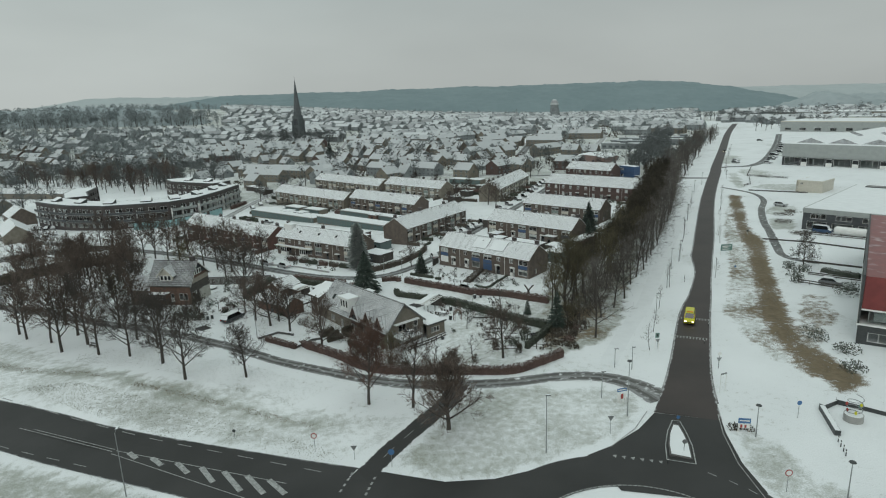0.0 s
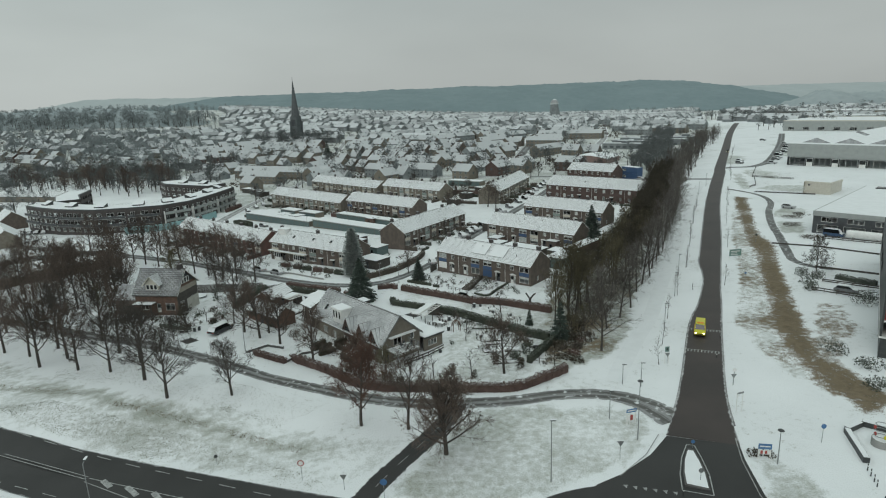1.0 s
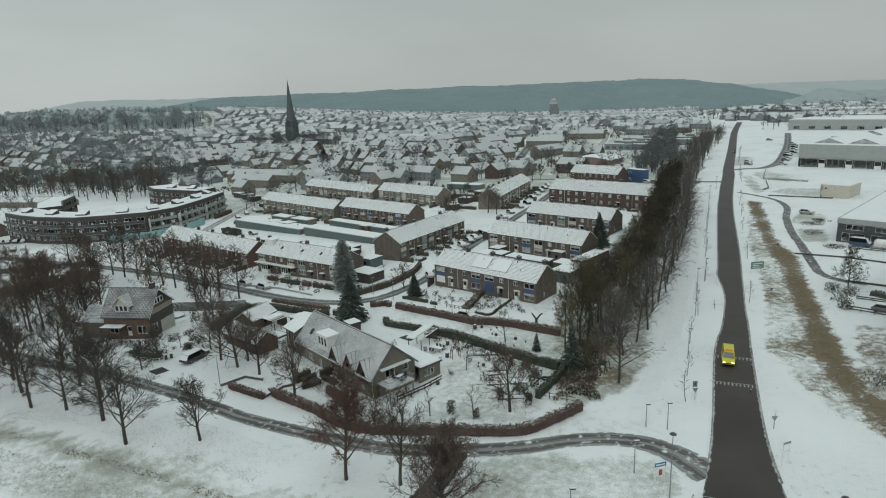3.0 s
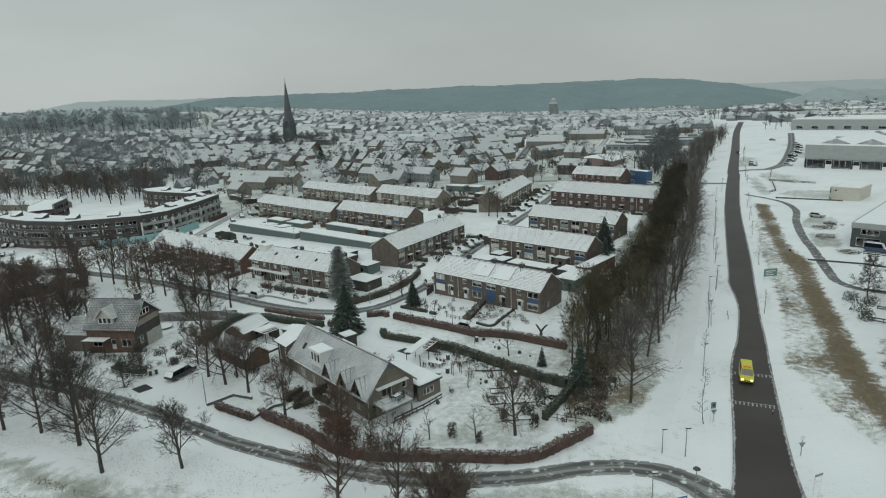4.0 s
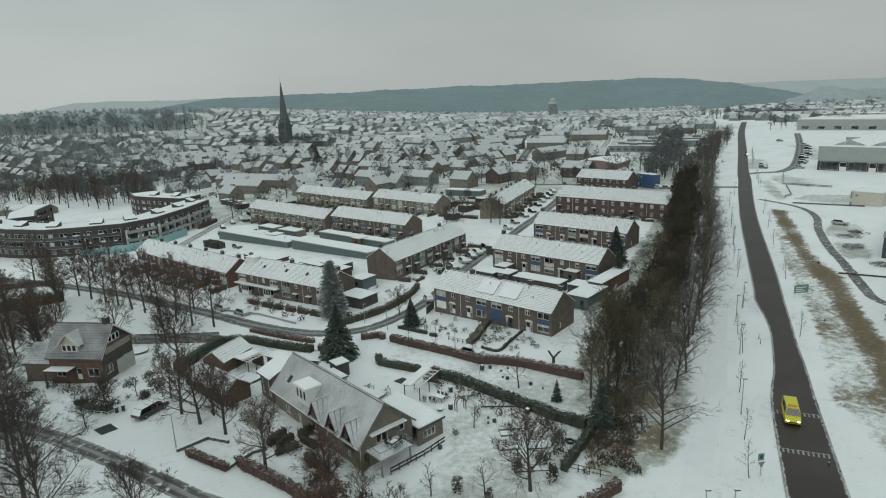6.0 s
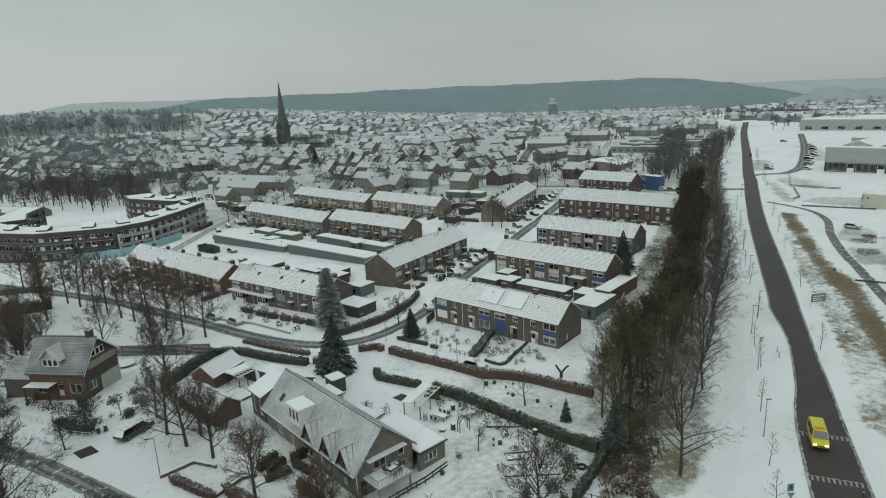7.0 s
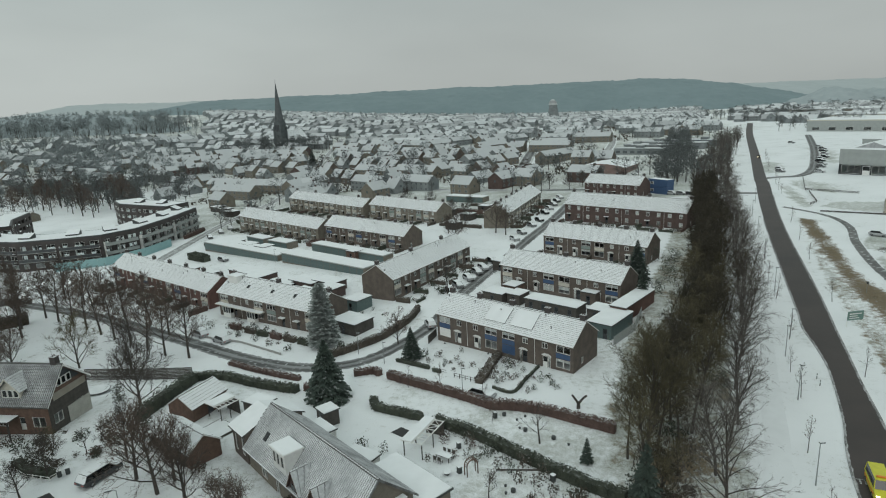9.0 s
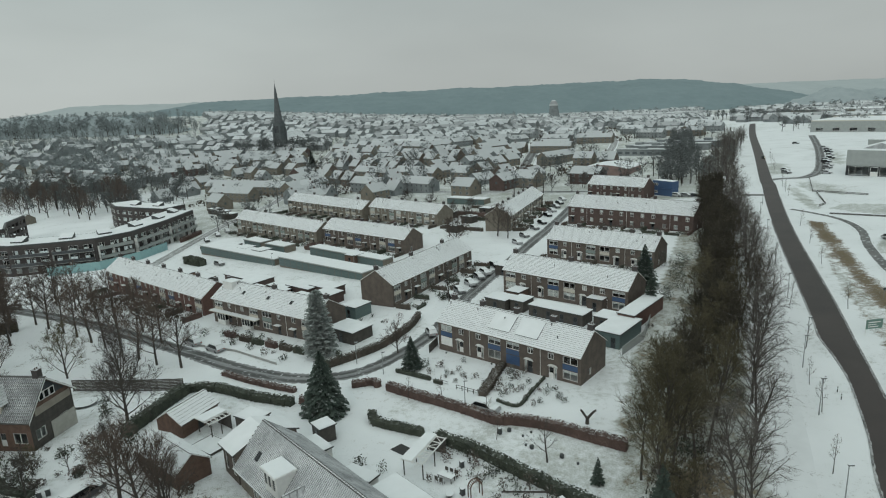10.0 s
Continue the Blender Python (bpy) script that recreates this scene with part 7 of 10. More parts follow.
# the wooded strip along the main road
EVER_SPOTS = []
undergrowth = []
strip = [(19.5, 114), (22.5, 121), (27, 128), (33.2, 137), (40.5, 149), (47.5, 163), (54.5, 179), (62.5, 197), (71, 215), (79.5, 235), (89, 259), (99, 283), (112, 312), (128, 345), (146, 382), (166, 420), (190, 466), (216, 515)]
line = smooth_line([(x, y, 0) for x, y in strip], 2.4)
for k, (x, y, _) in enumerate(line):
    if 283 < y < 302:
        continue
    if y < 123:
        undergrowth.append((x + rnd.uniform(-3, 3), y + rnd.uniform(-1, 1)))
    elif y < 300:
        o = rnd.uniform(-4.6, 2.4)
        kind_ = CORE_TREES[2] if y < 150 and k % 3 else CORE_TREES[k % 3 if y < 185 else k % 2]
        plant(kind_, x + o * 0.9, y - o * 0.42 + rnd.uniform(-1, 1), rnd.uniform(0.8, 1.05), rnd.uniform(0, 360), "slender bare tree in the strip along the road", "roadside wood")
        if k % 2 == 0 and y > 128:
            o = rnd.uniform(-5.5, -0.5)
            plant(CORE_TREES[k // 2 % 2], x + o * 0.9, y - o * 0.42, rnd.uniform(0.7, 0.95), rnd.uniform(0, 360), "slender bare tree in the strip along the road", "roadside wood")
        if k % 2 and y > 118:
            undergrowth.append((x + rnd.uniform(-4, 1.5), y + rnd.uniform(-1, 1)))
    else:
        o = rnd.uniform(-7, 7)
        plant_far("far_roadside_wood", MID[k % 3], x + o * 0.9, y - o * 0.42, rnd.uniform(0.78, 1.05), rnd.uniform(0, 360))
edge_row = smooth_line([(24.8, 110.7, 0), (29.4, 120.6, 0), (36.2, 131.0, 0), (40.3, 140.5, 0), (47, 151.5, 0), (53.4, 164.5, 0), (60.3, 180.5, 0), (68.8, 198.5, 0), (77, 216.5, 0), (85.5, 236.5, 0), (94.5, 260.5, 0), (102, 279, 0)], 5.6)
for k, (x, y, _) in enumerate(edge_row):
    plant(EDGE_TREES[k % 3], x + rnd.uniform(-0.6, 0.6), y, rnd.uniform(0.82, 1.04), 137 * k, "tall bare tree with drooping fine twigs at the wood's edge", "roadside wood")
for k, (x, y, h) in enumerate([(23.5, 132, 1.0), (27, 141, 1.0), (21.5, 118, 0.55), (24.5, 121, 0.6), (37, 157, 0.9), (44, 171, 0.8), (50, 183, 0.9)]):
    plant(BUSHY[k % 2], x, y, h, 70 * k, "bushy olive-twigged tree at the wood's edge", "roadside wood")
plant(VASE[0], 22.5, 126.0, 1.08, 40, "tall olive-twigged tree with steeply forked limbs", "roadside wood")
plant(VASE[1], 26.0, 133.0, 1.0, 190, "tall olive-twigged tree with steeply forked limbs", "roadside wood")
plant(CORE_TREES[2], 19.0, 116.7, 0.85, 75, "slender bare tree beside a clipped hedge end", "roadside wood")
plant(ROUND[0], 15.5, 262.5, 1.05, 20, "bushy brown tree at a street corner", "street trees")
plant(ROUND[1], 18.5, 258.0, 0.85, 120, "bushy brown tree at a street corner", "street trees")
plant(ROUND[1], 1.0, 252.0, 1.0, 80, "bare tree beside a snowy green", "street trees")
for k, (x, y) in enumerate([(66, 350), (74, 346), (82, 338), (58, 342), (70, 338), (50, 350)]):
    plant(OPEN[k % 3], x, y, 0.85, 60 * k, "bare tree on a snowy green", "green trees")
for k, (x, y, w) in enumerate([(49.2, 215.9, 4.0), (53.5, 212.3, 4.4), (50.0, 194.0, 4.2), (58.4, 210.7, 3.6), (45.4, 186.2, 3.6), (42.0, 187.1, 3.0), (54.0, 203.0, 4.0)]):
    EVER_SPOTS.append((x, y, w))
# a dark scrub bank past the side street
for k in range(210):
    t = rnd.random()
    plant_far("grove", FAR[k % 5], 106 + 102 * t + rnd.uniform(-13, 9) * (1 - 0.4 * t), 330 + 262 * t + rnd.uniform(-6, 6), rnd.uniform(0.6, 0.95), rnd.uniform(0, 360))
# young trees along the road
for k, (x, y) in enumerate([(36.2, 111.3), (41.4, 123.4), (48.3, 136.6), (51.3, 144.5), (57.8, 156.5), (66.5, 176.8), (72, 190), (33, 103.5), (79, 205), (88, 226), (60.5, 141), (75.5, 172.5), (88.5, 202), (97, 221), (106, 241), (130, 290), (134, 299), (140, 312), (158, 352), (165, 366), (172, 380), (179, 394), (186, 408)]):
    plant(YOUNG[k % 2], x, y, 0.95 + 0.1 * (k % 3), 77 * k, "slim young roadside tree in snow", "young trees", "young_tree")


# ---- conifers
def conifer_mesh(seed, height, radius, layers=26, per=16, droop=0.25, needles=None, taper=0.85):
    rnd_ = random.Random(seed)
    wood, crown = Shape(), Shape()
    wood.tube((0, 0, -0.3), (0, 0, height * 0.95), 0.16 + height * 0.008, 0.02, 7)
    for i in range(layers):
        t = (i + 0.5) / layers
        z = height * (0.06 + 0.92 * t)
        r = radius * (1 - t) ** taper + 0.12
        for k in range(per):
            az = 2 * math.pi * (k + rnd_.random()) / per
            ln = r * rnd_.uniform(0.6, 1.12)
            d = Vector((math.cos(az), math.sin(az), 0))
            s_ = Vector((-d.y, d.x, 0))
            root = Vector((0, 0, z + rnd_.uniform(-0.2, 0.2)))
            tip = root + d * ln + Vector((0, 0, -droop * ln + rnd_.uniform(-0.1, 0.15)))
            for j in range(4):
                u0 = 0.15 + 0.22 * j
                m = root.lerp(tip, u0)
                w = 0.30 * ln * (1.1 - u0) + 0.1
                e = root.lerp(tip, min(1, u0 + 0.42))
                crown.face([m, e + s_ * w * rnd_.uniform(0.6, 1.1) + Vector((0, 0, -0.12)), e + Vector((0, 0, 0.05))])
                crown.face([m, e + Vector((0, 0, 0.05)), e - s_ * w * rnd_.uniform(0.6, 1.1) + Vector((0, 0, -0.12))])
    return wood.mesh("trunk", [BARK]), crown.mesh("crown", [needles or CONIFER])


SPRUCE = conifer_mesh(1, 10.4, 3.8, 30, 26, 0.3)
FROST_FIR = conifer_mesh(4, 13.6, 3.4, 34, 24, 0.0, FROST_NEEDLES, 0.42)
FIR = conifer_mesh(2, 14.0, 4.6, 28, 22, 0.1)
SMALL_FIR = conifer_mesh(3, 6.0, 1.5, 16, 12)
for kind_, x, y, h, label in [(SPRUCE, -22.8, 149.0, 1.0, "tall dark green spruce beside the drive"), (FROST_FIR, -27.8, 171.6, 1.0, "broad frosted grey-green conifer in a garden"), (FIR, -9.4, 161.6, 0.46, "broad dark green conifer at a garden corner"), (SMALL_FIR, 19.1, 116.7, 1.3, "small dark spruce at the wood's edge"), (SMALL_FIR, 14.5, 125.0, 0.6, "small spruce in the long hedge"), (FIR, 43.5, 196, 0.75, "dark conifer behind the terraces"), (SMALL_FIR, 40.0, 181.5, 1.3, "frosted conifer behind the sheds"), (FIR, -110, 560, 1.0, "dark conifer among houses")]:
    plant(kind_, x, y, h, 0, label, "conifers", "conifer")


# ---- hedges and shrubs
def leafy(sh, at, size, n, rnd_, leaf=0.16):
    """n leaf clumps on and under the skin of a rounded block of that size."""
    sx, sy, sz = size
    for _k in range(n):
        f = rnd_.randrange(5)
        u, v = rnd_.uniform(-1, 1), rnd_.uniform(-1, 1)
        p = {0: (u, v, 1), 1: (1, u, v), 2: (-1, u, v), 3: (u, 1, v), 4: (u, -1, v)}[f]
        c = Vector((at[0] + p[0] * sx / 2, at[1] + p[1] * sy / 2, at[2] + sz / 2 + p[2] * sz / 2))
        nrm = Vector({0: (0, 0, 1), 1: (1, 0, 0), 2: (-1, 0, 0), 3: (0, 1, 0), 4: (0, -1, 0)}[f])
        nrm = (nrm + Vector((rnd_.uniform(-0.7, 0.7), rnd_.uniform(-0.7, 0.7), rnd_.uniform(-0.5, 0.7)))).normalized()
        a = nrm.cross(Vector((rnd_.uniform(-1, 1), rnd_.uniform(-1, 1), rnd_.uniform(-1, 1)))).normalized()
        b = nrm.cross(a)
        s_ = leaf * rnd_.uniform(0.6, 1.4)
        c = c + nrm * rnd_.uniform(-0.14, 0.13)
        sh.face([c - a * s_, c + b * s_ * 0.8, c + a * s_, c - b * s_ * 0.8])


def hedge(name, pts, width, height, mat, label, seed=0, density=34, leaf=0.12):
    rnd_ = random.Random(seed)
    sh = Shape()
    line = smooth_line([(x, y, 0) for x, y in pts], 0.9)
    for (x0, y0, _), (x1, y1, _) in zip(line, line[1:]):
        d = Vector((x1 - x0, y1 - y0))
        L = d.length
        m = on_ground(x0, y0, math.degrees(math.atan2(d.y, d.x)))
        h = height * rnd_.uniform(0.9, 1.06)
        w = width * rnd_.uniform(0.9, 1.08)
        k = len(sh.v)
        sh.box(-0.05, -w * 0.38, -0.4, L + 0.05, w * 0.38, h * 0.84, 0)
        leafy(sh, (L / 2, 0, 0), (L, w, h), int(2.6 * density * (L / 0.9)), rnd_, leaf)
        for i in range(k, len(sh.v)):
            sh.v[i] = tuple(m @ Vector(sh.v[i]))
    return solid(name, sh, mat, Matrix(), label, "hedge")


hedge("hedge", [(-29.7, 113.6), (-23.3, 108.8), (-16.8, 102.8), (-10.6, 100.5), (-2.3, 99.4), (4.5, 98.2), (8.9, 98.0), (13, 100.2), (17.7, 103.2)], 1.0, 1.5, BEECH, "long clipped red-brown beech hedge dusted with snow", 1, 50)
hedge("hedge", [(-39.2, 118.4), (-35.5, 115.9), (-32.1, 113.7)], 0.9, 1.0, BEECH, "low red-brown beech hedge with snow on top", 2, 45)
hedge("hedge", [(-31.2, 115.4), (-29.6, 113.5)], 0.9, 1.1, BEECH, "short red-brown beech hedge with snow on top", 3, 45)
hedge("hedge", [(-13.2, 154.3), (-9.5, 151.3), (-1.7, 145.4), (3.7, 140.8), (6.0, 140.3), (10.5, 138.4), (15.7, 134.5), (19.9, 131.4)], 1.1, 1.5, BEECH, "long red-brown beech hedge across the gardens", 4, 50)
hedge("hedge", [(-14.9, 146.0), (-14.4, 143.8), (-12.6, 142.4), (-6.9, 139.0)], 1.2, 1.2, EVERGREEN, "clipped green hedge with snow on top", 5, 45)
hedge("hedge", [(-4.8, 137.4), (0.5, 133.2), (6.9, 126.6), (10.4, 123.0), (14.5, 119.0), (17, 117)], 1.3, 1.5, EVERGREEN, "long dark green hedge between garden and lawn", 6, 55)
hedge("hedge", [(18.0, 116.5), (15.4, 112.4), (12.1, 107.6)], 1.0, 1.3, EVERGREEN, "clipped green hedge with snow on top", 7, 45)
hedge("hedge", [(-53.4, 147.5), (-52.2, 152), (-51.2, 156), (-49.5, 160.6)], 1.6, 2.0, EVERGREEN, "thick dark evergreen hedge dusted with snow", 8, 55)
hedge("hedge", [(-49.5, 160.8), (-44.5, 160.4), (-35.4, 155.4), (-28.7, 152.3)], 1.5, 1.35, EVERGREEN, "thick dark evergreen hedge dusted with snow", 9, 55)
hedge("hedge", [(-45.1, 166.2), (-37, 161), (-29.4, 156.8)], 1.0, 0.9, BEECH, "red-brown hedge along the street", 10, 45)
hedge("hedge", [(-27.5, 152.8), (-24.2, 152.2)], 1.2, 1.3, BEECH, "short red-brown hedge beside the spruce", 11, 45)
hedge("hedge", [(-19.5, 156.5), (-16.0, 156.9), (-14.8, 155.6)], 1.1, 1.2, BEECH, "short red-brown hedge at the street corner", 12, 45)
for k, (x, y) in enumerate([(-47.5, 183.5), (-44.2, 181.2), (-40.6, 178.8), (-37.0, 176.5), (-33.6, 174.2), (-52, 187)]):
    hedge("hedge", [(x, y), (x + 2.5, y - 1.7)], 1.1, 1.3, (SHRUB, EVERGREEN, BEECH)[k % 3], "short clipped garden hedge with snow on top", 20 + k, 45)
hedge("hedge", [(-58.5, 133.4), (-62.5, 134.5), (-66.5, 137.4)], 1.3, 0.9, EVERGREEN, "low evergreen hedge behind a white rail", 36, 45)
hedge("hedge", [(-26, 164.8), (-17, 171.5), (-11.5, 180), (-9, 188)], 1.0, 1.6, SHRUB, "dark hedge beside the curved street", 37, 45)
hedge("hedge", [(-150, 166), (-135.2, 182.4), (-128.3, 190), (-120.7, 196.2), (-109.6, 202.6)], 2.0, 3.0, THICKET, "tall dark hedge wall behind the lane", 39, 26, 0.26)
hedge("hedge", [(-92, 263), (-84, 256)], 3.0, 2.2, EVERGREEN, "broad evergreen shrubbery on the garage court", 38, 90, 0.25)


def bush(x, y, w, h, mat, label, seed, density=260, name="bush"):
    rnd_ = random.Random(seed)
    sh = Shape()
    for k in range(5):
        a = rnd_.uniform(0, 6.3)
        o = rnd_.uniform(0.1, 0.3) * w
        s_ = rnd_.uniform(0.45, 0.7)
        leafy(sh, (math.cos(a) * o, math.sin(a) * o, 0), (w * s_, w * s_, h * rnd_.uniform(0.6, 1.0)), density // 5, rnd_, 0.07 * max(1, min(w, 1.7)))
    return solid(name, sh, mat, on_ground(x, y), label, "bush", "garden bushes")


for row_ in ((-15.4, 196.5, 4.8, 228.0, 5, 6.5, 1), (20.6, 268.5, 40.0, 315.6, 7, 5.0, 2), (-104.3, 235.1, -62.7, 202.3, 6, 6.5, 3), (-90.7, 312.4, -49.3, 275.2, 7, 5.5, 4), (-46.2, 273.8, -15.6, 248.2, 5, 5.5, 5), (-79.5, 355.9, -37.7, 316.4, 7, 7.5, 6), (-34.4, 314.7, -5.2, 288.5, 5, 7.5, 7), (26.6, 228.8, 50.2, 208.6, 4, 5.0, 8), (61.0, 323.4, 79.5, 305.5, 4, 6.0, 9), (41.8, 272.5, 74.6, 244.0, 6, 5.5, 10)):
    front_gardens(*row_)
garden_shrubs = thing("garden_shrubs", Matrix(), "snow-dusted shrubs in the gardens of the terraced rows", "shrubs", kind="stuff")
for nm, sh, mt in zip(("bare_shrubs", "frosted_shrubs", "evergreen_shrubs"), GARDEN_SHRUBS, (SHRUB, FROSTED, EVERGREEN)):
    part(nm, sh, mt, garden_shrubs)["kind"] = "stuff"
for k, (x, y) in enumerate(undergrowth):
    bush(x, y, 2.4 + 0.7 * (k % 3), (1.0 if y < 140 else 1.6) + 0.5 * (k % 4), (THICKET, THICKET, EVERGREEN)[k % 3], ("dark tangled undergrowth among bare trees", "dark tangled undergrowth among bare trees", "ivy-dark evergreen undergrowth among bare trees")[k % 3], 700 + k, 420)
for k, (x, y, w) in enumerate(EVER_SPOTS):
    bush(x, y, w, w * 0.9, (EVERGREEN, FROSTED)[k % 2], ("tall dark evergreen bush behind the sheds", "tall frosted bush behind the sheds")[k % 2], 500 + k, 500)
# overgrown corner between garden and wood
for k, (x, y, w, h) in enumerate([(12.0, 117.6, 2.2, 2.0), (12.6, 114.4, 2.4, 2.4), (12.4, 111.4, 2.0, 2.2), (10.6, 106.2, 1.6, 1.8), (6.7, 108.3, 1.8, 2.0), (10.0, 109.6, 1.8, 1.6), (2.4, 103.2, 1.2, 1.4)]):
    bush(x, y, w, h, (THICKET, SHRUB, EVERGREEN)[k % 3], ("dark tangled bush in the overgrown garden", "brown twiggy bush in the overgrown garden", "evergreen bush in the overgrown garden")[k % 3], 860 + k, 320)
for k, (x, y, w, h) in enumerate([(-15.0, 105.0, 2.2, 2.6), (-12.4, 103.6, 2.0, 2.0), (-19.6, 108.6, 2.0, 1.8), (-9.6, 102.6, 1.6, 1.4)]):
    bush(x, y, w, h, (SHRUB, THICKET)[k % 2], "dark twiggy shrub in front of the brick house", 895 + k, 340)
for k, (x, y) in enumerate([(18.8, 112.8), (20.4, 110.0), (18.4, 108.4), (21.8, 112.8), (22.6, 115.8), (20.8, 107.0), (24.6, 117.8)]):
    bush(x, y, 1.9 + 0.4 * (k % 3), 0.6 + 0.3 * (k % 2), (SHRUB, BEECH, THICKET)[k % 3], "reddish bramble thicket at the wood's foot", 880 + k, 300)
# front gardens of the first terrace
for k, p in enumerate([[(-12.2, 161.0), (-6.1, 156.5)], [(-5.4, 155.5), (-4.1, 154.6)], [(4.5, 147.2), (7.5, 145.0), (10.2, 149.2), (13.0, 153.6)]]):
    hedge("hedge", p, (0.6, 0.6, 0.35)[k], (0.7, 0.7, 0.5)[k], EVERGREEN, "low clipped garden hedge with snow on top", 60 + k, 34, 0.1)
hedge("hedge", [(2.3, 149.3), (3.8, 152.6), (5.4, 156.9), (7.1, 160.4)], 1.5, 0.9, SHRUB, "broad strip of dark shrubs between two gardens", 64, 40, 0.14)
for k, (x, y, w, m) in enumerate([(-4.3, 161.4, 1.5, 0), (-6.1, 159.1, 1.2, 0), (-3.3, 158.2, 0.9, 2), (-2.3, 158.3, 0.8, 0), (-1.1, 158.9, 1.1, 0), (-0.2, 162.6, 1.0, 1), (4.3, 151.2, 1.2, 0), (5.6, 152.2, 1.5, 0), (7.4, 154.0, 1.4, 2), (8.8, 150.4, 1.2, 0), (10.2, 152.1, 1.0, 1), (9.9, 156.0, 1.1, 0), (7.3, 156.5, 1.3, 0), (8.7, 154.4, 1.6, 0), (8.0, 156.7, 1.2, 2), (6.2, 149.4, 1.2, 0), (5.2, 148.6, 1.0, 1), (12.5, 148.1, 1.3, 2), (13.9, 146.3, 1.4, 2), (11.0, 145.5, 0.9, 1), (10.0, 144.9, 1.0, 0), (14.6, 145.1, 1.0, 1), (-7.2, 162.2, 1.6, 1), (-9.0, 164.0, 1.2, 0)]):
    bush(x, y, w, w * (0.8 + 0.25 * (k % 3)), (SHRUB, EVERGREEN, FROSTED)[m], ("grey winter shrub in a snowy front garden", "dark evergreen bush in a snowy front garden", "frosted pale green bush in a snowy front garden")[m], 300 + k, 120)
for k, p in enumerate([[(-26.2, 116.3), (-23.6, 118.2)], [(-26.4, 118.0), (-24.9, 120.4)], [(-23.9, 120.3), (-21.9, 121.8)], [(-23.3, 119.5), (-20.9, 117.3)], [(-21.6, 114.6), (-19.4, 112.4), (-17.8, 110.2)], [(-27.8, 118.8), (-26.2, 121.4)]]):
    hedge("hedge", p, 0.9, 0.9 + 0.25 * (k % 3), THICKET, "low dark clipped hedge beside the house", 90 + k, 34, 0.12)
# the garden east of the big house
for k, (x, y, w, m) in enumerate([(-1.1, 118.0, 1.1, 1), (5.6, 122.3, 1.6, 0), (7.3, 121.1, 1.4, 0), (-3.5, 133.6, 1.8, 0), (-1.9, 134.3, 1.5, 1), (-0.1, 131.0, 1.7, 0), (0.4, 127.6, 1.3, 0), (1.8, 128.4, 1.8, 2), (3.0, 125.1, 1.5, 0), (3.2, 129.3, 1.6, 1), (6.6, 125.1, 1.7, 0), (4.7, 124.3, 1.3, 2), (9.4, 119.8, 1.5, 0), (11.2, 118.0, 1.6, 1), (10.6, 115.4, 1.3, 0), (12.8, 115.2, 1.7, 0), (8.8, 117.4, 1.1, 2), (-12.0, 131.0, 1.2, 1), (-15.3, 133.2, 1.9, 1), (-5.9, 128.2, 1.1, 0), (2.2, 122.8, 1.2, 0), (6.6, 118.9, 1.2, 0), (4.6, 126.9, 1.4, 1), (8.6, 122.6, 1.5, 0)]):
    bush(x, y, w, w * (0.7 + 0.3 * (k % 3)), (SHRUB, EVERGREEN, FROSTED)[m], ("bare grey shrub in the snowy garden", "dark evergreen bush in the snowy garden", "frosted bush in the snowy garden")[m], 340 + k, 130)
for k, (x, y, w, h) in enumerate([(-88.5, 160.5, 4.5, 4.0), (-92.0, 157.0, 4.0, 3.4), (-86.0, 155.0, 3.4, 2.4), (-83.0, 146.0, 3.6, 1.6), (-79.0, 142.4, 3.0, 1.2)]):
    bush(x, y, w, h, EVERGREEN, "large dark evergreen shrub behind the house", 460 + k, 480)
# round the western house and its drive
for k, (x, y, w, h, m) in enumerate([(-71.5, 143.2, 3.2, 1.3, 0), (-67.8, 141.6, 3.4, 1.2, 1), (-64.0, 140.6, 3.0, 1.1, 0), (-60.6, 143.8, 2.2, 1.2, 1), (-58.4, 146.4, 1.8, 1.0, 0), (-56.2, 143.2, 2.0, 1.3, 0), (-54.0, 141.4, 2.2, 1.4, 1), (-55.2, 138.6, 1.6, 1.0, 0), (-76.0, 145.5, 2.6, 1.4, 1), (-61.8, 136.8, 2.4, 1.1, 1), (-64.4, 138.2, 2.6, 1.1, 1), (-59.6, 136.0, 2.0, 1.0, 0), (-48.6, 142.6, 1.6, 1.1, 0), (-51.6, 146.0, 1.8, 1.5, 1), (-32.4, 139.2, 1.8, 1.2, 1), (-30.2, 141.6, 2.2, 1.4, 0), (-33.8, 127.0, 2.4, 1.3, 0), (-30.6, 124.2, 2.6, 1.5, 0), (-28.2, 121.0, 2.2, 1.2, 1), (-37.6, 131.4, 2.0, 1.2, 0), (-40.2, 133.6, 1.8, 1.0, 1), (-24.0, 116.8, 2.4, 1.4, 0), (-20.6, 113.0, 2.2, 1.6, 0), (-18.4, 110.4, 2.0, 1.5, 1)]):
    bush(x, y, w, h, (SHRUB, EVERGREEN)[m], ("bare dark shrub beside the house", "dark evergreen shrub beside the house")[m], 380 + k, 230)
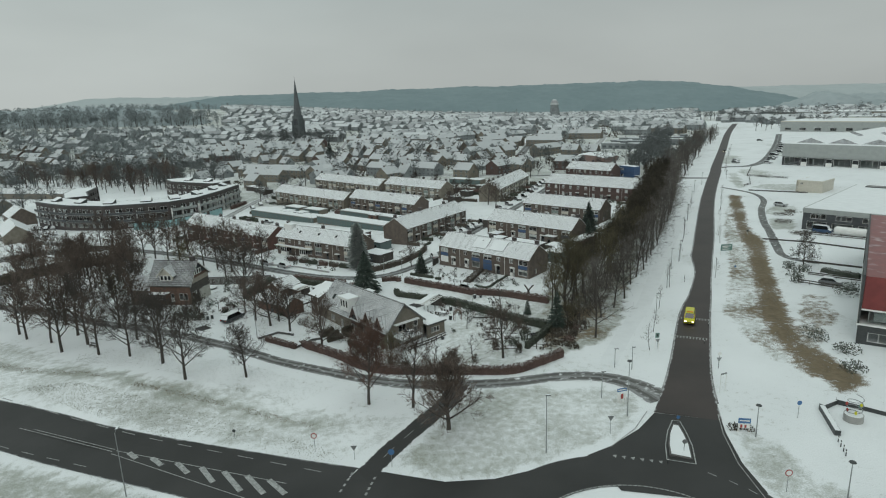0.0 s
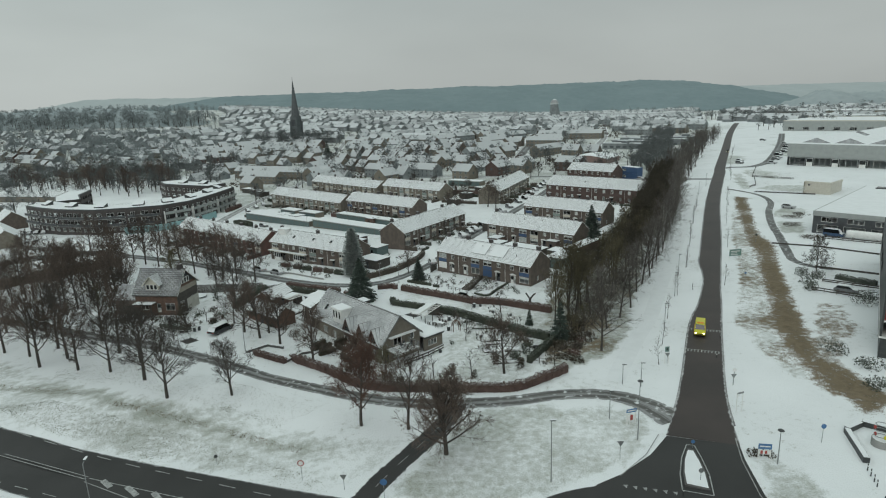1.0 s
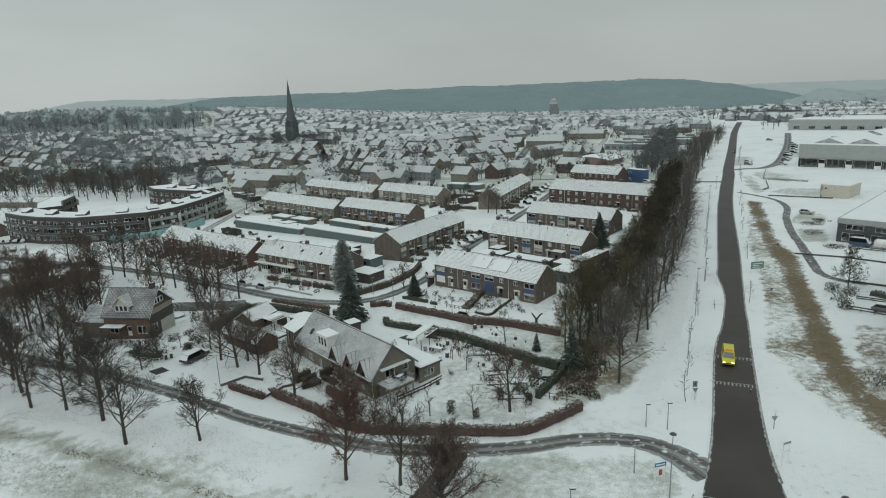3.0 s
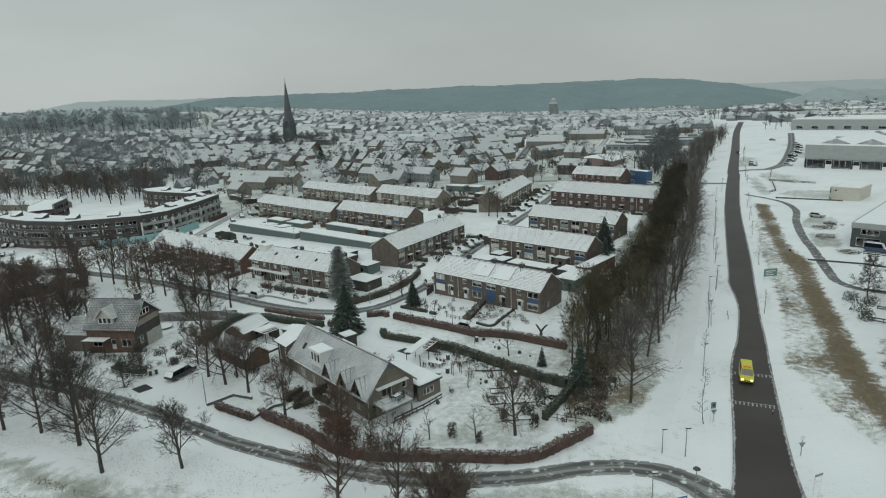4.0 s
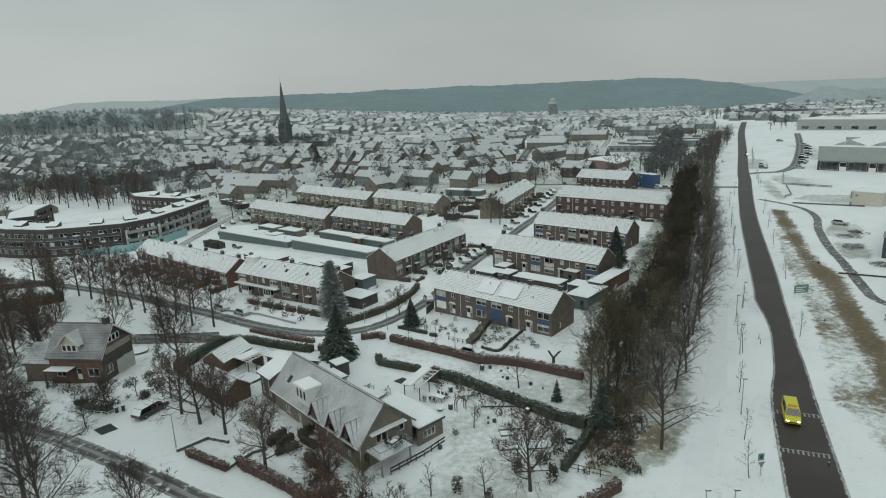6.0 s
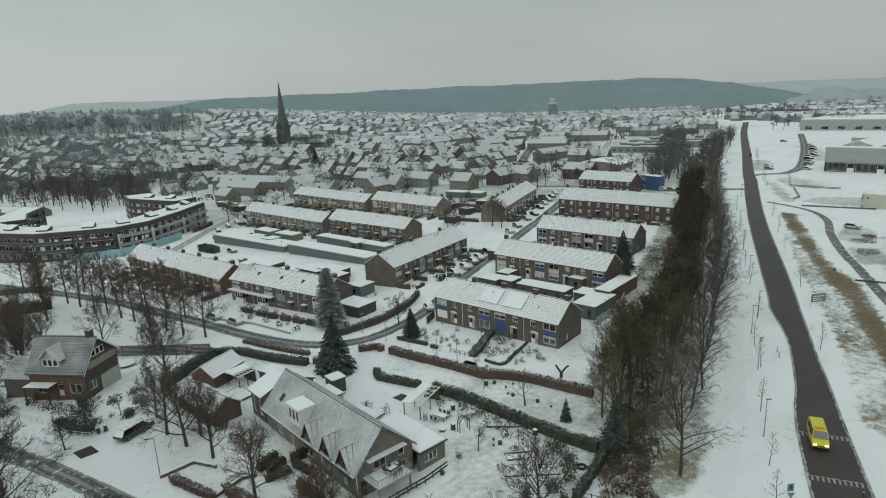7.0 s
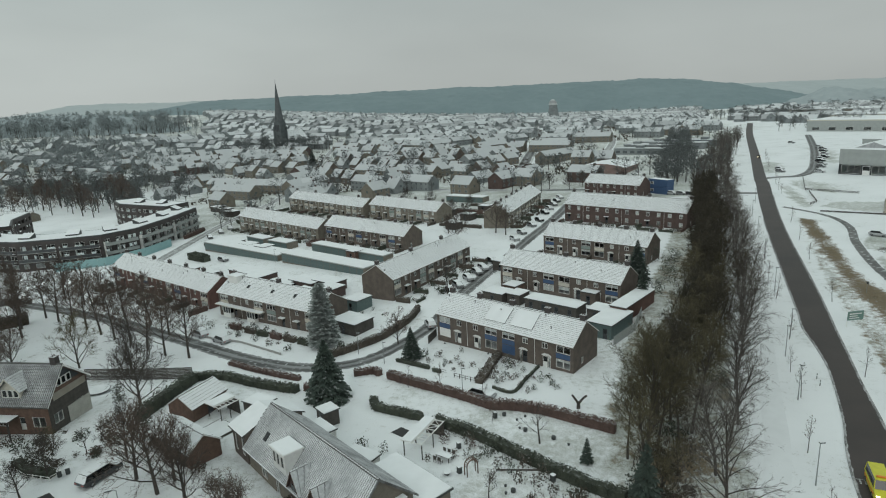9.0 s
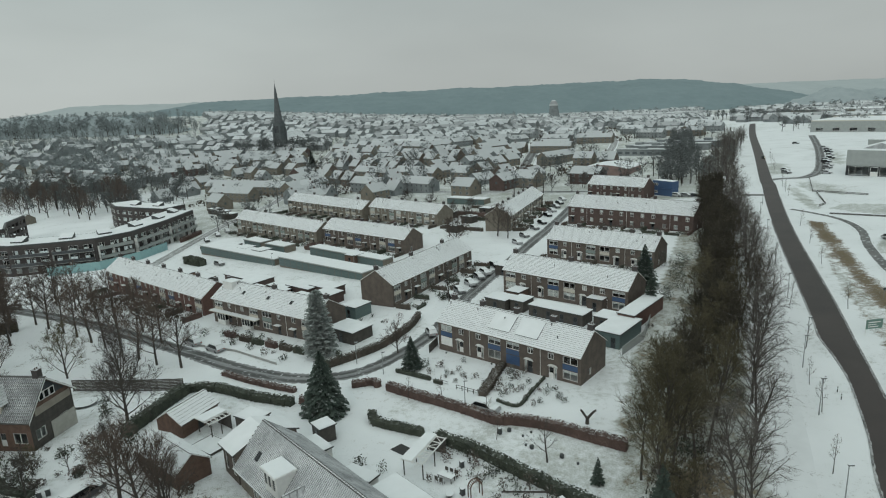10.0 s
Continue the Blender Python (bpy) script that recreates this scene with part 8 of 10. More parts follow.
# behind the street, before the hedged row
for k, (x, y, w, m) in enumerate([(-52.7, 187.1, 1.8, 1), (-52.1, 192.1, 1.4, 0), (-48.5, 181.3, 1.6, 1), (-57.3, 187.5, 2.0, 2), (-43.7, 177.8, 1.6, 1), (-39.9, 174.6, 1.7, 0), (-35.1, 170.9, 1.6, 1), (-33.0, 173.6, 1.4, 0), (-45.7, 184.9, 1.2, 2), (-40.8, 181.5, 1.2, 0), (-37.4, 179.0, 1.3, 1), (-50.4, 188.6, 1.1, 0), (-47.2, 187.2, 1.2, 2), (-43.0, 184.0, 1.3, 1)]):
    bush(x, y, w, w * 0.8, (SHRUB, EVERGREEN, FROSTED)[m], ("bare shrub in a terrace garden", "dark evergreen bush in a terrace garden", "snow-covered round bush in a terrace garden")[m], 420 + k, 130)
# between the rows and the far garages
for k, p in enumerate([[(-4, 284), (3, 279), (11, 272)], [(6, 296), (14, 291)], [(-2, 312), (6, 306), (14, 300)], [(10, 322), (18, 316)], [(-24, 330), (-14, 340)], [(-52, 268), (-40, 258), (-26, 246)], [(-95, 283), (-84, 275), (-72, 266)], [(-98, 330), (-92, 322)], [(-110, 300), (-108, 316)]]):
    hedge("hedge", p, 1.1, 1.2 + 0.3 * (k % 3), (SHRUB, EVERGREEN, BEECH)[k % 3], "dark garden hedge with snow on top beside a court", 80 + k, 20, 0.18)
for k, (x, y, h) in enumerate([(-1, 268, 0.7), (6, 285, 0.8), (1, 300, 0.75), (9, 311, 0.7), (-8, 326, 0.8), (-20, 345, 0.8), (-98, 322, 0.8), (-92, 338, 0.7), (-108, 342, 0.8)]):
    plant(OPEN[k % 3], x, y, h, 40 * k, "bare tree on a snowy green between rows", "green trees")
for x, y, w, d in ((-2, 276, 5, 4), (4, 291, 5, 4), (-4, 305, 6, 4), (12, 306, 5, 4), (-112, 352, 7, 5), (-118, 362, 6, 5), (-126, 372, 8, 5), (-90, 345, 6, 4)):
    shed(x, y, -40, w, d, 2.5, "dark garden shed with a snowy flat roof", WOOD, group="back garden sheds")
# parking bays beside the shop
hedge("hedge", [(85.1, 140.6), (87.4, 137.0), (89.4, 134.2)], 1.6, 1.0, FROSTED, "low frosted hedge between parking bays", 66, 40, 0.14)
plant(tree_kind(TWIG_DARK, seed=83, height=9.5, spread=0.34, trunk=0.14, first=0.08, limbs=28, forks=8, twigs=7, fine=4, twig_w=0.034, drop=0.5), 83.8, 145.9, 1.0, 0, "bare conical larch beside the car park", "car park trees")
for k in range(90):
    areas = [((-3.5, 158), (7, 152)), ((6, 150.5), (13, 147)), ((-52, 186), (-34, 174)), ((-4, 132), (12, 122)), ((2, 114), (12, 108)), ((-36, 142), (-27, 137)), ((-68, 146), (-58, 136)), ((-31, 118), (-25, 113)), ((-20, 112), (-15, 106)), ((-58, 134), (-52, 142)), ((20, 108), (24, 122)), ((10, 197), (30, 185)), ((30, 176), (40, 168)), ((-24, 190), (-14, 186))]
    (x0, y0), (x1, y1) = areas[k % len(areas)]
    t, w = rnd.random(), rnd.uniform(0.5, 1.5)
    side_ = rnd.uniform(-2.2, 2.2)
    bush(x0 + (x1 - x0) * t + side_ * 0.6, y0 + (y1 - y0) * t + side_, w, w * rnd.uniform(0.6, 1.0), (SHRUB, EVERGREEN, SHRUB, BEECH)[k % 4], "snow-dusted bush in a garden bed", 100 + k, 90)
for x, y, w, h, m, label in [(62.2, 104.0, 4.2, 1.9, FROSTED, "large dark evergreen bush by the car park"), (63.4, 98.2, 3.6, 1.5, FROSTED, "large dark evergreen bush beside the office"), (60.5, 91.5, 3.6, 1.5, FROSTED, "large dark evergreen bush beside the office"), (79.4, 144.5, 3, 2.0, FROSTED, "frosted bush by the car park"), (77.6, 138.4, 3.2, 2.2, FROSTED, "frosted bush by the car park"), (81.7, 141.5, 2.6, 1.8, FROSTED, "frosted bush by the car park"), (76.0, 134.4, 2.4, 1.6, FROSTED, "frosted bush by the car park"), (80.4, 124.4, 4.4, 2.2, FROSTED, "large frosted bush beside the parking bays"), (83, 126.4, 3.6, 2.0, FROSTED, "frosted bush beside the parking bays"), (110, 203, 5.5, 0.7, SHRUB, "low dark shrub bed beside the shop"), (104, 194, 5.5, 0.7, SHRUB, "low dark shrub bed beside the shop"), (115, 207, 5, 0.7, SHRUB, "low dark shrub bed beside the shop"), (100.5, 177, 4.6, 0.7, SHRUB, "low dark shrub bed beside the shop"), (-1.1, 105.1, 1.4, 1.9, SHRUB, "tall tuft of brown grass"), (-17.5, 107.5, 3.6, 3.4, BEECH, "large russet-leaved bush against the house"), (-63.5, 166, 3, 3, SHRUB, "bare garden shrub in snow"), (-60.5, 155, 1.8, 3.2, EVERGREEN, "dark upright evergreen bush"), (-25, 162, 2.2, 3.2, EVERGREEN, "dark columnar evergreen bush"), (-23.4, 167, 1.6, 2.6, EVERGREEN, "dark columnar evergreen bush"), (-3.6, 199.6, 2, 1.6, EVERGREEN, "dark bush by the street")]:
    bush(x, y, w, h, m, label, int(x * 7 + y), 420)


# ---- dry grass in the ditch and rough grass on the verges
def grass_field(name, poly, n, mat, label, h=0.5, seed=3, w=0.05):
    rnd_ = random.Random(seed)
    sh = Shape()
    xs, ys = [p[0] for p in poly], [p[1] for p in poly]
    made = 0
    while made < n:
        x, y = rnd_.uniform(min(xs), max(xs)), rnd_.uniform(min(ys), max(ys))
        if not side_of(poly, x, y) or noise.noise((x * 0.12, y * 0.12, 7)) < -0.15 + rnd_.uniform(-0.2, 0.2):
            made += 0.2
            continue
        made += 1
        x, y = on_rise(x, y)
        z = gz(x, y) - 0.05
        for _k in range(3):
            a = rnd_.uniform(0, 6.3)
            dx, dy, hh = math.cos(a), math.sin(a), h * rnd_.uniform(0.5, 1.3)
            sh.face([(x - dy * w, y + dx * w, z), (x + dy * w, y - dx * w, z), (x + dx * hh * 0.6, y + dy * hh * 0.6, z + hh)])
    return solid(name, sh, mat, Matrix(), label, "grass", kind="stuff")


grass_field("dry_grass", DITCH, 12000, DRYGRASS, "low matted dry brown grass in a ditch", 0.15, 3, 0.03)
grass_field("sparse_dry_grass", THIN_DITCH, 3000, DRYGRASS, "sparse dry grass poking through thin snow", 0.2, 8, 0.03)
for strip_, n_ in (([(-120, 127), (-84, 111.6), (-60, 105.4), (-60, 103.6), (-84, 109.4), (-120, 125)], 2600), ([(-60, 103.2), (-40, 94.2), (-22, 85.3), (-22, 83.9), (-40, 92.8), (-60, 101.8)], 2400)):
    grass_field("bank_grass", strip_, n_, DRYGRASS, "broken line of rough grass along a bank", 0.13, 9, 0.05)
for poly_, n_, k in (([(-76, 113.5), (-58, 107.5), (-42, 99.5), (-27, 91), (-22, 96), (-35, 104.5), (-48, 111.5), (-62, 118.5), (-80, 121)], 9000, 21), ([(-70, 104), (-50, 95), (-34, 87), (-18, 78), (-16, 74), (-40, 82), (-62, 93), (-80, 103)], 8000, 22)):
    grass_field("grass_tips", poly_, n_, BANKGRASS, "short green-grey grass tips showing through thin snow", 0.1, k, 0.045)
grass_field("scrub", [(14, 106), (20, 110), (26, 116), (34, 134), (44, 158), (40, 160), (28, 140), (19, 122)], 5000, SHRUB, "brown undergrowth and fallen leaves along the wood", 0.5, 5, 0.06)


# ---- the town beyond
def far_house(L, D, e, r):
    """Wall, roof, windows and chimney of a plain gabled house, centred."""
    wall, roof, glass, stack = Shape(), Shape(), Shape(), Shape()
    x, y = L / 2, D / 2
    wall.box(-x, -y, -2, x, y, e)
    wall.face([(-x, -y, e), (-x, 0, r), (-x, y, e)])
    wall.face([(x, -y, e), (x, y, e), (x, 0, r)])
    o = 0.35
    s_ = (r - e) / y
    for sg in (-1, 1):
        roof.face([(-x - 0.2, sg * (y + o), e - o * s_ + 0.1), (x + 0.2, sg * (y + o), e - o * s_ + 0.1), (x + 0.2, 0, r + 0.1), (-x - 0.2, 0, r + 0.1)][::-sg], 0)
        roof.face([(-x - 0.2, sg * (y + o), e - o * s_ - 0.1), (x + 0.2, sg * (y + o), e - o * s_ - 0.1), (x + 0.2, 0, r - 0.1), (-x - 0.2, 0, r - 0.1)][::sg], 1)
        roof.face([(-x - 0.2, sg * (y + o), e - o * s_ - 0.1), (x + 0.2, sg * (y + o), e - o * s_ - 0.1), (x + 0.2, sg * (y + o), e - o * s_ + 0.1), (-x - 0.2, sg * (y + o), e - o * s_ + 0.1)], 2)
        for xx in (-x - 0.2, x + 0.2):
            roof.face([(xx, sg * (y + o), e - o * s_ - 0.1), (xx, sg * (y + o), e - o * s_ + 0.1), (xx, 0, r + 0.1), (xx, 0, r - 0.1)], 2)
    n = max(2, int(L / 3.4))
    for k in range(n):
        a = -x + L * (k + 0.5) / n
        for z in ((0.9, 3.4) if e > 4.5 else (0.9,)):
            for sg in (-1, 1):
                glass.box(a - 0.75, sg * y - 0.04, z, a + 0.75, sg * y + 0.04, z + 1.3, 0)
                glass.face([(a - 0.6, sg * (y + 0.05), z + 0.12), (a + 0.6, sg * (y + 0.05), z + 0.12), (a + 0.6, sg * (y + 0.05), z + 1.18), (a - 0.6, sg * (y + 0.05), z + 1.18)][::-sg], 1)
    for z in (3.2,):
        for sx in (-1, 1):
            glass.box(sx * x - 0.04, -0.6, z, sx * x + 0.04, 0.6, z + 1.2, 1)
    stack.box(-0.4, -0.3, -1, 0.4, 0.3, 1.1, 0)
    stack.box(-0.46, -0.36, 1.1, 0.46, 0.36, 1.2, 1)
    return wall, roof, glass, stack


KINDS = []
for k, (L, D, e, r) in enumerate([(10, 8.5, 3.2, 7.8), (12, 9, 5.2, 8.8), (16, 9, 5.3, 8.4), (24, 9, 5.3, 8.4), (11, 8, 3.0, 7.2), (9, 9, 4.2, 8.5), (33, 9, 5.3, 8.4), (14, 10, 2.9, 6.4)]):
    w_, r_, g_, s_ = far_house(L, D, e, r)
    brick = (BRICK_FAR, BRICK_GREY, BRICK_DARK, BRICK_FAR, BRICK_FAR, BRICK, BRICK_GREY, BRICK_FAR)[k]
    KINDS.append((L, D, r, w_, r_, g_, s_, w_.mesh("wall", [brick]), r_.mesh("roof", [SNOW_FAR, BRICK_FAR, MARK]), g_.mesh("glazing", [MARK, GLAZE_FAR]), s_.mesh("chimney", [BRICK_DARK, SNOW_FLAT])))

TAKEN = [(72, 378, 112, 418), (110, 425, 190, 570), (-96, 172, -26, 300), (-84, 305, -2, 375), (-28, 140, 100, 340), (-225, 225, -100, 385), (-150, 100, -60, 240), (-10, 300, 20, 300)]
FAR_STREETS = [[(36, 272), (50, 305), (52, 350), (46, 430), (60, 498), (80, 588), (99, 674), (113, 783), (116, 860)], [(-104, 262), (-104, 314), (-103, 337), (-97, 387), (-99, 438), (-100, 491), (-106, 571), (-115, 702), (-118, 773)], [(110, 480), (118, 499), (147, 586), (188, 748)], [(126, 296), (90, 319), (40, 352), (-10, 385), (-100, 450), (-200, 540)], [(-260, 470), (-140, 400), (-100, 380)]]
ROAD_LINE = [(p[0], p[1]) for p in MAIN]


def free(x, y, r):
    if any(a - r < x < c + r and b - r < y < d + r for a, b, c, d in TAKEN):
        return False
    if any(away(s_, x, y) < r * 0.55 + 5 for s_ in FAR_STREETS):
        return False
    road = away(ROAD_LINE, x, y)
    if road < 34 or (x > 126 + (y - 296) * 0.49 - 5 and road < 240):
        return False
    if -330 < x < -150 and 330 < y < 500 and x + y * 0.2 < -95:
        return False
    return True


for name_, pts, w_, mt, lb in (("street_far", FAR_STREETS[0][3:], 8.0, STREET, "far street with a dark wet carriageway between snowy pavements"), ("street_parking", FAR_STREETS[1], 5.5, STREET_SNOWY, "snow-covered residential street with faint wheel tracks"), ("street_rise", FAR_STREETS[2], 7.0, STREET_SNOWY, "snow-covered lane among far houses"), ("street_town", FAR_STREETS[3][2:], 5.0, STREET_SNOWY, "snow-covered street among far houses")):
    ribbon(name_, [(x, y, w_) for x, y in pts], mt, 0.12, lb, step=6.0)
    if w_ > 7.5:
        for side_ in (-1, 1):
            ribbon("pavement", [(x + side_ * 7.5, y, 4.5) for x, y in pts], PACKED, 0.1, "snow-covered pavement beside a far street", "pavement", step=6.0)
spots = [(x, y, a, k) for x, y, a, k in [(-44.5, 407, -40, 3), (-16.5, 390, -40, 3), (-47, 463, -40, 6), (-18, 441, -40, 6), (-79, 573, -43, 6), (-46, 590, -39, 3), (-25, 625, -43, 6), (46, 384, 50, 1), (30, 372, 48, 2), (-38, 372, 50, 1), (-80, 395, 60, 3), (-86, 425, 60, 6), (-96, 460, 62, 3), (-104, 495, 64, 2), (-73, 372, 50, 2), (42, 371, -45, 1), (32, 398, 50, 4), (-187, 412, 55, 5), (-178, 434, 58, 0), (-172, 462, 58, 0), (-124, 384, -40, 1), (-76, 568, -42, 6), (-90, 628, -40, 2), (-58, 646, -42, 6), (-25, 568, -40, 3), (10, 420, -40, 1), (9, 362, -40, 1)]]
CO, SI = math.cos(radians(-40)), math.sin(radians(-40))
for bu in range(-14, 15):
    for bv in range(-8, 20):
        cu, cv = bu * 92.0 + 20 * noise.noise((bu, bv, 4)), bv * 92.0 + 300
        bx, by = cu * CO - cv * SI - 190, cu * SI + cv * CO + 60
        if not (-0.9 * by - 60 < bx < 0.46 * by + 40 and 240 < by < 1280):
            continue
        turn = -40 + rnd.choice((0, 0, 0, 90)) + rnd.uniform(-13, 13)
        detached = rnd.random() < 0.45
        cb, sb = math.cos(radians(turn)), math.sin(radians(turn))
        for row in range(4):
            at_u = -44.0 + rnd.uniform(0, 6)
            while at_u < 40:
                k = rnd.choice((0, 1, 4, 5, 7, 1) if detached else (2, 3, 6, 3, 1))
                L = KINDS[k][0]
                px_, py_ = at_u + L / 2, -34 + 23 * row + rnd.uniform(-1.5, 1.5)
                x, y = bx + px_ * cb - py_ * sb, by + px_ * sb + py_ * cb
                at_u += L + (rnd.uniform(4, 9) if detached else rnd.uniform(2, 7))
                if -0.82 * y < x < 0.40 * y and 255 < y < 1250 and rnd.random() > 0.08 and not (y > 800 and x < -0.36 * y) and free(x, y, max(8, L * 0.45)):
                    spots.append((x, y, turn + rnd.uniform(-2, 2) + (90 if detached and rnd.random() < 0.3 else 0), k))
for _k in range(330):
    y = rnd.uniform(560, 1080)
    x = rnd.uniform(0.45, 0.9) * y
    if away(ROAD_LINE, x, y) > 30 and not (280 < x < 460 and 430 < y < 640):
        spots.append((x, y, -50 + rnd.choice((0, 0, 90)) + rnd.uniform(-8, 8), rnd.choice((0, 1, 2, 3, 7))))
spots.sort(key=lambda p: p[1])
joined = [Shape() for _k in range(4)]
for i, (x, y, a, k) in enumerate(spots):
    L, D, r, w_, r_, g_, s_, wm, rm, gm, sm = KINDS[k]
    m = on_ground(x, y, a)
    if i < 262:
        ob = thing("house", m, ("brick house with a snowy pitched roof in the town", "haze-greyed house with a snowy pitched roof in the town")[k in (0, 3, 4, 7)], "house", "town houses")
        part("wall", wm, None, ob)
        roof = part("roof", rm, None, ob)
        part("glazing", gm, None, ob)["kind"] = "stuff"
        part("chimney", sm, None, roof, "", pose(L * (0.3 if i % 2 else -0.25), 0.2, r))
    else:
        for sh, src, off in zip(joined, (w_, r_, g_, s_), (0, 0, 0, 1)):
            if src is g_ and y > 800:
                continue
            base = len(sh.v)
            mm = m @ pose(L * 0.25, 0.2, r) if off else m
            sh.v.extend(tuple(mm @ Vector(p)) for p in src.v)
            sh.f.extend(tuple(base + q for q in f) for f in src.f)
            sh.m.extend(src.m)
far_town = thing("distant_houses", Matrix(), "dense town of small houses with snowy roofs", "houses", kind="stuff")
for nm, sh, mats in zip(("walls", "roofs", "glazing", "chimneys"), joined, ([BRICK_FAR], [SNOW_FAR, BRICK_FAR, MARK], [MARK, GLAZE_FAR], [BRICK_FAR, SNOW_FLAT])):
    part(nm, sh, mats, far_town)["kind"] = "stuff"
for k in range(2600):
    y = 300 + 950 * rnd.random() ** 1.1
    x = rnd.uniform(-0.85 * y, 0.40 * y)
    if noise.noise((x * 0.012, y * 0.012, 6)) < rnd.uniform(-0.5, 0.25) - 0.15 * (x < -100):
        continue
    if any(a < x < c and b < y < d for a, b, c, d in TAKEN) or away(ROAD_LINE, x, y) < 14 or any(away(s_, x, y) < 4 for s_ in FAR_STREETS):
        continue
    plant_far("town_trees" if y < 560 else "far_town_trees", FAR[k % 5], x, y, rnd.uniform(0.6, 1.25), rnd.uniform(0, 360))
for k in range(620):
    y = rnd.uniform(420, 1100)
    x = rnd.uniform(0.44, 0.95) * y
    if away(ROAD_LINE, x, y) < 22 or (170 < x < 480 and 300 < y < 560):
        continue
    plant_far("town_trees", FAR[k % 5], x, y, rnd.uniform(0.5, 1.2), rnd.uniform(0, 360))
for k in range(70):
    plant_far("town_trees", FAR[k % 5], 355 + rnd.uniform(-15, 75), 760 + rnd.uniform(-50, 120), rnd.uniform(0.9, 1.3), rnd.uniform(0, 360))
for k in range(520):
    y = rnd.uniform(560, 1120)
    x = rnd.uniform(-0.84, -0.40) * y
    if noise.noise((x * 0.008, y * 0.014, 11)) > rnd.uniform(-0.35, 0.3):
        plant_far("distant_wood", FAR[k % 5], x, y, rnd.uniform(1.0, 1.6), rnd.uniform(0, 360))
for k in range(170):
    t = rnd.random()
    plant_far("distant_wood", FAR[k % 5], -250 - 170 * t + rnd.uniform(-25, 25), 520 + 190 * t + rnd.uniform(-40, 40), rnd.uniform(0.8, 1.3), rnd.uniform(0, 360))
for k, (x, y) in enumerate([(-268, 425), (-240, 395), (-248, 422), (-230, 402), (-240, 427), (-205, 390), (-195, 383), (-227, 463), (-202, 429), (-258, 410), (-218, 412), (-188, 404), (-280, 418), (-214, 440), (-296, 432), (-180, 396), (-262, 445), (-310, 440)]):
    plant(TALL[k % 3], x, y, 1.2 + 0.12 * (k % 3), 71 * k, "tall bare tree at the edge of a snowy field", "field edge trees")
for k in range(130):
    t = rnd.random()
    x, y = -165 - 190 * t + rnd.uniform(-8, 8), 418 + 40 * t + rnd.random() ** 1.5 * 105
    plant_far("field_trees", MID[k % 3] if k % 3 == 0 else FAR[k % 5], x, y, rnd.uniform(1.0, 1.4), rnd.uniform(0, 360))
for k in range(30):
    x, y = rnd.uniform(-285, -168), rnd.uniform(368, 520)
    if k < 30:
        x, y = -175 - 3.6 * k + rnd.uniform(-5, 5), 400 + 2.2 * k + rnd.uniform(-14, 14)
    plant_far("field_trees", MID[k % 3], x, y, rnd.uniform(0.9, 1.3), rnd.uniform(0, 360))
    plant_far("field_trees", FAR[k % 5], x, y, rnd.uniform(1.0, 1.35), rnd.uniform(0, 360))
for k in range(70):
    a_, r_ = rnd.uniform(0, 6.3), rnd.uniform(12, 48)
    plant_far("town_trees", FAR[k % 5], -166 + r_ * math.cos(a_) * 1.3, 668 + r_ * math.sin(a_) * 0.6, rnd.uniform(1.0, 1.7), rnd.uniform(0, 360))
for k in range(420):
    x, y = rnd.uniform(-860, -350), rnd.uniform(848, 930)
    plant_far("distant_wood", FAR[k % 5], x, y, rnd.uniform(1.3, 2.1), rnd.uniform(0, 360))
for k in range(46):
    t = rnd.random()
    plant_far("distant_wood", FAR[k % 5], -430 - 230 * t + rnd.uniform(-10, 10), 640 + 60 * rnd.random(), rnd.uniform(1.3, 2.2), rnd.uniform(0, 360))

shrubs = Shape()
for _k in range(2000):
    y = 400 + 640 * rnd.random() ** 1.3
    x = rnd.uniform(-0.8 * y, 0.4 * y)
    if any(a < x < c and b < y < d for a, b, c, d in TAKEN[:3]) or away(ROAD_LINE, x, y) < 12 or (x > 126 + (y - 296) * 0.49 - 5 and y < 560) or (-330 < x < -150 and 330 < y < 500):
        continue
    w = rnd.uniform(1.2, 3.6)
    leafy(shrubs, (x, y, gz(x, y) - 0.3), (w * rnd.uniform(0.8, 2.5), w, w * rnd.uniform(0.5, 1.1)), 14, rnd, 0.42 * w ** 0.5)
solid("town_shrubs", shrubs, SHRUB, Matrix(), "dark garden shrubs and hedges among the town's houses", "shrubs", kind="stuff")
# crown colours carry more painted haze the farther a wood stands
for wood, label in (("far_roadside_wood", "dense bare trees lining the road far off"), ("grove", "dense grove of bare brown trees"), ("town_trees", "bare trees standing among the town's houses"), ("far_town_trees", "trees paled by painted haze among the far houses"), ("field_trees", "tall bare trees round a snowy field"), ("distant_wood", "tall bare trees of a distant wood")):
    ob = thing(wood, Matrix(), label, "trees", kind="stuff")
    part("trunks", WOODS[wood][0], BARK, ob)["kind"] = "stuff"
    part("crowns", WOODS[wood][1], {"far_roadside_wood": TWIG_GREY, "grove": TWIG_FAR, "distant_wood": TWIG_HAZED, "far_town_trees": TWIG_HAZED}.get(wood, TWIG_FAR), ob)["kind"] = "stuff"


